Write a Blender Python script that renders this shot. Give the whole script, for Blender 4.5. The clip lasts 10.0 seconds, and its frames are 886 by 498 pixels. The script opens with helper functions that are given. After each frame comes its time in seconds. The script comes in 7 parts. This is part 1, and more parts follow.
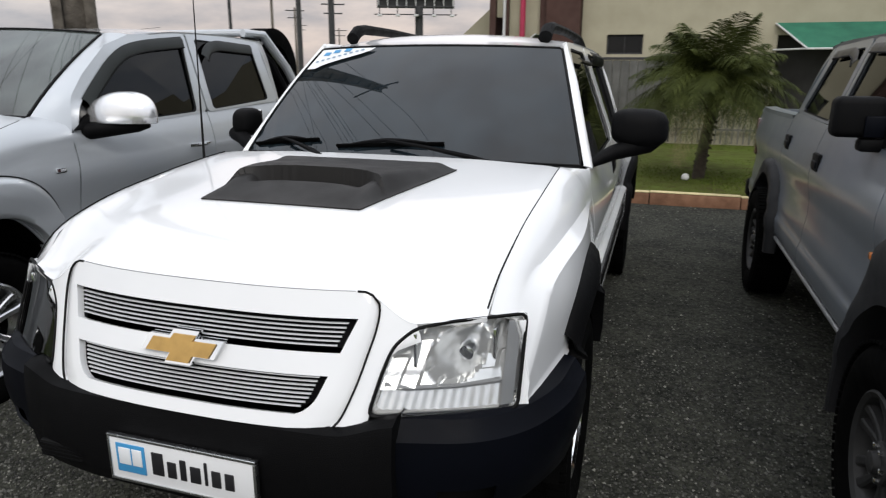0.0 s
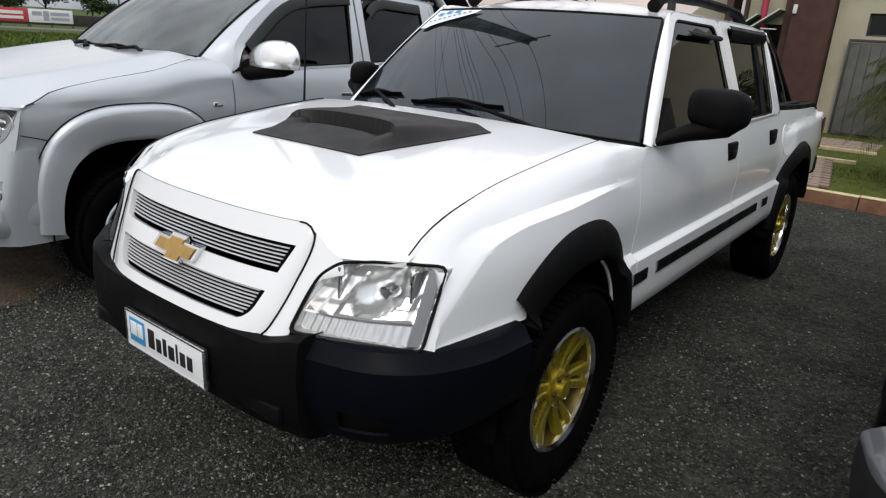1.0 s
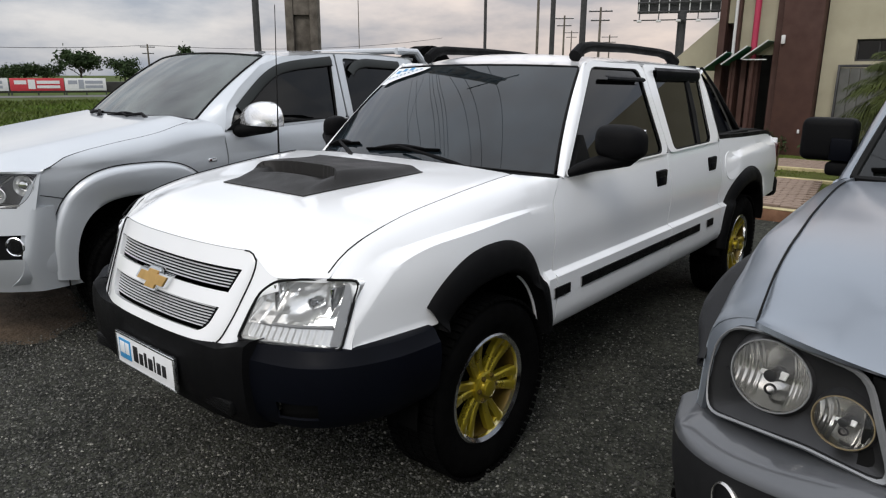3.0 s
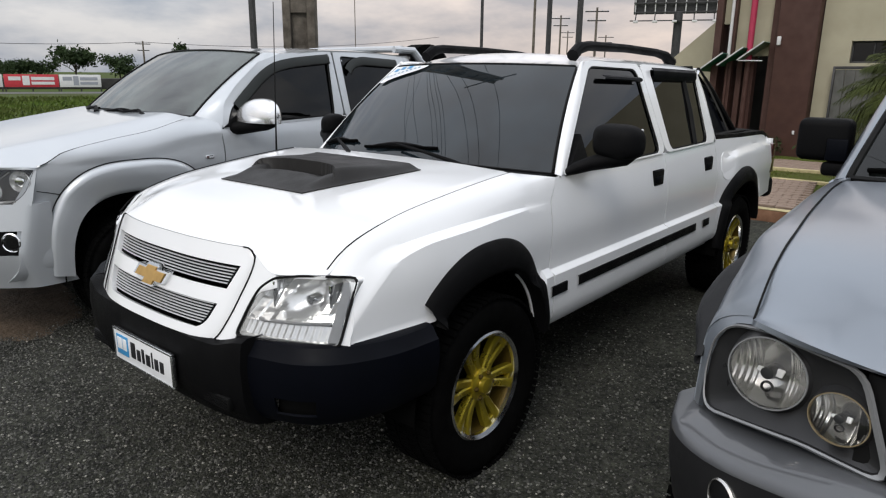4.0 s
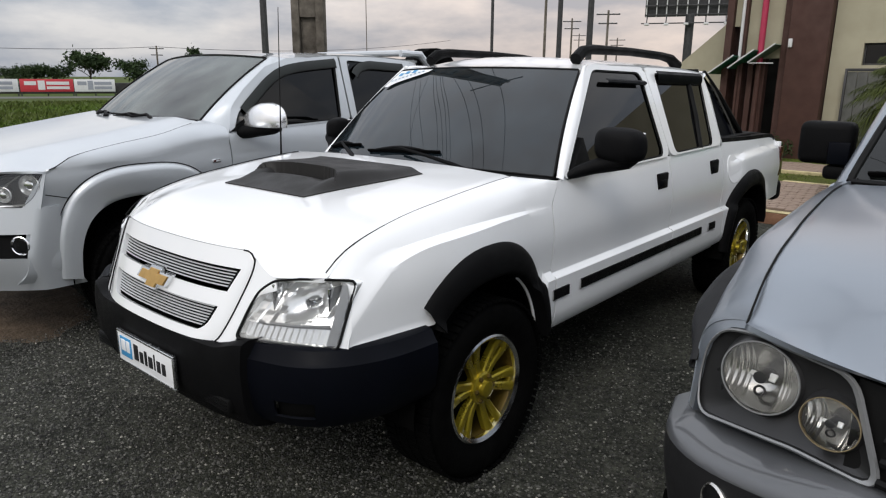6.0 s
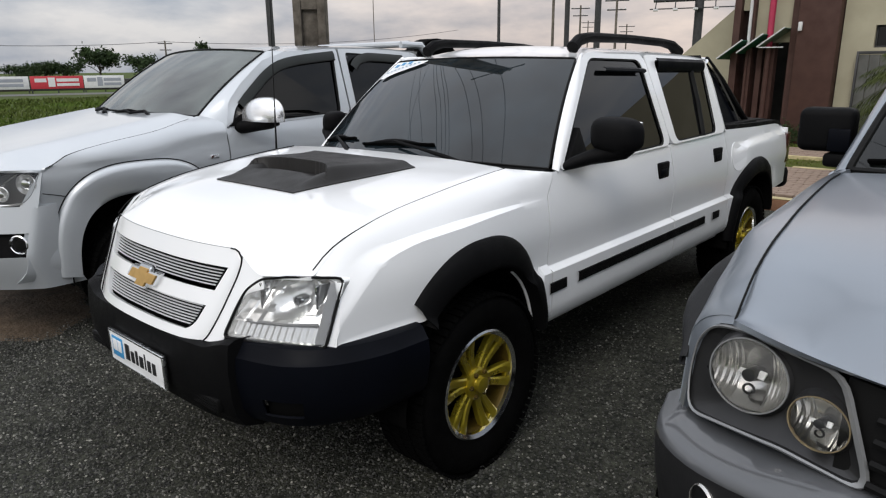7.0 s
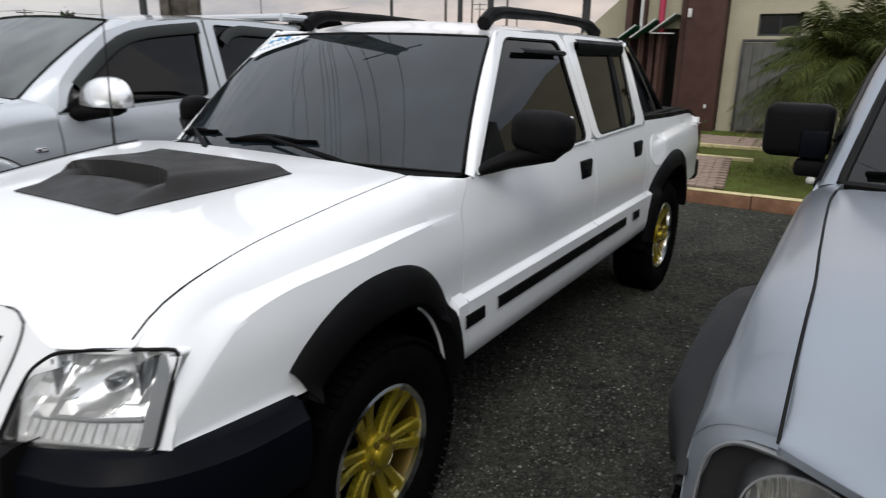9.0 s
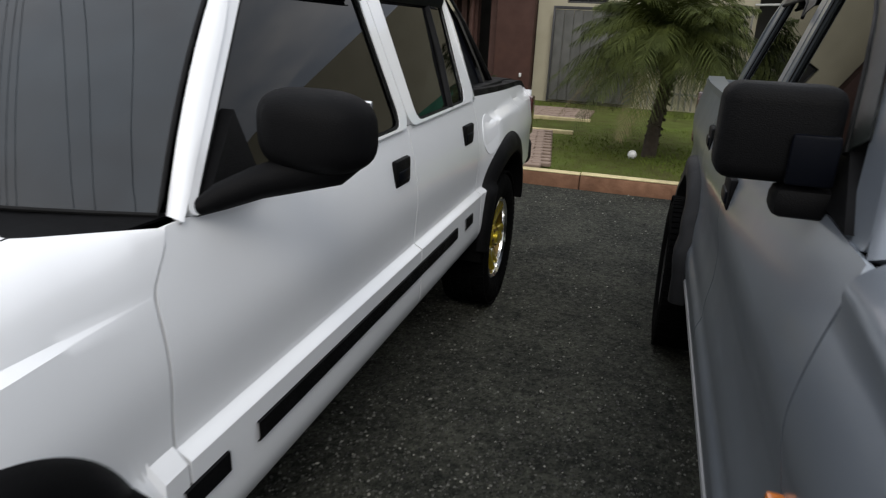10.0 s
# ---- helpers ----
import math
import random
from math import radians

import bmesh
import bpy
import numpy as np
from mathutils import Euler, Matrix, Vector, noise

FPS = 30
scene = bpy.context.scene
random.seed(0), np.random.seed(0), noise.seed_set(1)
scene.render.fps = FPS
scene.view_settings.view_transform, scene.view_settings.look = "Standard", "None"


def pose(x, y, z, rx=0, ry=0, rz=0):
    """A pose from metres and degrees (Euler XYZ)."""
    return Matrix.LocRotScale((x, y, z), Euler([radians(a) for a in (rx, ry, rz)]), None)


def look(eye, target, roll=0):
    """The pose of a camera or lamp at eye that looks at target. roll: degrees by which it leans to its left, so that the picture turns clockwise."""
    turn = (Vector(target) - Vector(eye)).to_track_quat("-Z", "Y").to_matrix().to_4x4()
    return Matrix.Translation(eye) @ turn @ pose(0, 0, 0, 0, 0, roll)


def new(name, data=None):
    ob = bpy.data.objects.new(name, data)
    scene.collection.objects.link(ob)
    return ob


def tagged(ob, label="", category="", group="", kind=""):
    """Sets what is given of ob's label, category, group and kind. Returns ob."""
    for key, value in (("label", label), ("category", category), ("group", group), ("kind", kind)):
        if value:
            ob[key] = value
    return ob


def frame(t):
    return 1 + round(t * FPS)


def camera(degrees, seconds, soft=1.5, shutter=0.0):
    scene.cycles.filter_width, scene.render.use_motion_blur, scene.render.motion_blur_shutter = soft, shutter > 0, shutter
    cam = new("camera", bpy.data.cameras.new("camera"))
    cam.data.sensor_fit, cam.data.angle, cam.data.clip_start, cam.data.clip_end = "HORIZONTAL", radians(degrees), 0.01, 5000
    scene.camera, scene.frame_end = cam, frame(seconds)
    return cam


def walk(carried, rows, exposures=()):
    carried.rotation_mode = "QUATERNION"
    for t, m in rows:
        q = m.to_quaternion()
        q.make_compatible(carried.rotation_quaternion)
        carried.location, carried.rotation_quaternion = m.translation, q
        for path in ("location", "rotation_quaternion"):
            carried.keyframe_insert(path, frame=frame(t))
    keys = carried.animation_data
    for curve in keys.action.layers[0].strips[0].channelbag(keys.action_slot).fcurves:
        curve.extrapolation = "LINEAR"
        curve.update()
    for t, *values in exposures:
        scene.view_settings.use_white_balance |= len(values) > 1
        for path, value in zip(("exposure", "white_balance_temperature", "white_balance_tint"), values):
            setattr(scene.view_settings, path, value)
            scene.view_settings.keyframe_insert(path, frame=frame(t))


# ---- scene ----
cam = camera(67.0, 10.0, soft=1.2, shutter=0.2)
PATH = [
    (0, (1.038, -2.117, 1.515), (0.454, -0.275, 1.001), 0.3),
    (0.5, (1.374, -1.909, 1.513), (0.465, -0.223, 0.936), 2.7),
    (1, (1.725, -1.872, 1.512), (0.574, -0.357, 0.894), 3.5),
    (1.5, (1.97, -2.027, 1.523), (0.744, -0.548, 0.966), 2.1),
    (2, (2.136, -2.083, 1.568), (0.855, -0.634, 1.058), -0.9),
    (2.5, (2.242, -1.998, 1.578), (0.962, -0.538, 1.097), -0.4),
    (2.7, (2.267, -1.97, 1.574), (1.012, -0.493, 1.08), -0.2),
    (4, (2.264, -1.983, 1.567), (1.032, -0.489, 1.065), 0.6),
    (4.5, (2.26, -2.002, 1.563), (1.036, -0.505, 1.05), 0.5),
    (5, (2.264, -2.006, 1.567), (1.039, -0.51, 1.054), 0.3),
    (5.5, (2.278, -1.996, 1.57), (1.033, -0.517, 1.059), -0.2),
    (5.7, (2.287, -1.985, 1.57), (1.033, -0.505, 1.082), 0.5),
    (7, (2.329, -1.885, 1.576), (1.05, -0.438, 1.056), -0.6),
    (7.5, (2.327, -1.869, 1.578), (1.054, -0.417, 1.056), -0.2),
    (8, (2.314, -1.837, 1.58), (1.033, -0.394, 1.056), -0.8),
    (8.5, (2.191, -1.705, 1.564), (0.975, -0.207, 1.038), -0.1),
    (9, (1.946, -1.4, 1.570), (0.921, 0.219, 0.997), 0.7),
    (9.2, (1.868, -1.236, 1.545), (0.988, 0.463, 0.962), 1.6),
    (9.5, (1.752, -0.884, 1.523), (1.025, 0.89, 0.949), 1.9),
    (9.7, (1.678, -0.666, 1.520), (1.02, 1.118, 0.9), 1.6),
    (10, (1.562, -0.346, 1.503), (1.026, 1.467, 0.852), 2.6),
]
walk(cam, [(t, look(eye, target, roll)) for t, eye, target, roll in PATH], [(0, 0.30), (10, 0.30)])

import collections

# ---------------------------------------------------------------- light
world = bpy.data.worlds.new("world")
scene.world = world
world.use_nodes = True


def build_world():
    nt = world.node_tree
    nt.nodes.clear()
    out = nt.nodes.new("ShaderNodeOutputWorld")
    bg = nt.nodes.new("ShaderNodeBackground")
    bg.inputs["Strength"].default_value = 0.11
    sky = nt.nodes.new("ShaderNodeTexSky")
    sky.sky_type = "NISHITA"
    sky.sun_disc = False
    sky.sun_elevation = radians(43)
    sky.sun_rotation = radians(200)
    sky.air_density, sky.dust_density, sky.ozone_density = 1.2, 3.0, 1.0
    tc = nt.nodes.new("ShaderNodeTexCoord")
    sep = nt.nodes.new("ShaderNodeSeparateXYZ")
    nt.links.new(tc.outputs["Generated"], sep.inputs[0])
    # cloud sheet: grey above, warm pink near the horizon in the north
    mp = nt.nodes.new("ShaderNodeMapping")
    mp.inputs["Scale"].default_value = (1.6, 1.6, 5.0)
    nt.links.new(tc.outputs["Generated"], mp.inputs[0])
    n1 = nt.nodes.new("ShaderNodeTexNoise")
    n1.inputs["Scale"].default_value = 2.6
    n1.inputs["Detail"].default_value = 7
    n1.inputs["Roughness"].default_value = 0.55
    nt.links.new(mp.outputs[0], n1.inputs["Vector"])
    ramp = nt.nodes.new("ShaderNodeValToRGB")
    ramp.color_ramp.elements[0].position, ramp.color_ramp.elements[0].color = 0.38, (4.7, 5.1, 5.9, 1)
    ramp.color_ramp.elements[1].position, ramp.color_ramp.elements[1].color = 0.60, (8.8, 8.6, 8.6, 1)
    nt.links.new(n1.outputs["Fac"], ramp.inputs[0])
    # the sheet is closed and even higher up
    even = nt.nodes.new("ShaderNodeMapRange")
    even.inputs["From Min"].default_value, even.inputs["From Max"].default_value = 0.22, 0.60
    even.inputs["To Min"].default_value, even.inputs["To Max"].default_value = 0.0, 0.88
    nt.links.new(sep.outputs["Z"], even.inputs["Value"])
    closed = nt.nodes.new("ShaderNodeMix")
    closed.data_type = "RGBA"
    nt.links.new(even.outputs[0], closed.inputs["Factor"])
    nt.links.new(ramp.outputs[0], closed.inputs["A"])
    closed.inputs["B"].default_value = (6.7, 6.95, 7.4, 1)
    # warm tint towards the low northern sky
    dot = nt.nodes.new("ShaderNodeVectorMath")
    dot.operation = "DOT_PRODUCT"
    dot.inputs[1].default_value = (-0.40, 0.91, 0.05)
    nt.links.new(tc.outputs["Generated"], dot.inputs[0])
    mr = nt.nodes.new("ShaderNodeMapRange")
    mr.inputs["From Min"].default_value, mr.inputs["From Max"].default_value = 0.80, 1.0
    nt.links.new(dot.outputs["Value"], mr.inputs["Value"])
    warm = nt.nodes.new("ShaderNodeMix")
    warm.data_type = "RGBA"
    warm.blend_type = "MULTIPLY"
    nt.links.new(mr.outputs[0], warm.inputs["Factor"])
    nt.links.new(closed.outputs["Result"], warm.inputs["A"])
    warm.inputs["B"].default_value = (1.12, 0.97, 0.88, 1)
    mix = nt.nodes.new("ShaderNodeMix")
    mix.data_type = "RGBA"
    mix.inputs["Factor"].default_value = 0.86
    nt.links.new(sky.outputs[0], mix.inputs["A"])
    nt.links.new(warm.outputs["Result"], mix.inputs["B"])
    # an overcast dome: three times as bright overhead as at the horizon
    up = nt.nodes.new("ShaderNodeMapRange")
    up.inputs["From Min"].default_value, up.inputs["From Max"].default_value = 0.0, 1.0
    up.inputs["To Min"].default_value, up.inputs["To Max"].default_value = 0.62, 1.70
    nt.links.new(sep.outputs["Z"], up.inputs["Value"])
    dome = nt.nodes.new("ShaderNodeVectorMath")
    dome.operation = "SCALE"
    nt.links.new(mix.outputs["Result"], dome.inputs[0])
    nt.links.new(up.outputs[0], dome.inputs["Scale"])
    nt.links.new(dome.outputs["Vector"], bg.inputs["Color"])
    nt.links.new(bg.outputs[0], out.inputs["Surface"])


build_world()
sun = new("sun", bpy.data.lights.new("sun", "SUN"))
sun.data.energy, sun.data.angle, sun.data.color = 0.95, radians(25), (1.0, 0.95, 0.88)
sun.matrix_world = look((2.5, -6.5, 6.5), (0, 0, 0))


# ---------------------------------------------------------------- materials
def mat(name, colour, rough=0.5, metal=0.0, vary=0.12, scale=8.0, bump=0.0, bump_scale=60.0, coat=0.0, spec=0.5, second=None, detail=5.0):
    """Principled surface whose colour and gloss wander at two scales."""
    m = bpy.data.materials.new(name)
    m.use_nodes = True
    nt = m.node_tree
    b = nt.nodes["Principled BSDF"]
    b.inputs["Metallic"].default_value = metal
    b.inputs["Coat Weight"].default_value = coat
    b.inputs["Coat Roughness"].default_value = 0.06
    b.inputs["Specular IOR Level"].default_value = spec
    tc = nt.nodes.new("ShaderNodeTexCoord")
    n1 = nt.nodes.new("ShaderNodeTexNoise")
    n1.inputs["Scale"].default_value = scale
    n1.inputs["Detail"].default_value = detail
    nt.links.new(tc.outputs["Object"], n1.inputs["Vector"])
    n2 = nt.nodes.new("ShaderNodeTexNoise")
    n2.inputs["Scale"].default_value = scale * 0.13
    n2.inputs["Detail"].default_value = 3
    nt.links.new(tc.outputs["Object"], n2.inputs["Vector"])
    add = nt.nodes.new("ShaderNodeMath")
    add.operation = "ADD"
    nt.links.new(n1.outputs["Fac"], add.inputs[0])
    nt.links.new(n2.outputs["Fac"], add.inputs[1])
    mr = nt.nodes.new("ShaderNodeMapRange")
    mr.inputs["From Min"].default_value, mr.inputs["From Max"].default_value = 0.7, 1.3
    nt.links.new(add.outputs[0], mr.inputs["Value"])
    mix = nt.nodes.new("ShaderNodeMix")
    mix.data_type = "RGBA"
    c = Vector(colour)
    d = Vector(second) if second else c * (1 - vary)
    mix.inputs["A"].default_value = (*(c * (1 + vary * 0.5) if not second else c), 1)
    mix.inputs["B"].default_value = (*d, 1)
    nt.links.new(mr.outputs[0], mix.inputs["Factor"])
    nt.links.new(mix.outputs["Result"], b.inputs["Base Color"])
    rr = nt.nodes.new("ShaderNodeMapRange")
    rr.inputs["From Min"].default_value, rr.inputs["From Max"].default_value = 0.3, 0.7
    rr.inputs["To Min"].default_value, rr.inputs["To Max"].default_value = max(rough * 0.8, 0.01), min(rough * 1.2, 1)
    nt.links.new(n1.outputs["Fac"], rr.inputs["Value"])
    nt.links.new(rr.outputs[0], b.inputs["Roughness"])
    if bump:
        n3 = nt.nodes.new("ShaderNodeTexNoise")
        n3.inputs["Scale"].default_value = bump_scale
        n3.inputs["Detail"].default_value = 4
        nt.links.new(tc.outputs["Object"], n3.inputs["Vector"])
        bp = nt.nodes.new("ShaderNodeBump")
        bp.inputs["Strength"].default_value = bump
        bp.inputs["Distance"].default_value = 0.01
        nt.links.new(n3.outputs["Fac"], bp.inputs["Height"])
        nt.links.new(bp.outputs[0], b.inputs["Normal"])
    return m


def tinted_glass(name, through_colour, gloss_rough=0.02, ior=1.5, haze=0.0, haze_colour=(0.3, 0.32, 0.34)):
    """A pane: what passes is tinted, the mirror part follows Fresnel, a diffuse haze adds dust and painted sky sheen.
    """
    m = bpy.data.materials.new(name)
    m.use_nodes = True
    nt = m.node_tree
    nt.nodes.clear()
    out = nt.nodes.new("ShaderNodeOutputMaterial")
    tr = nt.nodes.new("ShaderNodeBsdfTransparent")
    tr.inputs[0].default_value = (*through_colour, 1)
    gl = nt.nodes.new("ShaderNodeBsdfGlossy")
    gl.inputs["Roughness"].default_value = gloss_rough
    df = nt.nodes.new("ShaderNodeBsdfDiffuse")
    df.inputs[0].default_value = (*haze_colour, 1)
    fr = nt.nodes.new("ShaderNodeFresnel")
    fr.inputs[0].default_value = ior
    tc = nt.nodes.new("ShaderNodeTexCoord")
    mp = nt.nodes.new("ShaderNodeMapping")
    mp.inputs["Scale"].default_value = (1.3, 1.0, 1.2)
    nt.links.new(tc.outputs["Object"], mp.inputs[0])
    nz = nt.nodes.new("ShaderNodeTexNoise")
    nz.inputs["Scale"].default_value = 3.0
    nz.inputs["Detail"].default_value = 8
    nt.links.new(mp.outputs[0], nz.inputs["Vector"])
    mr = nt.nodes.new("ShaderNodeMapRange")
    mr.inputs["From Min"].default_value, mr.inputs["From Max"].default_value = 0.3, 0.75
    mr.inputs["To Min"].default_value, mr.inputs["To Max"].default_value = haze * 0.2, haze * 2.1
    nt.links.new(nz.outputs["Fac"], mr.inputs["Value"])
    m1 = nt.nodes.new("ShaderNodeMixShader")
    nt.links.new(mr.outputs[0], m1.inputs[0])
    nt.links.new(tr.outputs[0], m1.inputs[1])
    nt.links.new(df.outputs[0], m1.inputs[2])
    m2 = nt.nodes.new("ShaderNodeMixShader")
    nt.links.new(fr.outputs[0], m2.inputs[0])
    nt.links.new(m1.outputs[0], m2.inputs[1])
    nt.links.new(gl.outputs[0], m2.inputs[2])
    nt.links.new(m2.outputs[0], out.inputs[0])
    return m


def paint(name, colour, rough, metal, flake=0.0):
    """Car paint under clear lacquer, faint dust in large soft patches."""
    m = mat(name, colour, rough, metal, vary=0.05, scale=1.8, coat=1.0)
    if flake:
        nt = m.node_tree
        b = nt.nodes["Principled BSDF"]
        tc = nt.nodes.new("ShaderNodeTexCoord")
        v = nt.nodes.new("ShaderNodeTexVoronoi")
        v.inputs["Scale"].default_value = 900
        nt.links.new(tc.outputs["Object"], v.inputs["Vector"])
        bp = nt.nodes.new("ShaderNodeBump")
        bp.inputs["Strength"].default_value = flake
        bp.inputs["Distance"].default_value = 0.001
        nt.links.new(v.outputs["Distance"], bp.inputs["Height"])
        nt.links.new(bp.outputs[0], b.inputs["Normal"])
    return m


M_WHITE = paint("white_paint", (0.80, 0.81, 0.82), 0.35, 0.0)
M_SILVER = paint("silver_paint", (0.52, 0.545, 0.57), 0.36, 0.50, 0.05)
M_GREY = paint("grey_blue_paint", (0.235, 0.262, 0.298), 0.36, 0.55, 0.05)
M_GREY.node_tree.nodes["Principled BSDF"].inputs["Coat Roughness"].default_value = 0.14
M_GREY.node_tree.nodes["Principled BSDF"].inputs["Coat Weight"].default_value = 0.7
M_GREYLOW = mat("dark_bumper_plastic", (0.011, 0.011, 0.012), 0.6, spec=0.3, vary=0.25, bump=0.1, bump_scale=300)
M_PLASTIC = mat("black_plastic", (0.0042, 0.0042, 0.0046), 0.55, spec=0.07, bump=0.25, bump_scale=420, vary=0.3)
M_PLASTICGLOSS = mat("navy_black_plastic", (0.003, 0.0036, 0.006), 0.42, spec=0.06, bump=0.05, bump_scale=300, vary=0.25)
M_MATTE = mat("matte_black_paint", (0.016, 0.015, 0.0145), 0.5, spec=0.25, vary=0.2, bump=0.08, bump_scale=300)
M_RUBBER = mat("tyre_rubber", (0.003, 0.003, 0.003), 0.95, spec=0.03, vary=0.35, scale=20, bump=0.15, bump_scale=200)
M_SEAL = mat("rubber_seal", (0.004, 0.004, 0.004), 0.6, vary=0.2, spec=0.15)
# near-black stands in for shade under the bodies, in arches, gaps and cabins
M_DARK = mat("shade_black", (0.003, 0.003, 0.003), 0.95, vary=0.4, spec=0.05)
M_CHROME = mat("chrome", (0.86, 0.87, 0.88), 0.06, 1.0, vary=0.03)
M_MIRRORSHELL = mat("bright_chrome_shell", (0.92, 0.92, 0.93), 0.22, 0.80, vary=0.02)
M_ALU = mat("brushed_aluminium", (0.72, 0.73, 0.74), 0.25, 1.0, vary=0.08, scale=40)
M_BILLET = mat("satin_billet_aluminium", (0.66, 0.67, 0.68), 0.38, 0.55, vary=0.04)
M_GOLD = mat("gold_wheel_paint", (0.46, 0.36, 0.030), 0.30, 0.75, vary=0.2, scale=12, coat=0.6)
# darkened copy of the wheel gold: shade of barrel and nut pockets is coloured in
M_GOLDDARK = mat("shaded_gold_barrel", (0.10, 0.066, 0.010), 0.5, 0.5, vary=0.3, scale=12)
M_LIP = mat("polished_rim", (0.90, 0.90, 0.90), 0.16, 1.0, vary=0.04)
M_GOLDBADGE = mat("gold_badge", (0.55, 0.34, 0.11), 0.35, 0.6, vary=0.2, scale=30)
M_ALLOY = mat("alloy_wheel", (0.62, 0.63, 0.65), 0.3, 0.9, vary=0.15, scale=14)
# near-black copy of the alloy: the wheel arch's shade is in its colour
M_ALLOYSHADE = mat("shaded_alloy_wheel", (0.03, 0.03, 0.03), 0.6, 0.2, vary=0.25, scale=14)
M_REFLECT = mat("lamp_reflector", (0.95, 0.95, 0.93), 0.20, 0.70, vary=0.06, scale=26, bump=0.20, bump_scale=22)
M_FLUTE = mat("fluted_lamp_bowl", (0.66, 0.65, 0.62), 0.16, 0.85, vary=0.1)
# near-white for the blocks that imitate a reflection in the lamp bowls
M_GLINT = mat("painted_lamp_glint", (0.90, 0.90, 0.88), 0.3, 0.15, vary=0.05)
M_BRASSY = mat("warm_lamp_ring", (0.42, 0.33, 0.20), 0.3, 0.7, vary=0.15)
M_LAMPGREY = mat("lamp_housing_grey", (0.028, 0.028, 0.029), 0.33, 0.35, vary=0.2)
M_LAMPDARK = mat("lamp_housing_dark", (0.035, 0.035, 0.038), 0.4, 0.2, vary=0.2)
M_LENS = tinted_glass("clear_lens", (0.95, 0.955, 0.96), 0.03, 1.45, 0.004, (0.7, 0.7, 0.7))
# bluish haze colour paints part of the sky's reflection on the windscreen
M_GLASS = tinted_glass("dark_film_glass", (0.02, 0.023, 0.026), 0.02, 1.63, 0.042, (0.18, 0.27, 0.34))
M_GLASSSIDE = tinted_glass("side_film_glass", (0.02, 0.021, 0.022), 0.01, 1.45, 0.006)
# strong pale haze stands in for the bright sky mirrored in the glass
M_GLASSCLEAR = tinted_glass("grey_green_glass", (0.20, 0.25, 0.235), 0.02, 1.90, 0.13, (0.44, 0.52, 0.49))
M_GLASSDARK = tinted_glass("deep_green_glass", (0.07, 0.095, 0.085), 0.02, 1.5, 0.02, (0.30, 0.36, 0.34))
M_AMBER = mat("amber_lens", (0.75, 0.20, 0.02), 0.15, vary=0.1, coat=1.0)
M_RED = mat("red_lens", (0.05, 0.006, 0.005), 0.15, vary=0.1, coat=1.0)
M_PLATE = mat("plate_white", (0.78, 0.79, 0.80), 0.4, vary=0.06)
M_BLUE = mat("label_blue", (0.05, 0.28, 0.55), 0.45, vary=0.1)
M_INK = mat("label_ink", (0.012, 0.012, 0.014), 0.5, vary=0.1)
M_GREYMARK = mat("label_grey_ink", (0.22, 0.32, 0.42), 0.45, vary=0.1)
M_STICKER = mat("sticker_white", (0.78, 0.80, 0.82), 0.4, vary=0.05)
M_SMOKE = mat("smoked_visor", (0.016, 0.019, 0.018), 0.35, vary=0.15, spec=0.3)
M_BEZEL = mat("satin_silver_plastic", (0.27, 0.275, 0.28), 0.42, 0.45, vary=0.1)
M_BUMPGREY = paint("bumper_grey_paint", (0.080, 0.083, 0.090), 0.45, 0.3, 0.05)
M_FLAREGREY = mat("grey_flare_plastic", (0.014, 0.0145, 0.016), 0.6, spec=0.25, vary=0.2, bump=0.15, bump_scale=300)
M_SEAT = mat("seat_cloth", (0.05, 0.05, 0.055), 0.9, vary=0.3, scale=30)


# ---------------------------------------------------------------- mesh helpers
def finish(bm, name, material, parent=None, label="", smooth=35, solid=0.0):
    me = bpy.data.meshes.new(name)
    bm.to_mesh(me)
    bm.free()
    me.materials.append(material)
    if smooth:
        for p in me.polygons:
            p.use_smooth = True
        me.set_sharp_from_angle(angle=radians(smooth))
        if solid:
            # the rims of plates stay crisp
            count = collections.Counter(k for p in me.polygons for k in p.edge_keys)
            for e in me.edges:
                if count[e.key] == 1:
                    e.use_edge_sharp = True
    ob = new(name, me)
    if parent is not None:
        ob.parent = parent
    if label:
        ob["label"] = label
    if solid:
        md = ob.modifiers.new("thickness", "SOLIDIFY")
        md.thickness, md.offset = solid, -1
    return ob


def part(name, bm, material, parent, label="", smooth=35, solid=0.0):
    return finish(bm, name, material, parent, label, smooth, solid)


def thing(name, label, category, group="", at=(0, 0, 0), kind=""):
    ob = new(name)
    ob.location = at
    return tagged(ob, label, category, group, kind)


def sheet(rows, hint=None, skip=None, closed=False):
    """A quad sheet through rows of points; hint: the way that its faces look."""
    bm = bmesh.new()
    vs = [[bm.verts.new(p) for p in r] for r in rows]
    n = len(rows[0])
    for i in range(len(rows) - 1):
        for j in range(n if closed else n - 1):
            if skip and skip(i, j):
                continue
            k = (j + 1) % n
            q = [vs[i][j], vs[i][k], vs[i + 1][k], vs[i + 1][j]]
            if len({v for v in q}) == 4:
                try:
                    bm.faces.new(q)
                except ValueError:
                    pass
    bmesh.ops.remove_doubles(bm, verts=bm.verts, dist=1e-5)
    bmesh.ops.delete(bm, geom=[v for v in bm.verts if not v.link_faces], context="VERTS")
    if hint is not None and bm.faces:
        bm.normal_update()
        s = sum((f.normal * f.calc_area() for f in bm.faces), Vector())
        if s.dot(Vector(hint)) < 0:
            bmesh.ops.reverse_faces(bm, faces=bm.faces)
    return bm


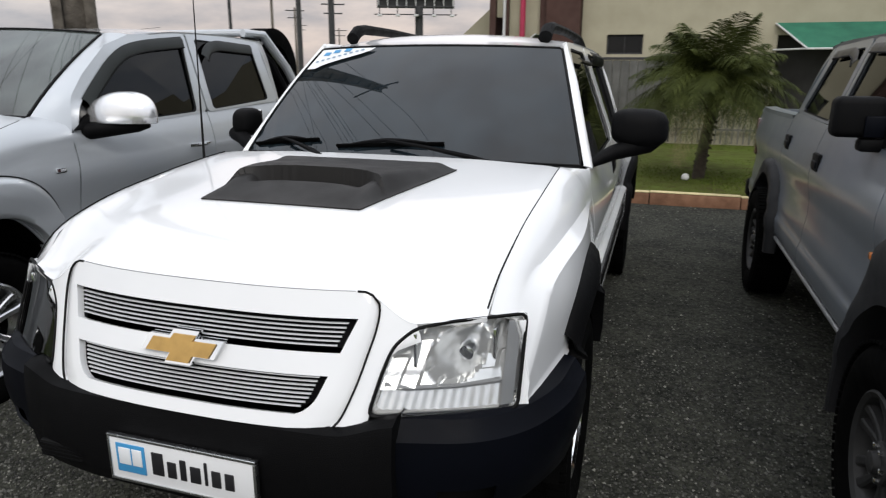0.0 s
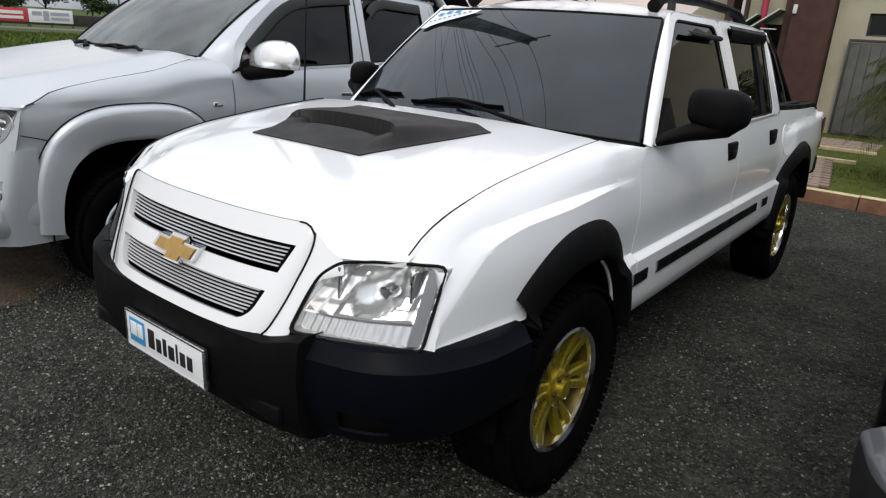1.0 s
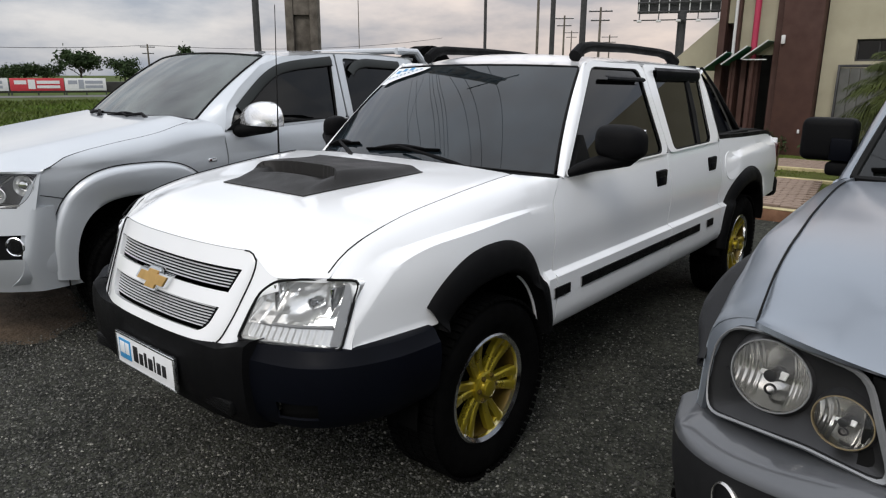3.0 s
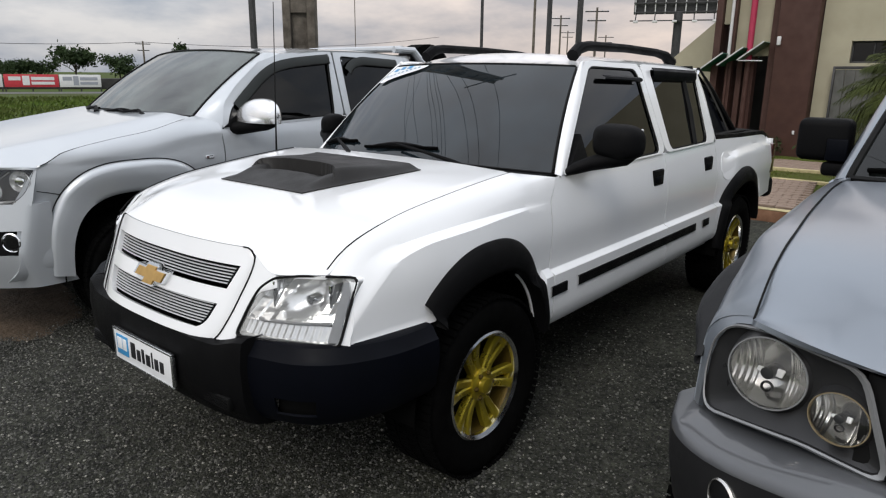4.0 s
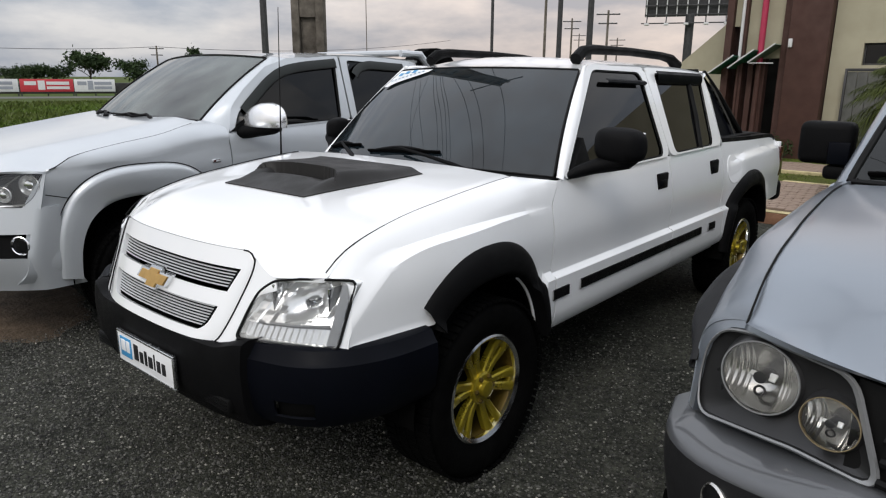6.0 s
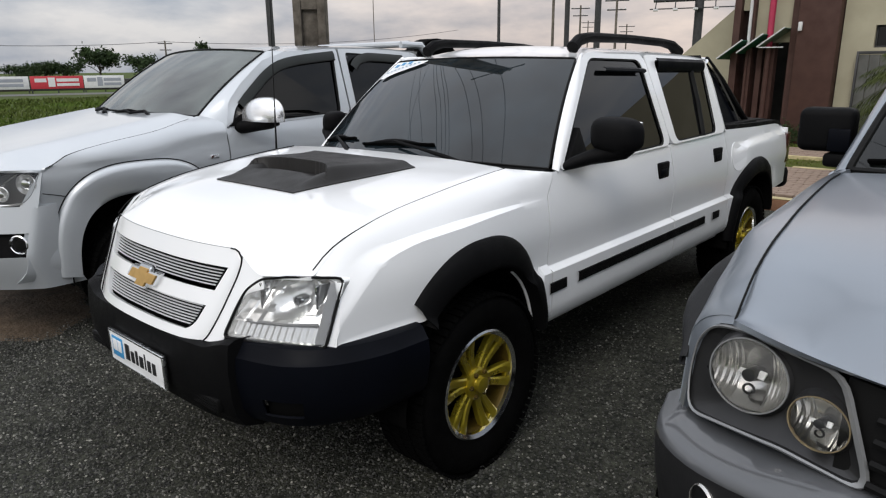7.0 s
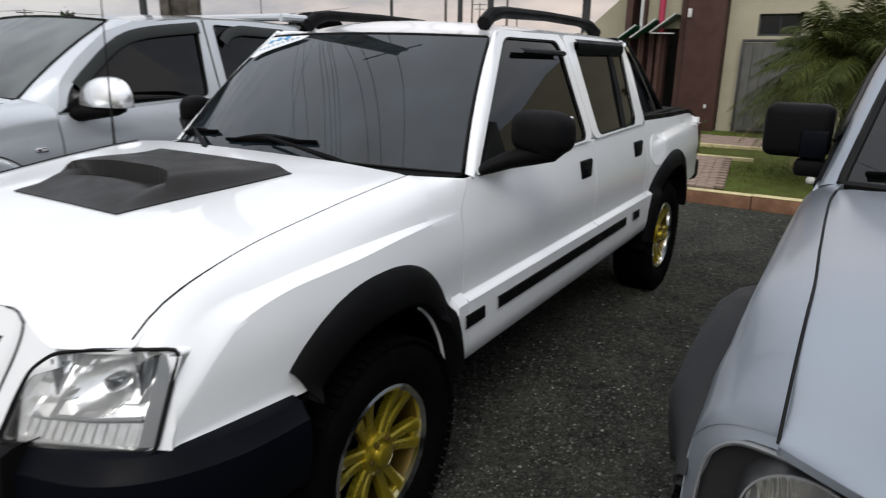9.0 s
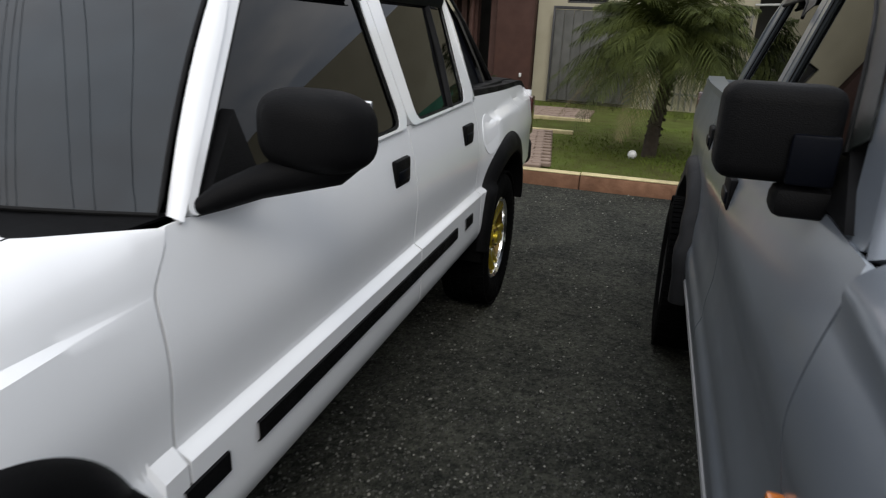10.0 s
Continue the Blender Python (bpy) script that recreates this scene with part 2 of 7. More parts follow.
def tube(points, radius, n=8, caps=True, bm=None, squash=1.0):
    """A round bar along points; radius: one number or one for each point."""
    bm = bm or bmesh.new()
    pts = [Vector(p) for p in points]
    rad = radius if isinstance(radius, (list, tuple)) else [radius] * len(pts)
    rings, side = [], None
    for i, p in enumerate(pts):
        d = (pts[min(i + 1, len(pts) - 1)] - pts[max(i - 1, 0)]).normalized()
        if side is None:
            side = d.orthogonal().normalized()
        side = (side - d * side.dot(d)).normalized()
        up = d.cross(side)
        rings.append([bm.verts.new(p + (side * math.cos(a) + up * math.sin(a) * squash) * rad[i]) for a in [2 * math.pi * k / n for k in range(n)]])
    for a, b in zip(rings, rings[1:]):
        for k in range(n):
            bm.faces.new((a[k], a[(k + 1) % n], b[(k + 1) % n], b[k]))
    if caps:
        bm.faces.new(list(reversed(rings[0])))
        bm.faces.new(rings[-1])
    return bm


def box(lo, hi, bevel=0.0, bm=None, m=None, seg=2):
    b2 = bmesh.new()
    lo, hi = Vector(lo), Vector(hi)
    bmesh.ops.create_cube(b2, size=1.0)
    for v in b2.verts:
        v.co = Vector(((v.co.x + 0.5) * (hi.x - lo.x) + lo.x, (v.co.y + 0.5) * (hi.y - lo.y) + lo.y, (v.co.z + 0.5) * (hi.z - lo.z) + lo.z))
    if bevel:
        bmesh.ops.bevel(b2, geom=b2.edges, offset=bevel, segments=seg, profile=0.5, affect="EDGES")
    if m is not None:
        bmesh.ops.transform(b2, matrix=m, verts=b2.verts)
    if bm is None:
        return b2
    me = bpy.data.meshes.new("tmp")
    b2.to_mesh(me)
    b2.free()
    bm.from_mesh(me)
    bpy.data.meshes.remove(me)
    return bm


def revolve(profile, n=32, axis="x", bm=None, centre=(0, 0, 0), caps=False):
    """Turns a profile of (along, radius) about an axis through centre."""
    bm = bm or bmesh.new()
    c = Vector(centre)
    rings = []
    for a, r in profile:
        ring = []
        for k in range(n):
            t = 2 * math.pi * k / n
            p = {"x": (a, r * math.cos(t), r * math.sin(t)), "y": (r * math.cos(t), a, r * math.sin(t)), "z": (r * math.cos(t), r * math.sin(t), a)}[axis]
            ring.append(bm.verts.new(c + Vector(p)))
        rings.append(ring)
    for a, b in zip(rings, rings[1:]):
        for k in range(n):
            bm.faces.new((a[k], a[(k + 1) % n], b[(k + 1) % n], b[k]))
    for ring, (a, r) in ((rings[0], profile[0]), (rings[-1], profile[-1])):
        if caps and r > 1e-4:
            bm.faces.new(ring)
    bmesh.ops.remove_doubles(bm, verts=bm.verts, dist=1e-5)
    bmesh.ops.recalc_face_normals(bm, faces=bm.faces)
    return bm


def prism(outline, fn, depth, bm=None):
    """A flat plate: outline of (u, v) mapped by fn(u, v, d) on its face (d=0) and its back (d=depth)."""
    bm = bm or bmesh.new()
    top = [bm.verts.new(fn(u, v, 0)) for u, v in outline]
    bot = [bm.verts.new(fn(u, v, depth)) for u, v in outline]
    bm.faces.new(top)
    bm.faces.new(list(reversed(bot)))
    n = len(outline)
    for k in range(n):
        bm.faces.new((top[k], bot[k], bot[(k + 1) % n], top[(k + 1) % n]))
    bmesh.ops.recalc_face_normals(bm, faces=bm.faces)
    return bm


def rounded(points, r, n=5):
    """The outline with its corners rounded off."""
    out = []
    m = len(points)
    for i in range(m):
        p, a, b = (Vector(points[k % m]) for k in (i, i - 1, i + 1))
        rr = min(r, (a - p).length * 0.45, (b - p).length * 0.45)
        s, e = p + (a - p).normalized() * rr, p + (b - p).normalized() * rr
        for k in range(n + 1):
            t = k / n
            out.append(tuple(s * (1 - t) ** 2 + p * 2 * t * (1 - t) + e * t * t))
    return out


def smooth(a, b, t):
    t = min(max((t - a) / (b - a), 0.0), 1.0)
    return t * t * (3 - 2 * t)


def curve(xs, ys):
    """A smooth function through a few knots."""
    xs, ys = list(xs), list(ys)
    n = len(xs)
    h = [xs[i + 1] - xs[i] for i in range(n - 1)]
    d = [(ys[i + 1] - ys[i]) / h[i] for i in range(n - 1)]
    m = [d[0]] + [0 if d[i - 1] * d[i] <= 0 else 2 * d[i - 1] * d[i] / (d[i - 1] + d[i]) for i in range(1, n - 1)] + [d[-1]]

    def f(x):
        x = min(max(x, xs[0]), xs[-1])
        i = max(k for k in range(n - 1) if xs[k] <= x)
        t = (x - xs[i]) / h[i]
        return (ys[i] * (1 + 2 * t) * (1 - t) ** 2 + m[i] * h[i] * t * (1 - t) ** 2 + ys[i + 1] * t * t * (3 - 2 * t) + m[i + 1] * h[i] * t * t * (t - 1))
    return f


# ---------------------------------------------------------------- pickups
def lerp(a, b, t):
    return a + (b - a) * t


class Spec:
    """The sizes of one pickup, in its own axes: front axle at y = 0, nose towards -y, centre at x = 0."""
    fat_flare, flare_floor = False, 0
    seam = (-0.50, 0.42, 0.0028)
    corner, pillar_points, visor_bar, seal_width = 0.05, 2, None, 0.010
    section, cowl_reach, tail_low = None, 0.93, 0.52
    box_flare, flare_taper = False, 0
    spoke_turn, spoke_half, spoke_split = 0.157, (0.017, 0.0125), (0.012, 0.036)

    @staticmethod
    def shut(z):
        """How far the front door's leading edge leans back at a height."""
        return 0.0


def ysamples(y0, y1, arches, n):
    ys = list(np.linspace(y0, y1, n))
    for yw, zw, ra in arches:
        ys += [yw + ra * math.cos(a) for a in np.linspace(0, math.pi, 41)]
    return sorted({round(float(y), 4) for y in ys if y0 <= y <= y1} | {y0, y1})


def bottom_z(P, y, sill):
    z = sill
    for yw, zw, ra in P.arches:
        if abs(y - yw) < ra:
            z = max(z, zw + P.arch_rz * math.sqrt(max(1 - ((y - yw) / ra) ** 2, 0)))
    return z


def wheel(P, parent, s, yw, group_mat, spokes, lip):
    """Tyre with tread blocks, rim with spokes, hub cap and nuts."""
    w = new("wheel")
    w.parent = parent
    w.location = (s * P.track, yw, P.wz)
    if s < 0:
        w.rotation_euler = (0, 0, math.pi)
    R, r, hwid = P.wr, P.rim, 0.115
    prof = [(-hwid * 0.75, r), (-hwid, r + 0.03), (-hwid * 1.08, (R + r) / 2), (-hwid, R - 0.03), (-hwid * 0.8, R - 0.006), (0, R - 0.004), (hwid * 0.8, R - 0.006), (hwid, R - 0.03),
            (hwid * 1.08, (R + r) / 2 + 0.02), (hwid * 1.06, (R + r) / 2 - 0.02), (hwid, r + 0.03), (hwid * 0.85, r)]
    part("tyre", revolve(prof, 64), M_RUBBER, w)
    bm = bmesh.new()
    for k in range(72):
        a = 2 * math.pi * k / 72
        for x0, x1, da in ((-0.11, -0.06, 0.0), (-0.045, -0.005, 0.05), (0.005, 0.045, 0.0), (0.06, 0.118, 0.05)):
            m = Matrix.Rotation(a + da, 4, "X") @ Matrix.Translation((0, 0, R - 0.004))
            box((x0, -0.012, -0.006), (x1, 0.012, 0.004), 0, bm, m)
    part("tread", bm, M_RUBBER, w, smooth=0)
    ox = hwid * 0.85
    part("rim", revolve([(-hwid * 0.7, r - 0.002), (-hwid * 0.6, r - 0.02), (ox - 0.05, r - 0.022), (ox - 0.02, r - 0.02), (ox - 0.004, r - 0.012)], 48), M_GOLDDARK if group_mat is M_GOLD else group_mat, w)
    part("rim_lip", revolve([(ox - 0.016, r - 0.020), (ox - 0.002, r - 0.018), (ox + 0.009, r - 0.004), (ox + 0.004, r + 0.004), (ox - 0.02, r + 0.004)], 48), lip, w, "polished rim lip")
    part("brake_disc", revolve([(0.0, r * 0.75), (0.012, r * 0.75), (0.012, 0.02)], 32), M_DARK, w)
    for k in range(spokes):
        a = 2 * math.pi * k / spokes + P.spoke_turn
        bm = bmesh.new()
        for d in (-1, 1):
            rows = []
            for t in np.linspace(0, 1, 7):
                rad = lerp(0.045, r - 0.016, t)
                half = lerp(P.spoke_half[0], P.spoke_half[1], t) + 0.006 * t ** 4
                off = d * lerp(P.spoke_split[0], P.spoke_split[1], smooth(0.10, 1, t))
                x = ox - 0.012 - 0.018 * math.sin(math.pi * (0.25 + 0.75 * t)) + 0.006 * t
                c = [Vector((x - 0.03, off - half, rad)), Vector((x - 0.006, off - half, rad)), Vector((x, off - half * 0.6, rad)), Vector((x, off + half * 0.6, rad)), Vector((x - 0.006, off + half, rad)), Vector((x - 0.03, off + half, rad))]
                rows.append([Matrix.Rotation(a, 4, "X") @ v for v in c])
            b2 = sheet(rows, None, closed=True)
            me = bpy.data.meshes.new("tmp")
            b2.to_mesh(me)
            b2.free()
            bm.from_mesh(me)
            bpy.data.meshes.remove(me)
        if group_mat is M_GOLD:
            # the two arms meet in a bridge at the rim
            box((ox - 0.040, -0.050, r - 0.040), (ox - 0.014, 0.050, r - 0.018), 0.006, bm, Matrix.Rotation(a, 4, "X"))
        bmesh.ops.recalc_face_normals(bm, faces=bm.faces)
        part("spoke", bm, group_mat, w)
    part("hub_cap", revolve([(ox - 0.06, 0.068), (ox - 0.018, 0.066), (ox - 0.012, 0.058), (ox - 0.012, 0.036), (ox + 0.008, 0.033), (ox + 0.012, 0.024), (ox + 0.013, 0.0)], 24), group_mat, w)
    for k in range(6):
        a = 2 * math.pi * k / 6
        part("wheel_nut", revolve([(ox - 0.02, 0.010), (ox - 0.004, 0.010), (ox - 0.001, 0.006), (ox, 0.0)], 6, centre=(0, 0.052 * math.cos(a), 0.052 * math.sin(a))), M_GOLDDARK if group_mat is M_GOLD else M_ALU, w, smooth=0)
    return w


def flare(P, root, s, yw, a0, a1, material, proud, r_in, r_out, power, label=""):
    """Wheel arch moulding, squarer than a circle, swept from angle a0 to a1 (degrees, 0 = rear)."""
    rows = []
    pw = 2.0 / power
    for a in np.linspace(radians(a0), radians(a1), 48):
        c, q = math.cos(a), math.sin(a)
        cy, cz = math.copysign(abs(c) ** pw, c), math.copysign(abs(q) ** pw, q)
        thin = smooth(a1 - P.flare_taper, a1, math.degrees(a)) if P.flare_taper and a1 < 160 else 0.0
        row = []
        fat = ((0.12, 1.0), (0.45, 1.0), (0.76, 0.96), (0.86, 0.86), (0.93, 0.55)) if P.box_flare else ((0.12, 1.02), (0.38, 1.05), (0.62, 0.99), (0.80, 0.84), (0.93, 0.52)) if P.fat_flare else ((0.12, 1.06), (0.40, 1.0), (0.75, 0.72), (0.93, 0.35))
        for t, px in ((-0.02, -0.06), (-0.03, proud * 0.75), (0.0, proud), *((q, proud * k) for q, k in fat), (1.0, proud * 0.05), (1.01, -0.012)):
            t = lerp(t, 0.85 + 0.15 * t, thin)
            y, z = yw + lerp(r_in[0], r_out[0], t) * cy, P.wz + lerp(r_in[1], r_out[1], t) * cz
            row.append((s * (P.side(y, max(z, P.flare_floor or P.sill + 0.03)) + px * (1 - 0.8 * thin)), y, z))
        rows.append(row)
    return part("wheel_arch_flare", sheet(rows, (s, 0, 0.2)), material, root, label, solid=0.006, smooth=62)


def pickup(P):
    root = thing(P.name, P.label, "pickup truck", at=P.at)
    root.rotation_euler = (0, 0, radians(P.yaw))
    body = P.paint
    lo = P.sill
    for s in (1, -1):
        # fenders: from the hood line over the shoulder down to the arch
        rows = []
        for y in ysamples(P.yf, P.yd0 - 0.004, P.arches[:1], 26):
            zb = max(bottom_z(P, y, lo), P.bumper_top(y))
            pull = smooth(P.yf + 0.36, P.yf, y)
            ya = y + (P.nose(P.xh(y), P.zh(y)) - P.yf) * pull
            A = Vector((P.xh(ya) + 0.004, ya, min(P.zh(ya), lerp(9, P.lamp_top + 0.006, pull ** 8) if pull > 0.99 else 9)))
            if P.section:
                rows.append([(s * v.x, v.y, v.z) for v in P.section(y, A, zb, pull)])
                continue
            zs = min(P.shoulder(y), A.z - 0.004)
            S = Vector((P.side(y, zs), y, zs))
            row = []
            for t in np.linspace(0, 1, 9)[:-1]:
                c1 = A + Vector((0.45 * (S.x - A.x), 0, 0.10 * (S.z - A.z)))
                c2 = S + Vector((0.02 * (1 - pull), 0, 0.55 * (A.z - S.z)))
                p = A * (1 - t) ** 3 + c1 * 3 * t * (1 - t) ** 2 + c2 * 3 * t * t * (1 - t) + S * t ** 3
                p.y = y + (P.nose(p.x, p.z) - P.yf) * pull
                row.append(p)
            for t in np.linspace(0, 1, 22):
                z = lerp(zs, min(zb, zs - 0.01), t)
                x = P.side(y, z)
                row.append(Vector((x, y + (P.nose(x, z) - P.yf) * pull, z)))
            rows.append([(s * v.x, v.y, v.z) for v in row])
        part("front_fender", sheet(rows, (s, 0, 0.5)), body, root, solid=0.010)
        # door skins and bed side
        for name, y0, y1 in (("front_door", P.yd0, P.yb), ("rear_door", P.yb, P.yr), ("bed_side", P.yr, P.yend)):
            y0, y1 = y0 + 0.004, y1 - 0.004
            rows = []
            for y in ysamples(y0, y1, P.arches[1:], 18 if name != "bed_side" else 34):
                zb, zt = bottom_z(P, y, lo if name != "bed_side" or y < P.arches[1][0] else P.tail_low), (P.belt(y) if name != "bed_side" else P.bed_z(y))
                zz = sorted({*np.linspace(zb, zt, 22), *(z for z in P.creases if zb < z < zt)}, reverse=True)
                n_target = 22 + len(P.creases)
                zz = zz + [zz[-1]] * (n_target - len(zz))
                lean = smooth(y0 + 0.6, y0, y) if name == "front_door" else 0.0
                rows.append([(s * P.side(y, z), y + P.shut(z) * lean, z) for z in zz])
            door = part(name, sheet(rows, (s, 0, 0)), body, root, solid=0.012)
            if name == "bed_side":
                continue
            # window frame and pane
            outer, inner = (P.frame_front, P.win_front) if name == "front_door" else (P.frame_rear, P.win_rear)
            fn = lambda u, v: (s * P.gx(u, v), u, v)
            o, i = rounded(outer, P.corner), rounded(inner, P.corner * 0.9)
            part("window_frame", sheet([[fn(*p) for p in q + q[:1]] for q in (o, [((a[0] + b[0]) / 2, (a[1] + b[1]) / 2) for a, b in zip(o, i)], i)], (s, 0, 0)), body, door, solid=0.02)
            cu, cv = sum(p[0] for p in i) / len(i), sum(p[1] for p in i) / len(i)
            grow = [(cu + (a - cu) * 1.03, cv + (b - cv) * 1.03) for a, b in i]
            part("window_pane", prism(grow, lambda u, v, d: (s * (P.gx(u, v) - 0.012 - d), u, v), 0.004), M_GLASSSIDE, door, "dark tinted window pane", smooth=0)
            shrink = [(cu + (a - cu) * 0.965, cv + (b - cv) * 0.965) for a, b in i]
            part("window_seal", sheet([[(s * (P.gx(*p) - 0.004), *p) for p in q + q[:1]] for q in (grow, shrink)], (s, 0, 0)), M_SEAL, door, solid=0.003)
            # rain visor along the upper edge of the window
            if P.visor_bar:
                # only the dark lip of the visor shows
                u0, u1 = P.visor_bar[name]
                tall = 0.012 if name == "front_door" else 0.034
                path = [(lerp(u0, u1, t), (1.566 if tall < 0.02 else 1.590) - 0.010 * t) for t in np.linspace(0, 1, 6)]
                rows = [[(s * (P.gx(u, v) + 0.006), u, v + tall), (s * (P.gx(u, v) + 0.022), u, v + tall * 0.5), (s * (P.gx(u, v) + 0.026), u, v - tall * 0.4), (s * (P.gx(u, v) + 0.016), u, v - tall * 1.1)] for u, v in path]
                part("rain_visor", sheet(rows, (s, 0, 0)), M_PLASTICGLOSS, door, "dark lip of a rain visor", solid=0.003)
                if name == "rear_door":
                    bar = [(2.382, 1.60), (2.33, 1.36), (2.282, 1.165)]
                    part("window_divider", tube([(s * (P.gx(u, v) - 0.006), u, v) for u, v in bar], 0.016, 8, squash=0.6), M_SEAL, door, "black window divider bar")
            else:
                up = list(inner[:-1])
                for _ in range(2):
                    # soften the corners
                    up = [up[0]] + [tuple(lerp(i, j, q) for i, j in zip(a, b)) for a, b in zip(up, up[1:]) for q in (0.25, 0.75)] + [up[-1]]
                path = [along(up, t) for t in np.linspace(0.14 if name == "front_door" else 0.36, 1.0, 16)]
                nrm = []
                for k, (u, v) in enumerate(path):
                    q, w = path[max(k - 1, 0)], path[min(k + 1, 15)]
                    d = Vector((w[0] - q[0], w[1] - q[1])).normalized()
                    nrm.append((d.y, -d.x))
                rows = [[(s * (P.gx(u - p * 0.012, v - q * 0.012) + 0.004), u - p * 0.012, v - q * 0.012), (s * (P.gx(u, v) + 0.016), u + p * 0.012, v + q * 0.012), (s * (P.gx(u, v) + 0.020), u + p * P.visor, v + q * P.visor)] for (u, v), (p, q) in zip(path, nrm)]
                vis = part("rain_visor", sheet(rows, (s, 0, 0)), M_SMOKE, door, "smoked plastic rain visor", solid=0.003)
                part("visor_lip", tube([r[2] for r in rows], 0.005, 6), M_SEAL, vis)
            # handle in its recess
            hy, hz = P.handles[0 if name == "front_door" else 1]
            x = P.side(hy, hz)
            if P.handle_kind == "flap":
                h = part("handle", box((s * x - 0.012, hy - 0.065, hz - 0.045), (s * x + 0.012, hy + 0.065, hz + 0.045), 0.010), M_PLASTIC, door, "square black flap handle")
                part("grip", box((s * x - 0.008 + s * 0.010, hy - 0.05, hz - 0.028), (s * x + 0.006 + s * 0.010, hy + 0.05, hz + 0.008), 0.005), M_PLASTICGLOSS, h)
            else:
                pts = [(s * (x + 0.005 + 0.035 * math.sin(math.pi * t)), hy - 0.10 + 0.2 * t, hz) for t in np.linspace(0, 1, 9)]
                part("handle", tube(pts, 0.016, 8, squash=0.6), P.handle_mat, door)
        # bed rail cap
        rows = [[(s * (P.side(y, P.bed_z(y)) + 0.004), y, P.bed_z(y) - 0.012), (s * (P.side(y, P.bed_z(y)) + 0.002), y, P.bed_z(y) + 0.016), (s * (P.side(y, P.bed_z(y)) - 0.09), y, P.bed_z(y) + 0.018), (s * (P.side(y, P.bed_z(y)) - 0.10), y, P.bed_z(y) - 0.03)] for y in np.linspace(P.yr + 0.03, P.yend, 14)]
        part("bed_rail_cap", sheet(rows, (0, 0, 1)), P.rail_mat, root, solid=0.004)
        # A pillar
        rows = []
        for t in np.linspace(0, 1, 16):
            u, v = along(P.frame_front[:P.pillar_points], t)
            w = P.shield(1.0, t)
            d = Vector((P.gx(u, v), u, v))
            mid = (w + d) / 2 + Vector((0.010, -0.014, 0.006))
            rows.append([(s * p.x, p.y, p.z) for p in (w * (1 - q) ** 2 + mid * 2 * q * (1 - q) + d * q * q for q in np.linspace(0, 1, 7))])
        part("a_pillar", sheet(rows, (s, -1, 0.3)), body, root, solid=0.02)
        # rear corner pillar
        rows = []
        for t in np.linspace(0, 1, 8):
            u, v = along([P.frame_rear[-1], P.frame_rear[-2]], t)
            yb = lerp(P.yr + 0.04, P.roof_y1 + 0.02, t)
            x = P.gx(u, v)
            rows.append([(s * x, u, v), (s * (x - 0.004), lerp(u, yb, 0.6), v), (s * (x - 0.03), lerp(u, yb, 0.9), v), (s * (x - 0.08), yb, v), (s * (x - 0.3), yb, v)])
        part("rear_pillar", sheet(rows, (s, 0.4, 0)), body, root, solid=0.02)
        # arch liners
        for yw, zw, ra in P.arches:
            rows = [[(s * x, yw + (ra + 0.01) * math.cos(a), zw + (P.arch_rz + 0.01) * math.sin(a)) for x in (P.side(yw, zw + P.arch_rz) - 0.01, 0.45)] for a in np.linspace(radians(24), radians(180), 30)]
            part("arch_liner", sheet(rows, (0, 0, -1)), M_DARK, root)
        for fl in P.flares:
            flare(P, root, s, *fl)
        # wheels
        for yw in (P.arches[0][0], P.arches[1][0]):
            wheel(P, root, s, yw, P.wheel_mat, P.spokes, P.lip_mat)
    # hood
    ys = [0, 0.006, 0.015, 0.03, 0.05, 0.075, 0.10, 0.13, 0.17] + list(np.linspace(0.21, 1, 18))
    rows = []
    for i, t in enumerate(ys):
        row = []
        for u in np.linspace(-1, 1, 101):
            yfr, yre = P.hood_front(abs(u)), P.hood_rear(abs(u))
            y = lerp(yfr, yre, t)
            x = u * P.xh(max(y, P.yf))
            zf, q = P.hood_front_z(abs(x)), min((y - yfr) / P.hood_round, 1.0)
            row.append((x, y, lerp(zf, P.hood_z(x, y), 1 - (1 - q) ** 2.4)))
        rows.append(row)
    part("hood", sheet(rows, (0, 0, 1)), body, root, solid=0.012)
    for s in (1, -1):
        line = [(s * (P.xh(y) + 0.002), y, P.zh(y) - 0.001) for y in np.linspace(P.seam[0], P.seam[1], 26)]
        part("hood_seam", tube(line, P.seam[2], 6), M_SEAL, root)
    # cowl below the windscreen
    rows = []
    for u in np.linspace(-P.cowl_reach, P.cowl_reach, 31):
        w = P.shield(u, 0.0)
        x = u * P.xh(0.4)
        h = Vector((x, P.hood_rear(abs(u)) - 0.01, P.hood_z(x, P.hood_rear(abs(u))) - 0.02))
        rows.append([h, (h + w) / 2 + Vector((0, 0, -0.012)), w + Vector((0, 0.02, 0.0))])
    part("cowl", sheet(rows, (0, 0, 1)), M_PLASTIC, root, solid=0.006)
    # windscreen with its black border
    rows = [[P.shield(u, v) for u in np.linspace(-0.985, 0.985, 25)] for v in np.linspace(0.0, 0.985, 13)]
    part("windscreen", sheet(rows, (0, -1, 0.6)), P.shield_mat, root, "tinted windscreen", solid=0.005)
    ring = [P.shield(u, 0.0) for u in np.linspace(-0.985, 0.985, 17)] + [P.shield(0.988, v) for v in np.linspace(0.05, 0.97, 9)] + [P.shield(u, 0.985) for u in np.linspace(0.975, -0.975, 17)] + [P.shield(-0.988, v) for v in np.linspace(0.97, 0.05, 9)]
    part("windscreen_seal", tube([p + Vector((0, -0.001, 0.001)) for p in ring + ring[:1]], P.seal_width, 6, caps=False, squash=0.8), M_SEAL, root)
    # roof
    rows = []
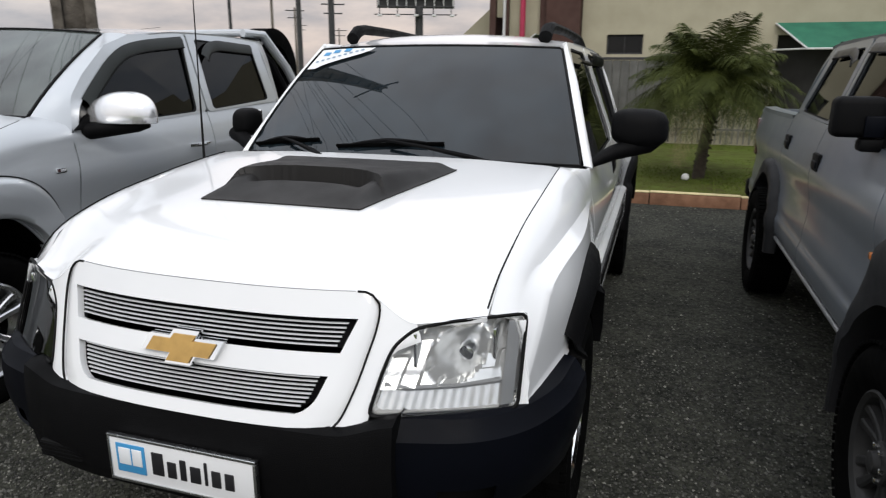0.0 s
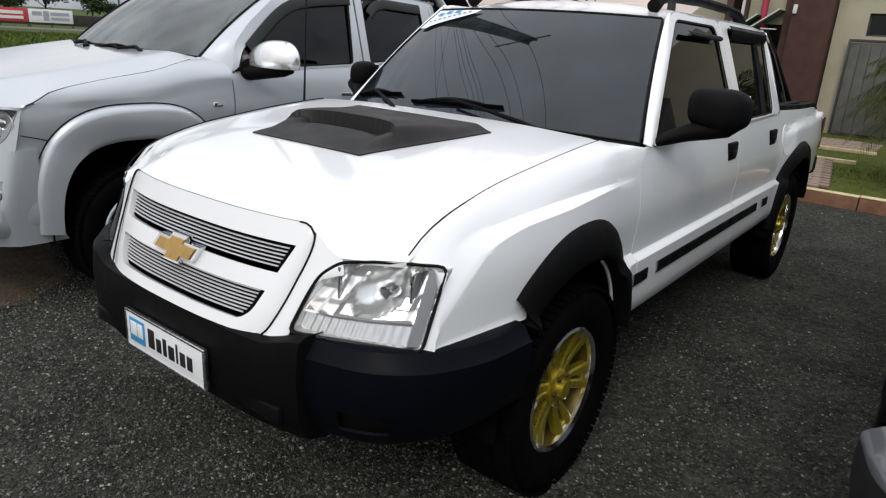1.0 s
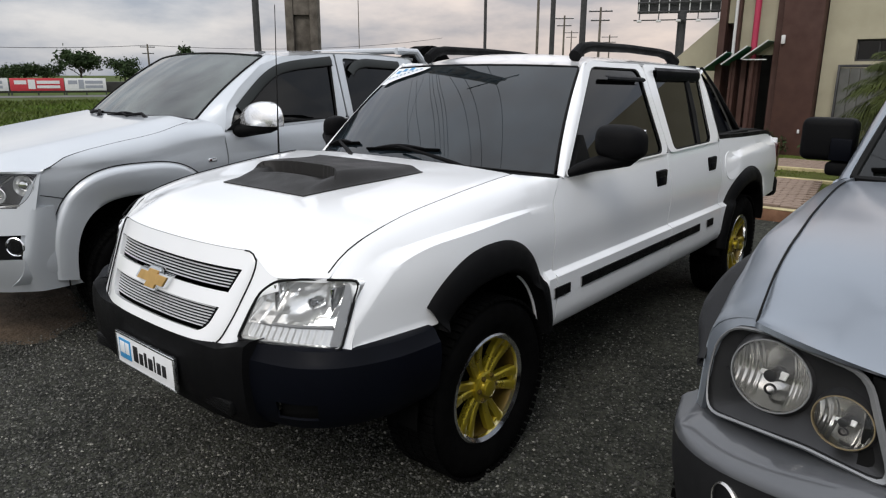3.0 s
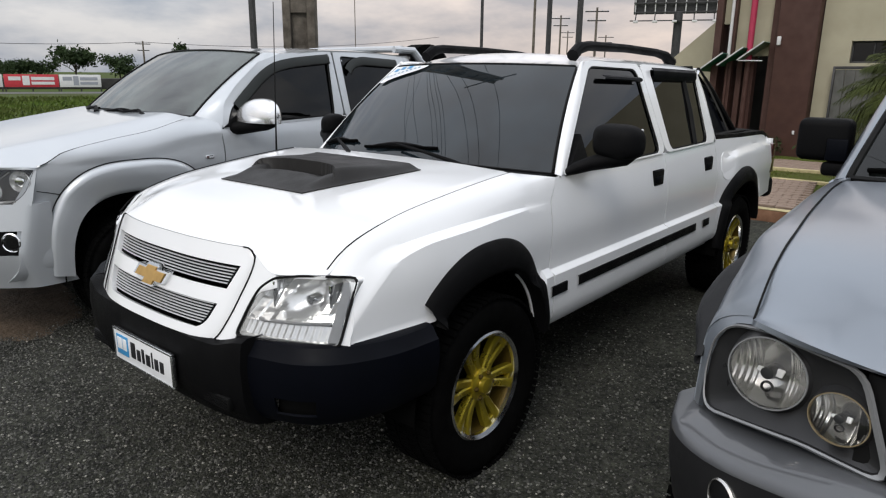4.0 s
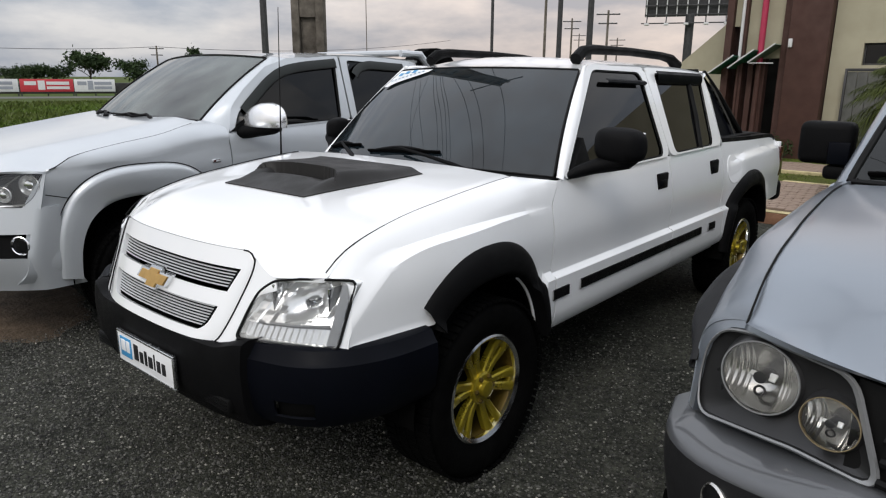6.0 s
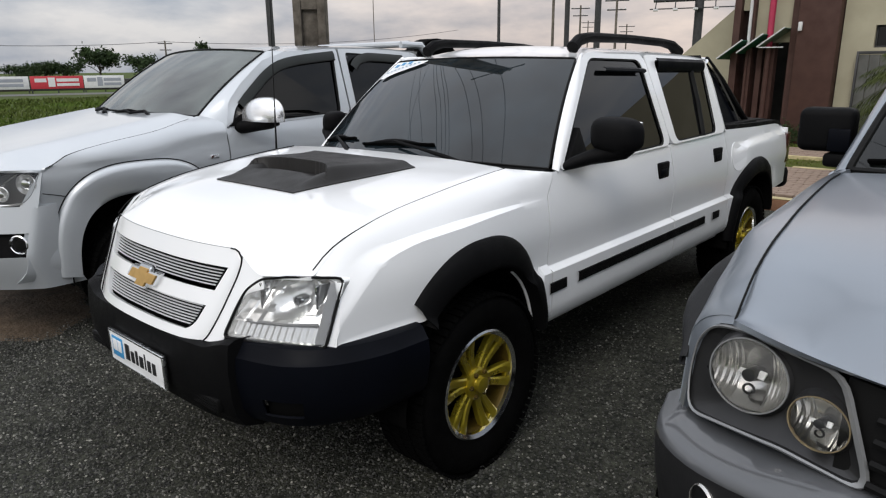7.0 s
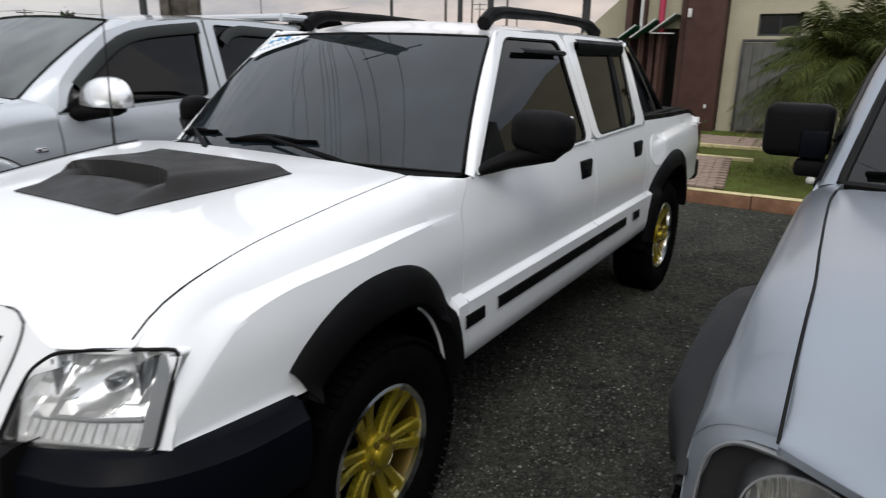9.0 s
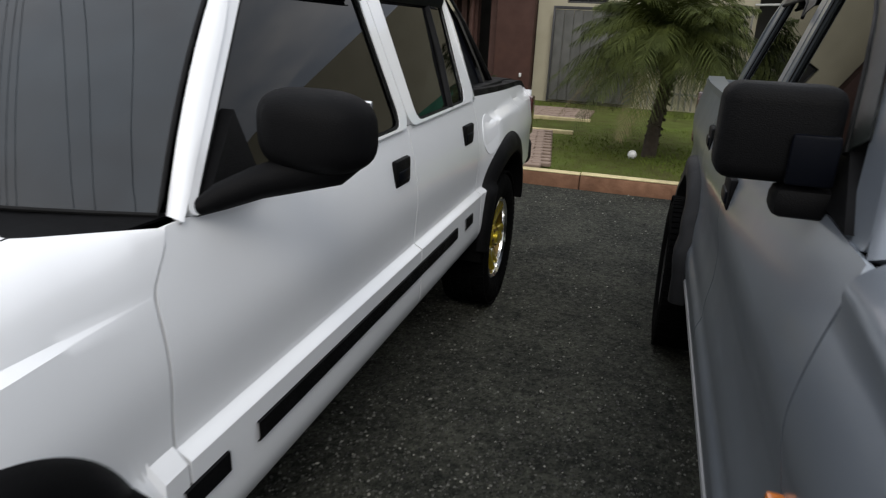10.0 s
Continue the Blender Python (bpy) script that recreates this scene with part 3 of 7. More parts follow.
    for t in np.linspace(0, 1, 22):
        row = []
        for u in np.linspace(-1, 1, 27):
            top = P.shield(u, 1.0)
            y = lerp(top.y, P.roof_y1, t)
            edge = P.roof_edge(y)
            x = u * lerp(abs(top.x) / max(abs(u), 1e-6) if abs(u) > 1e-6 else P.gx(1.2, edge), P.gx(1.2, edge) + 0.004, min(t * 6, 1)) if abs(u) > 1e-6 else 0
            z0 = lerp(top.z, edge + P.roof_crown * (1 - abs(u) ** 2.4), smooth(0, 0.2, t))
            row.append((x, y, z0))
        rows.append(row)
    part("roof", sheet(rows, (0, 0, 1)), body, root, solid=0.02)
    # rear wall of the cab with its window
    zt = P.roof_edge(P.roof_y1)
    rows = [[(u * lerp(P.gx(P.yr, P.belt(P.yr)), P.gx(P.yr, zt), t), lerp(P.yr + 0.03, P.roof_y1, t), lerp(P.belt(P.yr) - 0.05, zt + P.roof_crown * 0.6, t)) for u in np.linspace(-0.95, 0.95, 9)] for t in np.linspace(0, 1, 6)]
    part("rear_window", sheet(rows, (0, 1, 0)), M_GLASSSIDE, root, solid=0.005)
    # near-black boxes inside the body give the gaps and underside their shade
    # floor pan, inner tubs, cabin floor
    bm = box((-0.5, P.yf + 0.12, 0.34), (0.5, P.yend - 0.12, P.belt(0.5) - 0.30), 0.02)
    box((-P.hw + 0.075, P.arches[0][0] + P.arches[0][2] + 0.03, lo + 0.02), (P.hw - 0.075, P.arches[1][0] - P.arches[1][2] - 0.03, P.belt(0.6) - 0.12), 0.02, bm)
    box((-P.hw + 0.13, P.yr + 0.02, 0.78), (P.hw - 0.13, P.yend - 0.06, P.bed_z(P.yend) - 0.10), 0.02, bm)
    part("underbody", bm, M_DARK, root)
    for sx in (-0.36, 0.36):
        for yy in (1.45, 2.35):
            seat = part("seat", box((sx - 0.24, yy - 0.02, P.belt(1) - 0.25), (sx + 0.24, yy + 0.10, P.belt(1) + 0.18), 0.04), M_SEAT, root)
            part("headrest", box((sx - 0.11, yy + 0.02, P.belt(1) + 0.185), (sx + 0.11, yy + 0.09, P.belt(1) + 0.34), 0.03), M_SEAT, seat)
    # dashboard and steering wheel
    bm = box((-0.66, 0.62, P.belt(0.6) - 0.16), (0.66, 0.95, P.belt(0.6) - 0.02), 0.05)
    part("dashboard", bm, M_DARK, root)
    pts = [(0.36 + 0.18 * math.cos(a), 1.08 + 0.05 * math.sin(a), P.belt(1) + 0.17 * math.sin(a)) for a in np.linspace(0, 2 * math.pi, 25)]
    part("steering_wheel", tube(pts, 0.016, 6, caps=False), M_PLASTIC, root)
    # tailgate
    rows = [[(x, P.yend + 0.02 * (1 - (x / P.hw) ** 2), z) for x in np.linspace(-P.side(P.yend, 0.9) + 0.02, P.side(P.yend, 0.9) - 0.02, 9)] for z in np.linspace(P.tail_low + 0.08, P.bed_z(P.yend), 6)]
    part("tailgate", sheet(rows, (0, 1, 0)), body, root, solid=0.04)
    part("rear_bumper", box((-P.hw + 0.03, P.yend + 0.02, P.tail_low - 0.06), (P.hw - 0.03, P.yend + 0.16, P.tail_low + 0.11), 0.04), M_PLASTIC, root)
    for s in (1, -1):
        x = P.side(P.yend - 0.05, 0.95)
        part("tail_lamp", box((min(s * (x - 0.05), s * (x + 0.004)), P.yend - 0.09, P.tail_z[0]), (max(s * (x - 0.05), s * (x + 0.004)), P.yend + 0.012, P.tail_z[1]), 0.010), M_RED, root)
    return root


def along(points, t):
    """The place at share t of a broken line's length."""
    seg = [math.dist(a, b) for a, b in zip(points, points[1:])]
    left = t * sum(seg)
    for a, b, l in zip(points, points[1:], seg):
        if left <= l or b == points[-1]:
            q = min(left / l, 1.0)
            return tuple(lerp(i, j, q) for i, j in zip(a, b))
        left -= l


def wipers(P, root, n=((-0.28, 0.32, 0.62), (-0.93, -0.42, -0.30)), low=0.0):
    """Each wiper: blade from u0 to u1, arm from a pivot below the glass to the blade's middle, bridge between."""
    for u0, u1, up in n:
        mid = (u0 + u1) / 2
        pts = [P.shield(up, -0.05) + Vector((0, -0.035, 0.012)), P.shield(lerp(up, mid, 0.25), -0.01) + Vector((0, -0.034, 0.022)), P.shield(lerp(up, mid, 0.65), 0.045 - low) + Vector((0, -0.032, 0.022)), P.shield(mid, 0.085 - low) + Vector((0, -0.026, 0.018))]
        arm = part("wiper", tube(pts, [0.015, 0.011, 0.008, 0.007], 6), M_PLASTIC, root)
        part("pivot_cap", revolve([(0.0, 0.020), (0.016, 0.018), (0.022, 0.0)], 12, "z", centre=pts[0] - Vector((0, 0, 0.008))), M_PLASTIC, arm)
        blade = [P.shield(lerp(u0, u1, t), 0.055 - low + 0.045 * t) + Vector((0, -0.009, 0.004)) for t in np.linspace(0, 1, 9)]
        part("wiper_blade", tube(blade, 0.0065, 6, squash=1.5), M_RUBBER, arm)
        bridge = [P.shield(lerp(u0, u1, t), 0.055 - low + 0.045 * t + 0.022 * math.sin(math.pi * (t - 0.15) / 0.7)) + Vector((0, -0.020, 0.010)) for t in np.linspace(0.15, 0.85, 7)]
        part("blade_bridge", tube(bridge, [0.004, 0.006, 0.008, 0.009, 0.008, 0.006, 0.004], 6), M_PLASTIC, arm)
    return root


# ---------------------------------------------------------------- the white pickup
def white_pickup():
    P = Spec()
    P.name, P.label = "pickup_truck", "white double-cab pickup with black hood scoop and gold wheels on gravel"
    P.at, P.yaw, P.paint = (-0.01, 0, 0), 0, M_WHITE
    P.hw, P.sill, P.track, P.wz, P.wr, P.rim = 0.865, 0.50, 0.755, 0.37, 0.372, 0.222
    P.wheel_mat, P.spokes, P.lip_mat = M_GOLD, 6, M_LIP
    P.spoke_turn, P.spoke_half, P.spoke_split = radians(22), (0.016, 0.0175), (0.014, 0.031)
    P.arches, P.arch_rz = [(0.02, 0.37, 0.425), (3.122, 0.37, 0.425)], 0.52
    P.yf, P.yd0, P.yb, P.yr, P.yend = -0.62, 0.50, 1.79, 2.65, 4.02
    # upper and lower edge of the fender's bright facet
    zu = curve([-0.70, -0.625, -0.585, -0.51, -0.38, -0.225, -0.04, 0.20, 0.50], [0.915, 0.930, 0.965, 1.005, 1.021, 1.035, 1.046, 1.051, 1.045])
    zl = curve([-0.70, -0.61, -0.575, -0.54, -0.42, -0.27, -0.09, 0.14, 0.50], [0.760, 0.800, 0.905, 0.958, 0.997, 1.018, 1.028, 1.038, 1.041])
    rc = curve([2.65, 2.9, 3.2, 4.1], [1.03, 1.06, 1.075, 1.09])

    def side(y, z):
        w = 0.845
        if y < 0.25:
            w -= 0.085 * ((0.25 - y) / 0.87) ** 2.0
        if y > 3.3:
            w -= 0.045 * ((y - 3.3) / 0.8) ** 2
        if z > 0.86:
            w -= 0.052 * ((z - 0.86) / 0.30) ** 1.8
        w -= 0.012 * smooth(0.95, 0.74, z)
        w += 0.030 * smooth(0.742, 0.722, z) * (1 - smooth(2.70, 3.00, y))
        if z < 0.56:
            w -= 0.05 * ((0.56 - z) / 0.08) ** 2 * 0.6
        w += 0.048 * smooth(0.52, -0.25, y) * min(max((zu(y) - z) / (zu(y) - zl(y)), 0), 1) if y < 0.50 else 0
        w += 0.040 * smooth(2.66, 3.0, y) * smooth(rc(y) + 0.008, rc(y) - 0.032, z) if y > 2.66 else 0
        return w
    P.side = side
    P.creases = (0.748, 0.742, 0.737, 0.732, 0.727, 0.722, 0.715)
    P.bumper_top = lambda y: 0.735 if y < -0.30 else 0.0
    P.xh = curve([-0.75, -0.653, -0.606, -0.524, -0.395, -0.21, 0.061, 0.318, 0.5], [0.688, 0.692, 0.697, 0.704, 0.709, 0.712, 0.715, 0.714, 0.712])
    P.zh = curve([-0.75, -0.664, -0.645, -0.61, -0.54, -0.42, -0.285, -0.12, 0.07, 0.33, 0.5], [0.935, 0.943, 0.968, 1.000, 1.042, 1.080, 1.109, 1.132, 1.155, 1.177, 1.183])
    P.lamp_top = 0.944
    P.shut = lambda z: 0.066 * smooth(1.03, 1.143, z)

    def section(y, A, zb, pull):
        # hood line, shoulder, facet, flank; behind the hood the line runs along the cowl to the pillar's foot
        q = min(max((y - 0.345) / (P.yd0 - 0.006 - 0.345), 0.0), 1.0)
        if q > 0:
            A = Vector((0.717, 0.345, 1.176)).lerp(Vector((0.803, 0.560, 1.144)), q)
        top = min(zu(y), A.z - 0.004)
        S = Vector((P.side(y, top), y, top))
        k = smooth(-0.35, 0.48, y)
        front = Vector((lerp(A.x, S.x, 0.60), 0, lerp(A.z, S.z, 0.26)))
        rear = Vector((P.side(y, 1.135) + 0.004, 0, max(1.143, A.z - 0.020)))
        K = front.lerp(rear, k)
        c1, c2 = A.lerp(K, 0.72), S.lerp(K, 0.72)
        row = []
        for t in np.linspace(0, 1, 14)[:-1]:
            p = A * (1 - t) ** 3 + c1 * 3 * t * (1 - t) ** 2 + c2 * 3 * t * t * (1 - t) + S * t ** 3
            p.y = (y if q == 0 else lerp(A.y, y + P.shut(p.z) * q, smooth(0, 0.55, t))) + (nose(p.x, p.z) - P.yf) * pull
            row.append(p)
        low = max(min(zl(y), top - 0.004), zb + 0.002)
        for z in list(np.linspace(top, low, 5)) + list(np.linspace(low, min(zb, low - 0.002), 18))[1:]:
            x = P.side(y, z)
            row.append(Vector((x, y + P.shut(z) * q + (nose(x, z) - P.yf) * pull, z)))
        return row
    P.section = section
    P.belt = curve([0.4, 1.0, 1.7, 2.7], [1.142, 1.146, 1.152, 1.160])
    P.bed_z = curve([2.6, 3.2, 3.80, 3.95, 4.02], [1.185, 1.165, 1.150, 1.132, 1.095])
    P.gx = lambda y, z: 0.808 - 0.168 * ((z - 1.15) / 0.48) - 0.02 * smooth(1.45, 1.66, z)
    P.frame_front = [(0.606, 1.142), (1.108, 1.648), (1.750, 1.645), (1.786, 1.152)]
    P.win_front = [(0.634, 1.147), (1.142, 1.622), (1.692, 1.614), (1.724, 1.160)]
    P.frame_rear = [(1.794, 1.152), (1.758, 1.645), (2.615, 1.625), (2.646, 1.160)]
    P.win_rear = [(1.872, 1.162), (1.862, 1.615), (2.575, 1.595), (2.505, 1.168)]
    P.visor_bar = {"front_door": (1.24, 1.68), "rear_door": (1.87, 2.55)}
    P.seal_width, P.cowl_reach, P.tail_low, P.corner = 0.0048, 1.0, 0.66, 0.062
    P.seam = (-0.645, 0.345, 0.0024)
    P.handles, P.handle_kind, P.handle_mat = [(1.655, 1.027), (2.475, 1.030)], "flap", M_PLASTIC
    P.rail_mat = M_PLASTIC

    def shield(u, v):
        lowx, topx = 0.775, 0.605
        low = Vector((u * lowx, 0.37 + 0.235 * abs(u) ** 2.2, 1.185 - 0.035 * u * u))
        top = Vector((u * topx, 0.985 + 0.095 * abs(u) ** 2.2, 1.636 - 0.012 * u * u))
        p = low.lerp(top, v)
        b = 4 * max(v, 0) * (1 - v)
        return p + Vector((0, -0.02 * b, 0.014 * b))
    P.shield = shield
    P.shield_mat = M_GLASS
    P.roof_y1, P.roof_crown = 2.66, 0.045
    P.roof_edge = curve([0.9, 1.4, 2.2, 2.7], [1.640, 1.650, 1.645, 1.615])
    P.tail_z = (0.82, 1.06)

    def nose(x, z):
        return -0.81 + 0.215 * (abs(x) / 0.77) ** 2.6 - 0.42 * (0.94 - z)
    P.nose = nose
    P.hood_front_z = lambda x: lerp(1.010, 0.940, smooth(0.412, 0.55, x)) + 0.008 * smooth(0.5, 0.7, x)
    P.hood_front = lambda u: nose(u * 0.692, P.hood_front_z(u * 0.692)) - 0.010
    P.hood_round = 0.20
    P.hood_rear = lambda u: 0.36 - 0.012 * u ** 2
    zmid = curve([-0.80, -0.70, -0.6, -0.37, 0.1, 0.5], [1.045, 1.066, 1.084, 1.116, 1.160, 1.200])

    def hood_z(x, y):
        xh = P.xh(max(y, -0.66))
        u = abs(x) / xh
        e, c = P.zh(max(y, -0.72)), zmid(y)
        # raised middle that runs into the grille, shoulders beside it
        k = smooth(1.0, 0.50, u)
        z = lerp(e, c, k) + 0.006 * (1 - u * u)
        return z - 0.004 * smooth(0.93, 1.0, u)
    P.hood_z = hood_z
    P.flares = [(0.005, 12, 137, M_PLASTIC, 0.036, (0.395, 0.480), (0.455, 0.600), 2.35), (3.122, 14, 176, M_PLASTIC, 0.036, (0.395, 0.480), (0.450, 0.585), 2.35)]
    root = pickup(P)
    def on(x, z, d=0.0):
        return Vector((x, nose(x, z) - d, z))
    # grille surround with two openings
    outer = curve([0.710, 0.715, 0.724, 0.763, 0.855, 0.962, 0.990, 1.013], [0.350, 0.366, 0.390, 0.411, 0.438, 0.457, 0.452, 0.424])

    def inner(z):
        x = lerp(0.330, 0.412, (z - 0.745) / 0.20)
        if z < 0.785:
            x -= 0.045 * (1 - math.sqrt(max(1 - ((0.785 - z) / 0.042) ** 2, 0)))
        return x
    zs = [0.715, 0.722, 0.731, 0.742, 0.745, 0.752, 0.762, 0.774, 0.786, 0.80, 0.815, 0.828, 0.834, 0.85, 0.866, 0.878, 0.884, 0.90, 0.92, 0.94, 0.953, 0.958, 0.972, 0.985, 0.995, 1.005, 1.012]
    fr = [-1.0, -0.985, -0.94, -0.905] + list(np.linspace(-1, 1, 25)) + [0.905, 0.94, 0.985, 1.0]
    rows = []
    for z in zs:
        zi = min(max(z, 0.745), 0.953)
        xi, xo = inner(zi), max(outer(z), inner(zi) + 0.008)
        xs = [-xo, -lerp(xi, xo, 0.85), -lerp(xi, xo, 0.4)] + list(np.linspace(-xi, xi, 25)) + [lerp(xi, xo, 0.4), lerp(xi, xo, 0.85), xo]
        bulge = [0.004, 0.010, 0.012] + [0.012] * 25 + [0.012, 0.010, 0.004]
        rows.append([on(x, z, b) for x, b in zip(xs, bulge)])
    n = 31

    def gap(i, j):
        z = (zs[i] + zs[i + 1]) / 2
        return 3 <= j < n - 4 and (0.745 < z < 0.830 or 0.880 < z < 0.953)
    sur = part("grille_surround", sheet(rows, (0, -1, 0.2), skip=gap), M_WHITE, root, solid=0.018)
    for z0, z1 in ((0.742, 0.834), (0.876, 0.957)):
        rows = [[on(x * inner(z), z, -0.026) for x in np.linspace(-1.02, 1.02, 21)] for z in np.linspace(z0, z1, 5)]
        part("grille_backing", sheet(rows, (0, -1, 0)), M_PLASTIC, sur, solid=0.004)
    for z0, dz, count, shrink in ((0.8905, 0.0098, 6, 0.955), (0.7580, 0.0091, 8, 0.955)):
        for k in range(count):
            z = z0 + k * dz
            half = inner(z) * shrink - (0.0 if count == 6 else 0.004)
            rows = [[on(x, z + h, d) for h, d in ((-0.0015, -0.001), (-0.0015, 0.0030), (-0.0008, 0.004), (0.0008, 0.004), (0.0015, 0.0030), (0.0015, -0.001))] for x in np.linspace(-half, half, 17)]
            part("grille_bar", sheet(rows, (0, -1, 0)), M_BILLET, sur)
    for s in (1, -1):
        line = [on(s * (outer(z) + 0.004), z, 0.0105) for z in np.linspace(0.722, 0.985, 24)] + [on(s * x, z, 0.012) for x, z in ((0.449, 0.996), (0.440, 1.005), (0.424, 1.0115), (0.405, 1.0125))]
        part("surround_seam", tube(line, 0.0030, 6), M_SEAL, sur)
    line = [on(x, 1.0125, 0.0095) for x in np.linspace(-0.40, 0.40, 25)]
    part("surround_seam", tube(line, 0.0012, 5), M_BEZEL, sur)
    # gold badge with a bright rim
    bow = [(-0.105, -0.008), (-0.088, 0.026), (-0.034, 0.026), (-0.026, 0.040), (0.042, 0.040), (0.034, 0.026), (0.105, 0.026), (0.088, -0.010), (0.040, -0.010), (0.032, -0.028), (-0.036, -0.028), (-0.028, -0.008)]
    bd = part("badge", prism([(x * 1.10, z * 1.14) for x, z in bow], lambda u, v, d: on(u - 0.015, 0.857 + v, 0.028 - d), 0.02), M_CHROME, sur, "bright-rimmed gold badge", smooth=0)
    part("badge_face", prism([(x * 0.94, z * 0.90) for x, z in bow], lambda u, v, d: on(u - 0.015, 0.857 + v, 0.032 - d), 0.01), M_GOLDBADGE, bd, "gold badge face", smooth=0)
    for s in (1, -1):
        # panel between grille and lamp, up to the hood's edge
        rows = []
        for q in np.linspace(0, 1, 18):
            row = []
            for t in np.linspace(0, 1, 8):
                z = lerp(0.715, 0.98, q)
                x0 = outer(min(z, 0.985)) + 0.005
                x1 = max(curve([0.715, 0.746, 0.840, 0.892, 0.920, 0.935, 0.96, 0.98], [0.462, 0.466, 0.486, 0.503, 0.532, 0.560, 0.552, 0.546])(z), x0 + 0.02)
                x = lerp(x0, x1, t)
                z = lerp(0.715, P.hood_front_z(x) - 0.001, q)
                p = on(x, z, 0.0098 - 0.004 * smooth(0.8, 1.0, t) * (1 - q ** 6))
                row.append((s * p.x, p.y, p.z))
            rows.append(row)
        part("front_panel", sheet(rows, (s * 0.3, -1, 0)), M_WHITE, root, solid=0.012)
        # headlamp
        out = [(0.466, 0.746), (0.486, 0.840), (0.503, 0.892), (0.545, 0.928), (0.625, 0.940), (0.778, 0.944), (0.778, 0.738)]
        fn = lambda u, v, d: (s * u, nose(u, v) - 0.004 + d, v)
        lamp = part("headlamp", prism(rounded(out, 0.02, 3), lambda u, v, d: (s * u, nose(u, v) + 0.085 + d, v), 0.02), M_REFLECT, root, "clear headlamp with chrome reflector")
        rows = [[(s * p[0], nose(*p) + d, p[1]) for p in rounded(out, 0.02, 3) + rounded(out, 0.02, 3)[:1]] for d in (-0.002, 0.09)]
        part("lamp_wall", sheet(rows), M_REFLECT, lamp, solid=0.003)
        lamp_in = curve([0.73, 0.746, 0.840, 0.892, 0.928, 0.940, 0.95], [0.462, 0.466, 0.486, 0.503, 0.545, 0.600, 0.625])

        def grid_sheet(x0, x1, z0, z1, dep, nx=17, nz=11):
            rows = []
            for a in np.linspace(0, 1, nx):
                row = []
                for b in np.linspace(0, 1, nz):
                    zz = lerp(z0, z1, b)
                    xl = lamp_in(zz) + 0.004 + x0
                    x = lerp(xl, x1, a)
                    row.append((s * x, nose(x, zz) + dep(a, b), zz))
                rows.append(row)
            return sheet(rows, (0, -1, 0))
        jit = random.Random(31)
        step = {(i, k): jit.uniform(-0.012, 0.012) for i in range(40) for k in range(20)}

        def bowl(a, b):
            # stepped facets that lean back towards the top, a round bowl in the middle
            rr = ((a - 0.52) / 0.24) ** 2 + ((b - 0.52) / 0.50) ** 2
            if rr < 1:
                return 0.030 + 0.040 * (1 - rr) + 0.020 * b
            return 0.012 + 0.050 * b + step[int(a * 7), int(b * 4)]
        part("reflector", grid_sheet(0.0, 0.765, 0.797, 0.925, bowl, 43, 25), M_REFLECT, lamp, smooth=22)
        part("turn_signal", grid_sheet(0.0, 0.765, 0.742, 0.792, lambda a, b: 0.018 + 0.0013 * math.sin(a * 90), 90, 4), M_REFLECT, lamp, "ribbed clear turn signal")
        part("lamp_ledge", tube([(s * x, nose(x, z) + 0.012, z) for x, z in ((0.485, 0.803), (0.54, 0.795), (0.64, 0.794), (0.735, 0.798))], [0.010, 0.007, 0.006, 0.008], 6), M_BEZEL, lamp)
        part("lamp_border", sheet([[(s * x, nose(x, z) + d, z) for x, d in ((0.738, 0.03), (0.742, 0.004), (0.768, 0.004))] for z in np.linspace(0.745, 0.932, 6)], (0, -1, 0)), M_BEZEL, lamp, "grey outer border of the lamp", solid=0.003)
        bx = 0.655
        part("bulb_shield", revolve([(0.0, 0.0), (0.006, 0.018), (0.03, 0.022), (0.05, 0.020)], 16, "y", centre=(s * bx, nose(bx, 0.865) + 0.006, 0.865)), M_CHROME, lamp)
        for q in (0.545, 0.715):
            part("lamp_fin", box((s * q - 0.004, nose(q, 0.86) + 0.012, 0.80), (s * q + 0.004, nose(q, 0.86) + 0.07, 0.92), 0.002), M_CHROME, lamp)
        part("lens", sheet([[(s * x, nose(x, z) - 0.006, z) for x in (lerp(lamp_in(z), 0.777, a) for a in np.linspace(0, 1, 15))] for z in np.linspace(0.742, 0.930, 9)], (0, -1, 0)), M_LENS, lamp, solid=0.003)
        o2 = [(lerp(0.625, u, 1.02), lerp(0.84, v, 1.03)) for u, v in out]
        rr = rounded(o2, 0.02, 3)
        part("gasket", tube([(s * u, nose(u, v) - 0.0075, v) for u, v in rr + rr[:1]], 0.0048, 6, caps=False), M_SEAL, lamp)
        # fender skin beside the lamp
        rows = [[(s * x, nose(x, z) + 0.001, z) for x in np.linspace(lerp(0.777, 0.782, (z - 0.736) / 0.2), P.side(P.yf, z) + 0.003, 5)] for z in np.linspace(0.737, 0.930, 9)]
        part("fender_nose", sheet(rows, (s, -1, 0)), M_WHITE, root, solid=0.010)
    # bumper: protruding middle and wrapped corners
    midp = curve([0.0, 0.30, 0.50, 0.56], [-0.920, -0.913, -0.886, -0.864])
    rows = []
    prof = [(0.10, 0.715), (0.03, 0.722), (0.006, 0.712), (0.0, 0.690), (-0.006, 0.62), (0.0, 0.545), (0.012, 0.49), (0.04, 0.445), (0.10, 0.425)]
    for x in list(np.linspace(-0.535, 0.535, 37)):
        drop = 0.030 * smooth(0.40, 0.53, abs(x))
        rows.append([(x, midp(abs(x)) + d, z + drop * (1 if z > 0.6 else 0)) for d, z in prof])
    rows = [[(x, y + 0.10, z) for x, y, z in rows[0]]] + rows + [[(x, y + 0.10, z) for x, y, z in rows[-1]]]
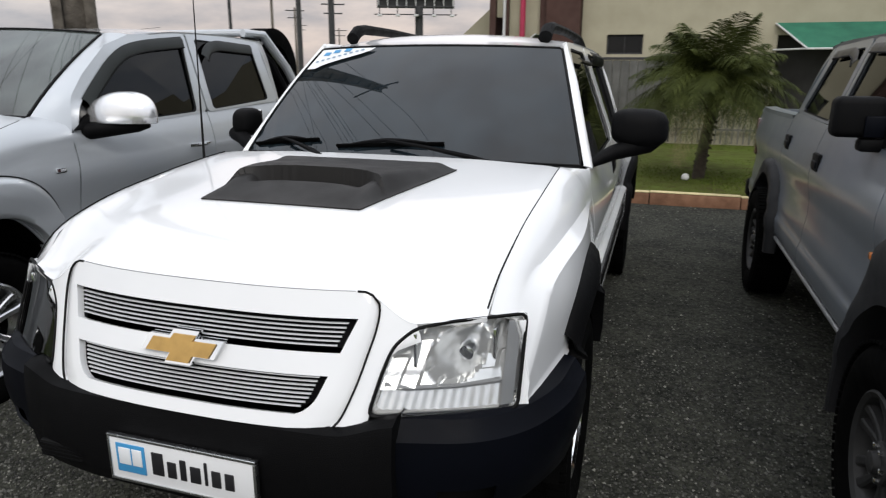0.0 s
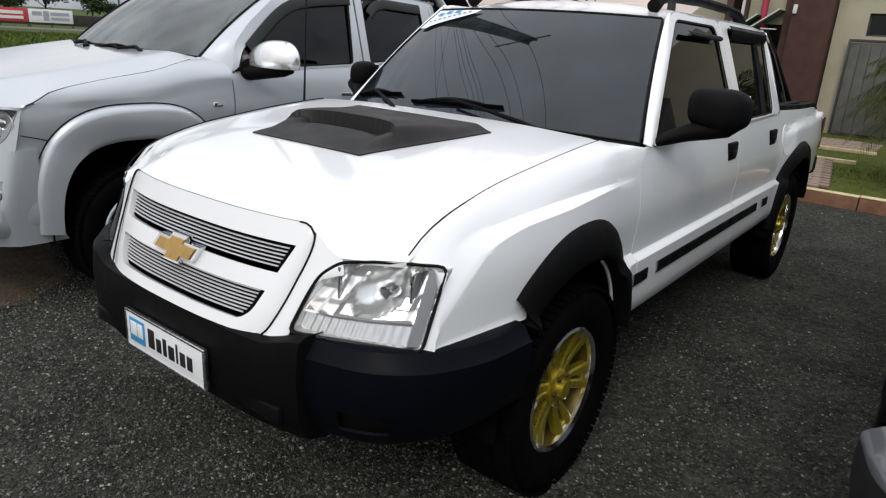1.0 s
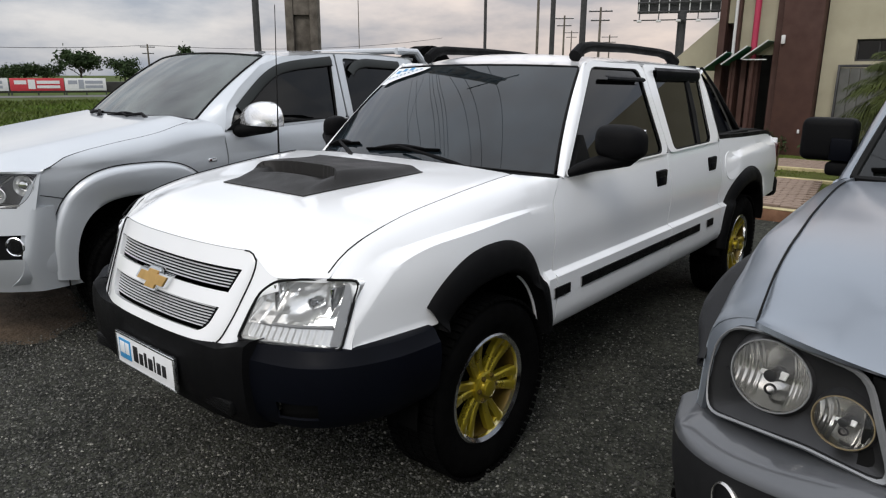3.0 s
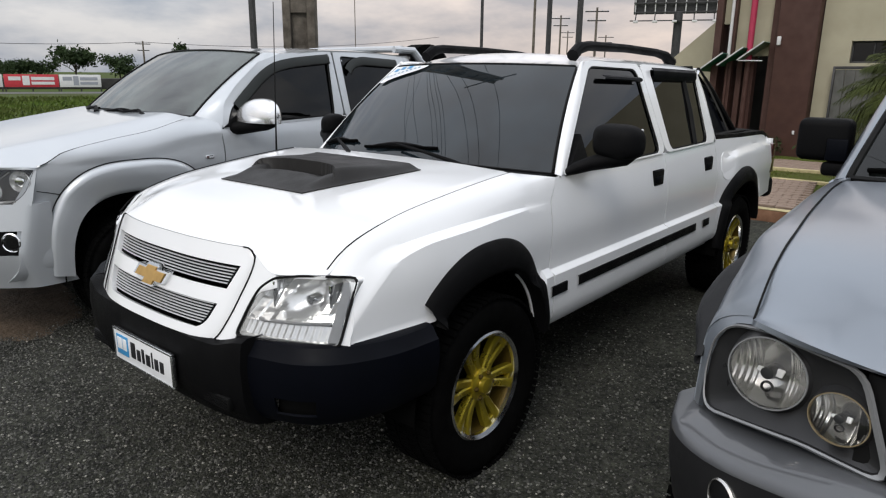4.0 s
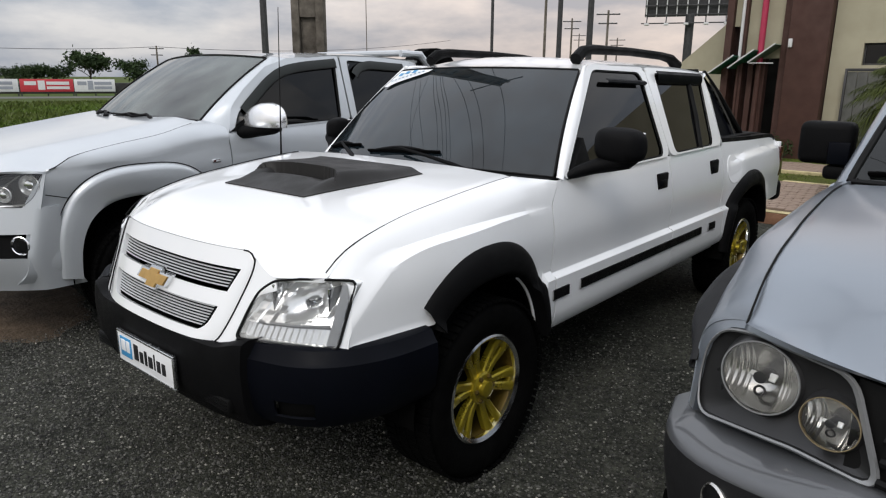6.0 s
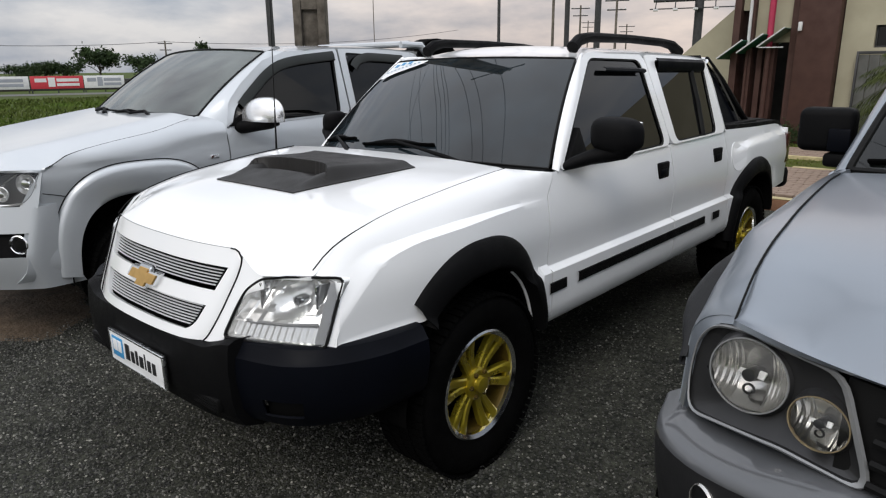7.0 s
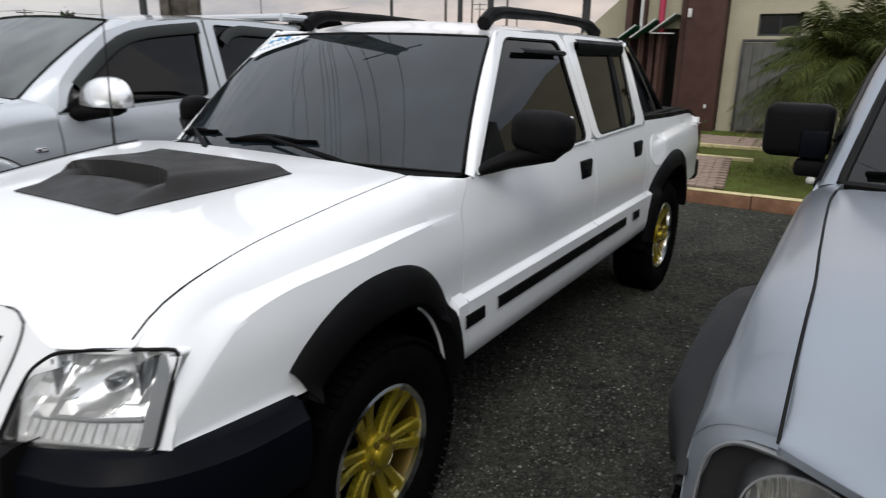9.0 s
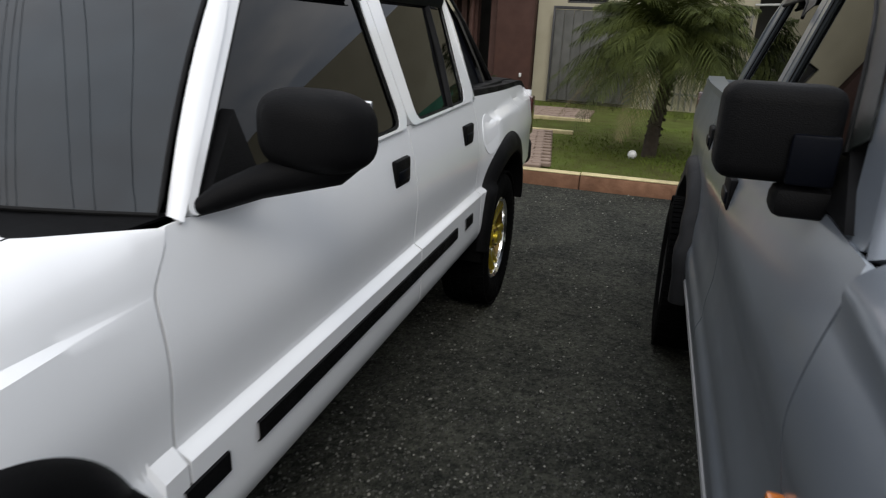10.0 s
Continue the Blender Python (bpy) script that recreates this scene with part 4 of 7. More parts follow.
    bumper = part("front_bumper", sheet(rows, (0, -1, 0)), M_PLASTIC, root, "black textured plastic bumper", solid=0.01)
    for s in (1, -1):
        bx = curve([0, 0.25, 0.5, 0.75, 1.0], [0.525, 0.70, 0.825, 0.893, 0.908])
        by = curve([0, 0.25, 0.5, 0.75, 1.0], [-0.850, -0.795, -0.680, -0.50, -0.345])
        rows = []
        for t in np.linspace(0, 1, 30):
            x, y = bx(t), by(t)
            nx, ny = by(min(t + 0.02, 1)) - by(max(t - 0.02, 0)), -(bx(min(t + 0.02, 1)) - bx(max(t - 0.02, 0)))
            l = math.hypot(nx, ny)
            nx, ny = nx / l, ny / l
            zt = 0.742
            zb = lerp(0.445, 0.475, t)
            row = []
            for d, f in ((-0.10, 1.0), (-0.045, 1.0), (-0.030, 0.985), (-0.008, 0.870), (0.002, 0.835), (0.006, 0.70), (0.006, 0.55), (0.0, 0.40), (-0.010, 0.20), (-0.04, 0.05), (-0.12, 0.0)):
                row.append((s * (x + nx * d), y + ny * d, lerp(zb, zt, f)))
            rows.append(row)
        c = part("bumper_corner", sheet(rows, (s, -1, 0), skip=lambda i, j: j == 7 and 4 <= i < 10), M_PLASTICGLOSS, bumper, "smooth dark bumper corner", solid=0.008)
        part("fog_recess", box((s * 0.705 - 0.11, -0.80, 0.480), (s * 0.705 + 0.11, -0.72, 0.575), 0.012, None, Matrix.Translation((s * 0.705, -0.75, 0)) @ Matrix.Rotation(s * radians(34), 4, "Z") @ Matrix.Translation((-s * 0.705, 0.75 + 0.075, 0))), M_SEAL, c)
        part("vent", box((s * 0.41 - 0.075, -0.902, 0.495), (s * 0.41 + 0.075, -0.87, 0.545), 0.006), M_SEAL, bumper)
        for k in range(4):
            part("vent_slat", box((s * 0.41 - 0.07, -0.905, 0.502 + k * 0.011), (s * 0.41 + 0.07, -0.887, 0.506 + k * 0.011), 0.001), M_PLASTIC, bumper)
    # skid lip below
    part("lower_valance", sheet([[(x, midp(abs(x)) + d, z) for d, z in ((0.12, 0.445), (0.20, 0.38), (0.28, 0.36))] for x in np.linspace(-0.52, 0.52, 15)], (0, -1, 0)), M_DARK, bumper, solid=0.01)
    # dealer plate on the bumper
    plate = part("dealer_plate", box((-0.215, -0.958, 0.506), (0.205, -0.948, 0.626), 0.004), M_PLATE, root, "white dealer plate with blue mark")
    for lo, hi in (((-0.219, -0.961, 0.622), (0.209, -0.946, 0.630)), ((-0.219, -0.961, 0.502), (0.209, -0.946, 0.510)), ((-0.219, -0.961, 0.510), (-0.211, -0.946, 0.622)), ((0.201, -0.961, 0.510), (0.209, -0.946, 0.622))):
        part("plate_rim", box(lo, hi, 0.002), M_ALU, plate)
    part("mark", box((-0.194, -0.9605, 0.530), (-0.108, -0.956, 0.608), 0.001), M_BLUE, plate, "blue square mark")
    part("mark_inner", box((-0.186, -0.9620, 0.552), (-0.150, -0.959, 0.598), 0.001), M_STICKER, plate)
    part("mark_inner", box((-0.145, -0.9620, 0.552), (-0.116, -0.959, 0.598), 0.001), M_STICKER, plate)
    x = -0.088
    for w, h in ((0.034, 0.062), (0.026, 0.044), (0.018, 0.056), (0.030, 0.044), (0.009, 0.062), (0.026, 0.044), (0.026, 0.044)):
        part("lettering_bar", box((x, -0.9605, 0.538), (x + w, -0.956, 0.538 + h), 0.002), M_INK, plate)
        x += w + 0.011
    plate.location = (0.012, 0.018, 0.006)
    # hood scoop
    hz = P.hood_z
    def scoop(u, v):
        # u across -1..1, v from front 0 to rear 1
        y = lerp(-0.372, 0.165, v)
        half = lerp(0.272, 0.375, v)
        x = u * half - 0.032 * (1 - v)
        base = hz(x, y)
        edge = 0.46 - 0.10 * abs(u / 0.74) ** 3
        ramp = 0.034 * smooth(0.0, edge, v) if v < edge else 0.056 * (1 - 0.62 * smooth(edge, 1.0, v))
        z = base + 0.005 + ramp * smooth(1.0, 0.80, abs(u))
        if v < edge and abs(u) < 0.74:
            z -= 0.034 * smooth(0.72, 0.60, abs(u)) * smooth(edge - 0.17, edge - 0.01, v)
        return (x, y, z)
    rows = [[scoop(u, v) for u in np.linspace(-1, 1, 81)] for v in np.linspace(0, 1, 120)]
    part("hood_scoop", sheet(rows, (0, 0, 1)), M_MATTE, root, "matte black hood scoop", solid=0.004, smooth=50)
    # rocker strips
    for s in (1, -1):
        for y0, y1 in ((0.475, 0.612), (0.715, 2.245), (2.375, 2.49)):
            rows = [[(s * (P.side(y, z) + dx), y, z) for dx, z in ((-0.004, 0.676), (0.006, 0.674), (0.007, 0.630), (-0.004, 0.628))] for y in np.linspace(y0, y1, 12)]
            part("side_strip", sheet(rows, (s, 0, 0)), M_PLASTIC, root, "black adhesive side strip")
        rows = [[(s * (0.80 + dx), y, z) for dx, z in ((0.02, 0.52), (0.035, 0.50), (0.025, 0.475), (-0.02, 0.47))] for y in np.linspace(0.52, 2.58, 12)]
        part("sill_flange", sheet(rows, (s, 0, 0)), M_WHITE, root, solid=0.006)
        # body lip behind the front wheel, inside the flare
        part("arch_lip", tube([(s * (P.side(0.4, 0.6) - 0.030), 0.005 + 0.392 * math.cos(a) ** 0.85, 0.37 + 0.474 * math.sin(a) ** 0.85) for a in np.linspace(radians(12), radians(58), 14)], 0.007, 6), M_WHITE, root)
        # roof rails
        z0 = lambda y: P.roof_edge(y) + 0.035
        pts = [(s * 0.50, 1.20, z0(1.2) - 0.01), (s * 0.50, 1.26, z0(1.2) + 0.028), (s * 0.505, 1.36, z0(1.3) + 0.042), (s * 0.51, 1.8, z0(1.8) + 0.045), (s * 0.515, 2.22, z0(2.2) + 0.038), (s * 0.52, 2.36, z0(2.3) + 0.026), (s * 0.525, 2.46, z0(2.4) - 0.012)]
        rail = part("roof_rail", tube(pts, [0.036, 0.034, 0.027, 0.024, 0.025, 0.030, 0.036], 10, squash=0.9), M_PLASTIC, root, "black roof rail")
        # mirror: big round-cornered shell on a swept arm
        mx, mw, mz, mh = (0.972, 0.116, 1.292, 0.078) if s > 0 else (0.895, 0.062, 1.268, 0.068)
        bm = bmesh.new()
        bmesh.ops.create_uvsphere(bm, u_segments=28, v_segments=18, radius=1.0)
        for v in bm.verts:
            c = v.co.copy()
            f = lambda a, p: math.copysign(abs(a) ** p, a)
            v.co = Vector((s * mx + f(c.x, 0.62) * mw - s * 0.006 * c.z, 0.80 + f(c.y, 0.8) * (0.085 if c.y < 0 else 0.045) + 0.02 * abs(c.x) ** 2, mz + f(c.z, 0.66) * mh))
        shell = part("mirror", bm, M_PLASTIC, root, "large rounded black mirror")
        pts = [(s * 0.795, 0.655, 1.150), (s * 0.830, 0.690, 1.172), (s * 0.880, 0.735, 1.194), (s * 0.945, 0.775, 1.212), (s * (mx + 0.4 * mw), 0.795, 1.224), (s * (mx + 0.75 * mw), 0.80, 1.240)]
        part("mirror_arm", tube(pts, [0.016, 0.030, 0.036, 0.042, 0.036, 0.016], 12, squash=0.9), M_PLASTIC, shell)
        part("mirror_glass", box((s * mx - mw * 0.8, 0.848, mz - 0.056), (s * mx + mw * 0.8, 0.858, mz + 0.056), 0.004), M_CHROME, shell)
        # mirror foot in the window's corner
        tri = [(0.655, 1.150), (0.86, 1.152), (0.845, 1.31)]
        part("mirror_foot", prism(tri, lambda u, v, d: (s * (P.gx(u, v) + 0.012 - d), u, v), 0.03), M_PLASTIC, root)
    # fuel door, styling bar behind the cab
    fy, fz = 2.82, 0.985
    part("fuel_door", prism([(fy + 0.10 * math.cos(a), fz + 0.095 * math.sin(a)) for a in np.linspace(0, 2 * math.pi, 25)[:-1]], lambda u, v, d: (P.side(u, v) + 0.003 - d, u, v), 0.01), M_WHITE, root)
    for s in (1, -1):
        bar = part("styling_bar", tube([(s * 0.60, 2.72, 1.60), (s * 0.635, 2.84, 1.50), (s * 0.68, 3.05, 1.30), (s * 0.70, 3.16, 1.19)], 0.026, 10), M_CHROME, root, "chrome and black styling bar")
        part("sail_panel", sheet([[(s * 0.61, 2.70, 1.60), (s * 0.66, 2.73, 1.40), (s * 0.70, 2.78, 1.20)], [(s * 0.61, 2.80, 1.56), (s * 0.665, 3.02, 1.36), (s * 0.70, 3.26, 1.19)]], (s, 0, 0)), M_PLASTICGLOSS, bar, solid=0.01)
        part("bar_tube", tube([(s * 0.60, 2.74, 1.62), (s * 0.64, 2.95, 1.48), (s * 0.70, 3.36, 1.18)], 0.022, 8), M_PLASTIC, bar)
        part("bar_foot", box((s * 0.72 - 0.04, 2.74, 1.165), (s * 0.72 + 0.04, 3.42, 1.195), 0.010), M_PLASTIC, bar)
    part("cross_bar", tube([(x, 2.73, 1.605 + 0.03 * (1 - (x / 0.6) ** 2)) for x in np.linspace(-0.6, 0.6, 9)], 0.026, 10), M_CHROME, root)
    part("bed_cover", sheet([[(x, y, P.bed_z(y) + 0.024 + 0.008 * (1 - (x / 0.7) ** 2)) for x in np.linspace(-0.72, 0.72, 9)] for y in np.linspace(2.72, 4.0, 14)], (0, 0, 1)), M_PLASTIC, root, "black soft bed cover", solid=0.01)
    wipers(P, root)
    # windscreen sticker strip at the upper passenger corner
    rows = [[P.shield(u, v) + Vector((0, -0.010, 0.006)) for u in np.linspace(-0.95, lerp(-0.88, -0.44, smooth(0.72, 0.96, v)), 10)] for v in np.linspace(0.74, 0.955, 8)]
    st = part("corner_sticker", sheet(rows, (0, -1, 0.5)), M_STICKER, root, "white dealer sticker with blue marks", solid=0.001)
    for k in range(9):
        u, v = -0.90 + 0.045 * k, 0.815 + 0.0145 * k
        rows = [[P.shield(u + du, v + dv) + Vector((0, -0.0125, 0.0075)) for du in (-0.014, 0.014)] for dv in (-0.008, 0.008)]
        part("sticker_mark", sheet(rows, (0, -1, 0.5)), M_GREYMARK, st, solid=0.0005)
    for u, v in ((-0.86, 0.90), (-0.78, 0.925), (-0.68, 0.935)):
        rows = [[P.shield(u + du, v + dv) + Vector((0, -0.0125, 0.0075)) for du in (-0.03, 0.0, 0.03)] for dv in (-0.018, 0.018)]
        part("sticker_mark", sheet(rows, (0, -1, 0.5)), M_BLUE, st, solid=0.0005)
    # radio antenna on the passenger fender
    part("antenna", tube([(-0.76, 0.26, 1.12), (-0.765, 0.275, 1.45), (-0.775, 0.30, 1.93)], [0.006, 0.003, 0.002], 6), M_SEAL, root, "thin black antenna")
    return root, P


white_root, WP = white_pickup()


# ---------------------------------------------------------------- ground
def gravel_material():
    m = mat("gravel", (0.048, 0.049, 0.040), 0.95, vary=0.4, scale=24, bump=1.0, bump_scale=95, second=(0.013, 0.014, 0.012), spec=0.15)
    nt = m.node_tree
    b = nt.nodes["Principled BSDF"]
    old = b.inputs["Base Color"].links[0].from_socket
    tc = nt.nodes.new("ShaderNodeTexCoord")
    v = nt.nodes.new("ShaderNodeTexVoronoi")
    v.inputs["Scale"].default_value = 95
    nt.links.new(tc.outputs["Object"], v.inputs["Vector"])
    mx = nt.nodes.new("ShaderNodeMix")
    mx.data_type = "RGBA"
    mx.blend_type = "MULTIPLY"
    mx.inputs["Factor"].default_value = 0.75
    rp = nt.nodes.new("ShaderNodeValToRGB")
    rp.color_ramp.elements[0].color, rp.color_ramp.elements[1].color = (0.15, 0.15, 0.15, 1), (2.2, 2.2, 2.1, 1)
    nt.links.new(v.outputs["Color"], rp.inputs[0])
    nt.links.new(old, mx.inputs["A"])
    nt.links.new(rp.outputs[0], mx.inputs["B"])
    nt.links.new(mx.outputs["Result"], b.inputs["Base Color"])
    return m


M_GRAVEL = gravel_material()
M_GRASS = mat("grass_ground", (0.085, 0.115, 0.022), 0.95, vary=0.4, scale=5, bump=1.0, bump_scale=60, second=(0.065, 0.060, 0.022), spec=0.1)
M_FIELD = mat("field_grass", (0.050, 0.085, 0.012), 0.95, vary=0.4, scale=0.5, bump=0.6, bump_scale=8, second=(0.055, 0.060, 0.020), spec=0.1)
M_KERB = mat("kerb_red_earth", (0.20, 0.10, 0.055), 0.9, vary=0.4, scale=9, bump=0.6, bump_scale=50)
M_KERBTOP = mat("kerb_worn_yellow", (0.52, 0.44, 0.24), 0.85, vary=0.35, scale=10, bump=0.5, bump_scale=50)
M_PAVER = mat("paver_brick", (0.24, 0.175, 0.135), 0.9, vary=0.3, scale=7, bump=0.5, bump_scale=60)
M_CREAM = mat("cream_render", (0.38, 0.35, 0.255), 0.85, vary=0.12, scale=2.5, bump=0.25, bump_scale=90)
M_BROWN = mat("brown_cladding", (0.060, 0.024, 0.017), 0.7, vary=0.2, scale=5, bump=0.2, bump_scale=60)
# dark colour that holds the shade of unlit insides
M_SHADE = mat("shade_dark_interior", (0.03, 0.028, 0.026), 0.8, vary=0.3, scale=2)
M_GATE = mat("grey_gate_boards", (0.085, 0.085, 0.078), 0.75, vary=0.3, scale=5, bump=0.2, bump_scale=70)
M_STEEL = mat("dark_steel", (0.05, 0.05, 0.052), 0.6, 0.3, vary=0.3)
M_WHITEPOST = mat("white_metal", (0.62, 0.62, 0.62), 0.5, vary=0.15)
M_REDPOST = mat("crimson_metal", (0.42, 0.03, 0.08), 0.5, vary=0.15)
M_AWNING = mat("green_awning", (0.012, 0.13, 0.075), 0.6, vary=0.25, scale=4)
M_AWNGLASS = mat("awning_sheet", (0.16, 0.26, 0.20), 0.35, vary=0.25, scale=4)
M_CONCRETE = mat("weathered_concrete", (0.19, 0.165, 0.135), 0.9, vary=0.6, scale=9, bump=0.8, bump_scale=40, second=(0.045, 0.038, 0.030))
M_BARK = mat("palm_bark", (0.045, 0.033, 0.022), 0.95, vary=0.4, scale=18, bump=1.0, bump_scale=45)
M_FROND = mat("palm_leaf", (0.066, 0.080, 0.015), 0.75, vary=0.45, scale=7, second=(0.015, 0.022, 0.005), spec=0.2)
M_DEADLEAF = mat("dry_palm_leaf", (0.20, 0.16, 0.08), 0.85, vary=0.4, scale=5)
M_FOLIAGE = mat("tree_foliage", (0.034, 0.056, 0.018), 0.85, vary=0.5, scale=2.0, second=(0.014, 0.026, 0.010), spec=0.2)
M_BANNERRED = mat("banner_red", (0.50, 0.035, 0.05), 0.6, vary=0.1)
M_BANNERWHITE = mat("banner_white", (0.68, 0.68, 0.68), 0.6, vary=0.1)
M_GREYINK = mat("banner_grey_ink", (0.30, 0.32, 0.36), 0.6, vary=0.1)
M_ROAD = mat("asphalt", (0.10, 0.10, 0.10), 0.9, vary=0.2, scale=3, bump=0.3, bump_scale=60)
M_BULB = mat("lamp_globe_white", (0.80, 0.80, 0.78), 0.3, vary=0.04)

KERB_Y = 6.05
rng = np.random.default_rng(7)


def setting(name, bm, material, label, category, smooth=0):
    return tagged(finish(bm, name, material, smooth=smooth), label, category, kind="structure")


def ground():
    # gravel yard, one sheet with slight swells, and the field that reaches the horizon
    xs = sorted({*np.linspace(-9, 9, 73)})
    ys = sorted({*np.linspace(-9, KERB_Y + 0.05, 61)})
    rows = [[(x, y, 0.012 * noise.noise((x * 0.9, y * 0.9, 0)) * smooth(9, 7, abs(x))) for x in xs] for y in ys]
    setting("ground_gravel", sheet(rows, (0, 0, 1)), M_GRAVEL, "dark grey loose gravel yard", "gravel", 60)
    big = 2600
    rows = [[(x, y, -0.06) for x in (-big, -400, -60, -9, 9, 60, 400, big)] for y in (-big, -400, -60, -9, KERB_Y, 60, 400, big)]
    setting("ground", sheet(rows, (0, 0, 1)), M_FIELD, "green grass field out to the horizon", "grass")
    # kerb with worn yellow top
    for i, (x0, x1) in enumerate([(-9 + k * 1.0, -8 + k * 1.0) for k in range(18)]):
        bm = box((x0 + 0.004, KERB_Y, -0.05), (x1 - 0.004, KERB_Y + 0.13, 0.135 + 0.006 * math.sin(i * 2.1)), 0.012)
        k = setting("kerb", bm, M_KERB, "low red-stained concrete kerb beside the gravel", "kerb", 30)
        bm = box((x0 + 0.004, KERB_Y + 0.004, 0.137 + 0.006 * math.sin(i * 2.1)), (x1 - 0.004, KERB_Y + 0.126, 0.148 + 0.006 * math.sin(i * 2.1)), 0.004)
        part("kerb_top", bm, M_KERBTOP, k, "worn yellow painted top")
    rows = [[(x, y, 0.12 + 0.03 * noise.noise((x * 0.7, y * 0.7, 3))) for x in np.linspace(-9, 9, 61)] for y in np.linspace(KERB_Y + 0.12, 12.6, 25)]
    setting("lawn", sheet(rows, (0, 0, 1)), M_GRASS, "short mown green lawn behind the kerb", "lawn", 60)


def blades():
    n = 26000
    x = rng.uniform(-2.2, 4.2, n)
    y = KERB_Y + 0.14 + rng.uniform(0, 1, n) ** 1.3 * 6.0
    keep = ~((np.abs(x - (0.2 - (y - 6.2) * 0.14)) < 0.42) & (y < 8.6)) & ~((y > 9.9) & (y < 11.3))
    x, y = x[keep], y[keep]
    n = len(x)
    h, a = rng.uniform(0.018, 0.042, n), rng.uniform(0, 6.283, n)
    lx, ly = rng.normal(0, 0.02, n), rng.normal(0, 0.02, n)
    w = 0.005 + 0.0005 * (y - 6)
    z = np.full(n, 0.115)
    v = np.stack([np.stack([x - w * np.cos(a), y - w * np.sin(a), z], 1), np.stack([x + w * np.cos(a), y + w * np.sin(a), z], 1), np.stack([x + lx, y + ly, z + h], 1)], 1).reshape(-1, 3)
    f = np.arange(3 * n).reshape(-1, 3)
    me = bpy.data.meshes.new("grass_blades")
    me.from_pydata(v.tolist(), [], f.tolist())
    me.materials.append(mat("grass_blade", (0.110, 0.155, 0.024), 0.8, vary=0.5, scale=3, second=(0.080, 0.090, 0.020), spec=0.1))
    tagged(new("grass_blades", me), "short green grass blades on the lawn", "grass", kind="stuff")


def field_tufts():
    # rough unmown grass between the yard and the road
    n = 42000
    az, d = np.radians(rng.uniform(-92, -58, n)), 6.5 + 45 * rng.uniform(0, 1, n) ** 1.6
    x, y = 2.25 + d * np.sin(az), -2.0 + d * np.cos(az)
    keep = x < -4.6
    x, y, d = x[keep], y[keep], d[keep]
    n = len(x)
    h, a = rng.uniform(0.05, 0.17, n), rng.uniform(0, 6.283, n)
    w = 0.006 + 0.0012 * d
    lx, ly = rng.normal(0, 0.06, n), rng.normal(0, 0.06, n)
    z = np.full(n, -0.06)
    v = np.stack([np.stack([x - w * np.cos(a), y - w * np.sin(a), z], 1), np.stack([x + w * np.cos(a), y + w * np.sin(a), z], 1), np.stack([x + lx, y + ly, z + h], 1)], 1).reshape(-1, 3)
    me = bpy.data.meshes.new("field_tufts")
    me.from_pydata(v.tolist(), [], np.arange(3 * n).reshape(-1, 3).tolist())
    m = mat("field_blade", (0.072, 0.120, 0.016), 0.85, vary=0.5, scale=0.9, second=(0.060, 0.066, 0.020), spec=0.15)
    me.materials.append(m)
    tagged(new("field_tufts", me), "rough green grass of the unmown field", "grass", kind="stuff")


def stones():
    # loose chips lying on the yard
    n = 400000
    x, y = rng.uniform(-2.9, 2.6, n), rng.uniform(-1.75, KERB_Y - 0.02, n)
    near = rng.uniform(0, 1, n) < np.clip(1.05 - 0.20 * (y + 2.2), 0.10, 1)
    x, y = x[near], y[near]
    n = len(x)
    r = 0.0028 + 0.0062 * rng.uniform(0, 1, n) ** 1.8
    base = np.array([(1, 0, 0), (-1, 0.2, 0), (0.1, 1, 0.1), (-0.1, -1, 0), (0, 0, 0.8), (0, 0, -0.6)], float)
    tri = np.array([(0, 2, 4), (2, 1, 4), (1, 3, 4), (3, 0, 4), (2, 0, 5), (1, 2, 5), (3, 1, 5), (0, 3, 5)])
    a = rng.uniform(0, 6.283, n)
    v = base[None] * rng.uniform(0.6, 1.3, (n, 6, 1)) * r[:, None, None]
    ca, sa = np.cos(a)[:, None], np.sin(a)[:, None]
    vx, vy = v[..., 0] * ca - v[..., 1] * sa, v[..., 0] * sa + v[..., 1] * ca
    swell = np.array([0.012 * noise.noise((float(p) * 0.9, float(q) * 0.9, 0)) for p, q in zip(x, y)])
    co = np.stack([vx + x[:, None], vy + y[:, None], v[..., 2] + swell[:, None] + r[:, None] * 0.35], 2).reshape(-1, 3)
    fc = (tri[None] + 6 * np.arange(n)[:, None, None]).reshape(-1, 3)
    me = bpy.data.meshes.new("gravel_stones")
    me.from_pydata(co.tolist(), [], fc.tolist())
    m = mat("gravel_stone", (0.11, 0.112, 0.10), 0.9, vary=0.3, scale=30)
    nt = m.node_tree
    b = nt.nodes["Principled BSDF"]
    geo = nt.nodes.new("ShaderNodeNewGeometry")
    rp = nt.nodes.new("ShaderNodeValToRGB")
    rp.color_ramp.elements[0].color, rp.color_ramp.elements[1].color = (0.010, 0.010, 0.010, 1), (0.15, 0.15, 0.135, 1)
    for q, g in ((0.30, 0.030), (0.62, 0.062), (0.86, 0.100), (0.965, 0.15)):
        e = rp.color_ramp.elements.new(q)
        e.color = (g, g * 0.99, g * 0.88, 1)
    rp.color_ramp.elements[-1].color = (0.32, 0.31, 0.27, 1)
    nt.links.new(geo.outputs["Random Per Island"], rp.inputs[0])
    nt.links.new(rp.outputs[0], b.inputs["Base Color"])
    me.materials.append(m)
    tagged(new("gravel_stones", me), "loose grey stone chips on the yard", "gravel", kind="stuff")


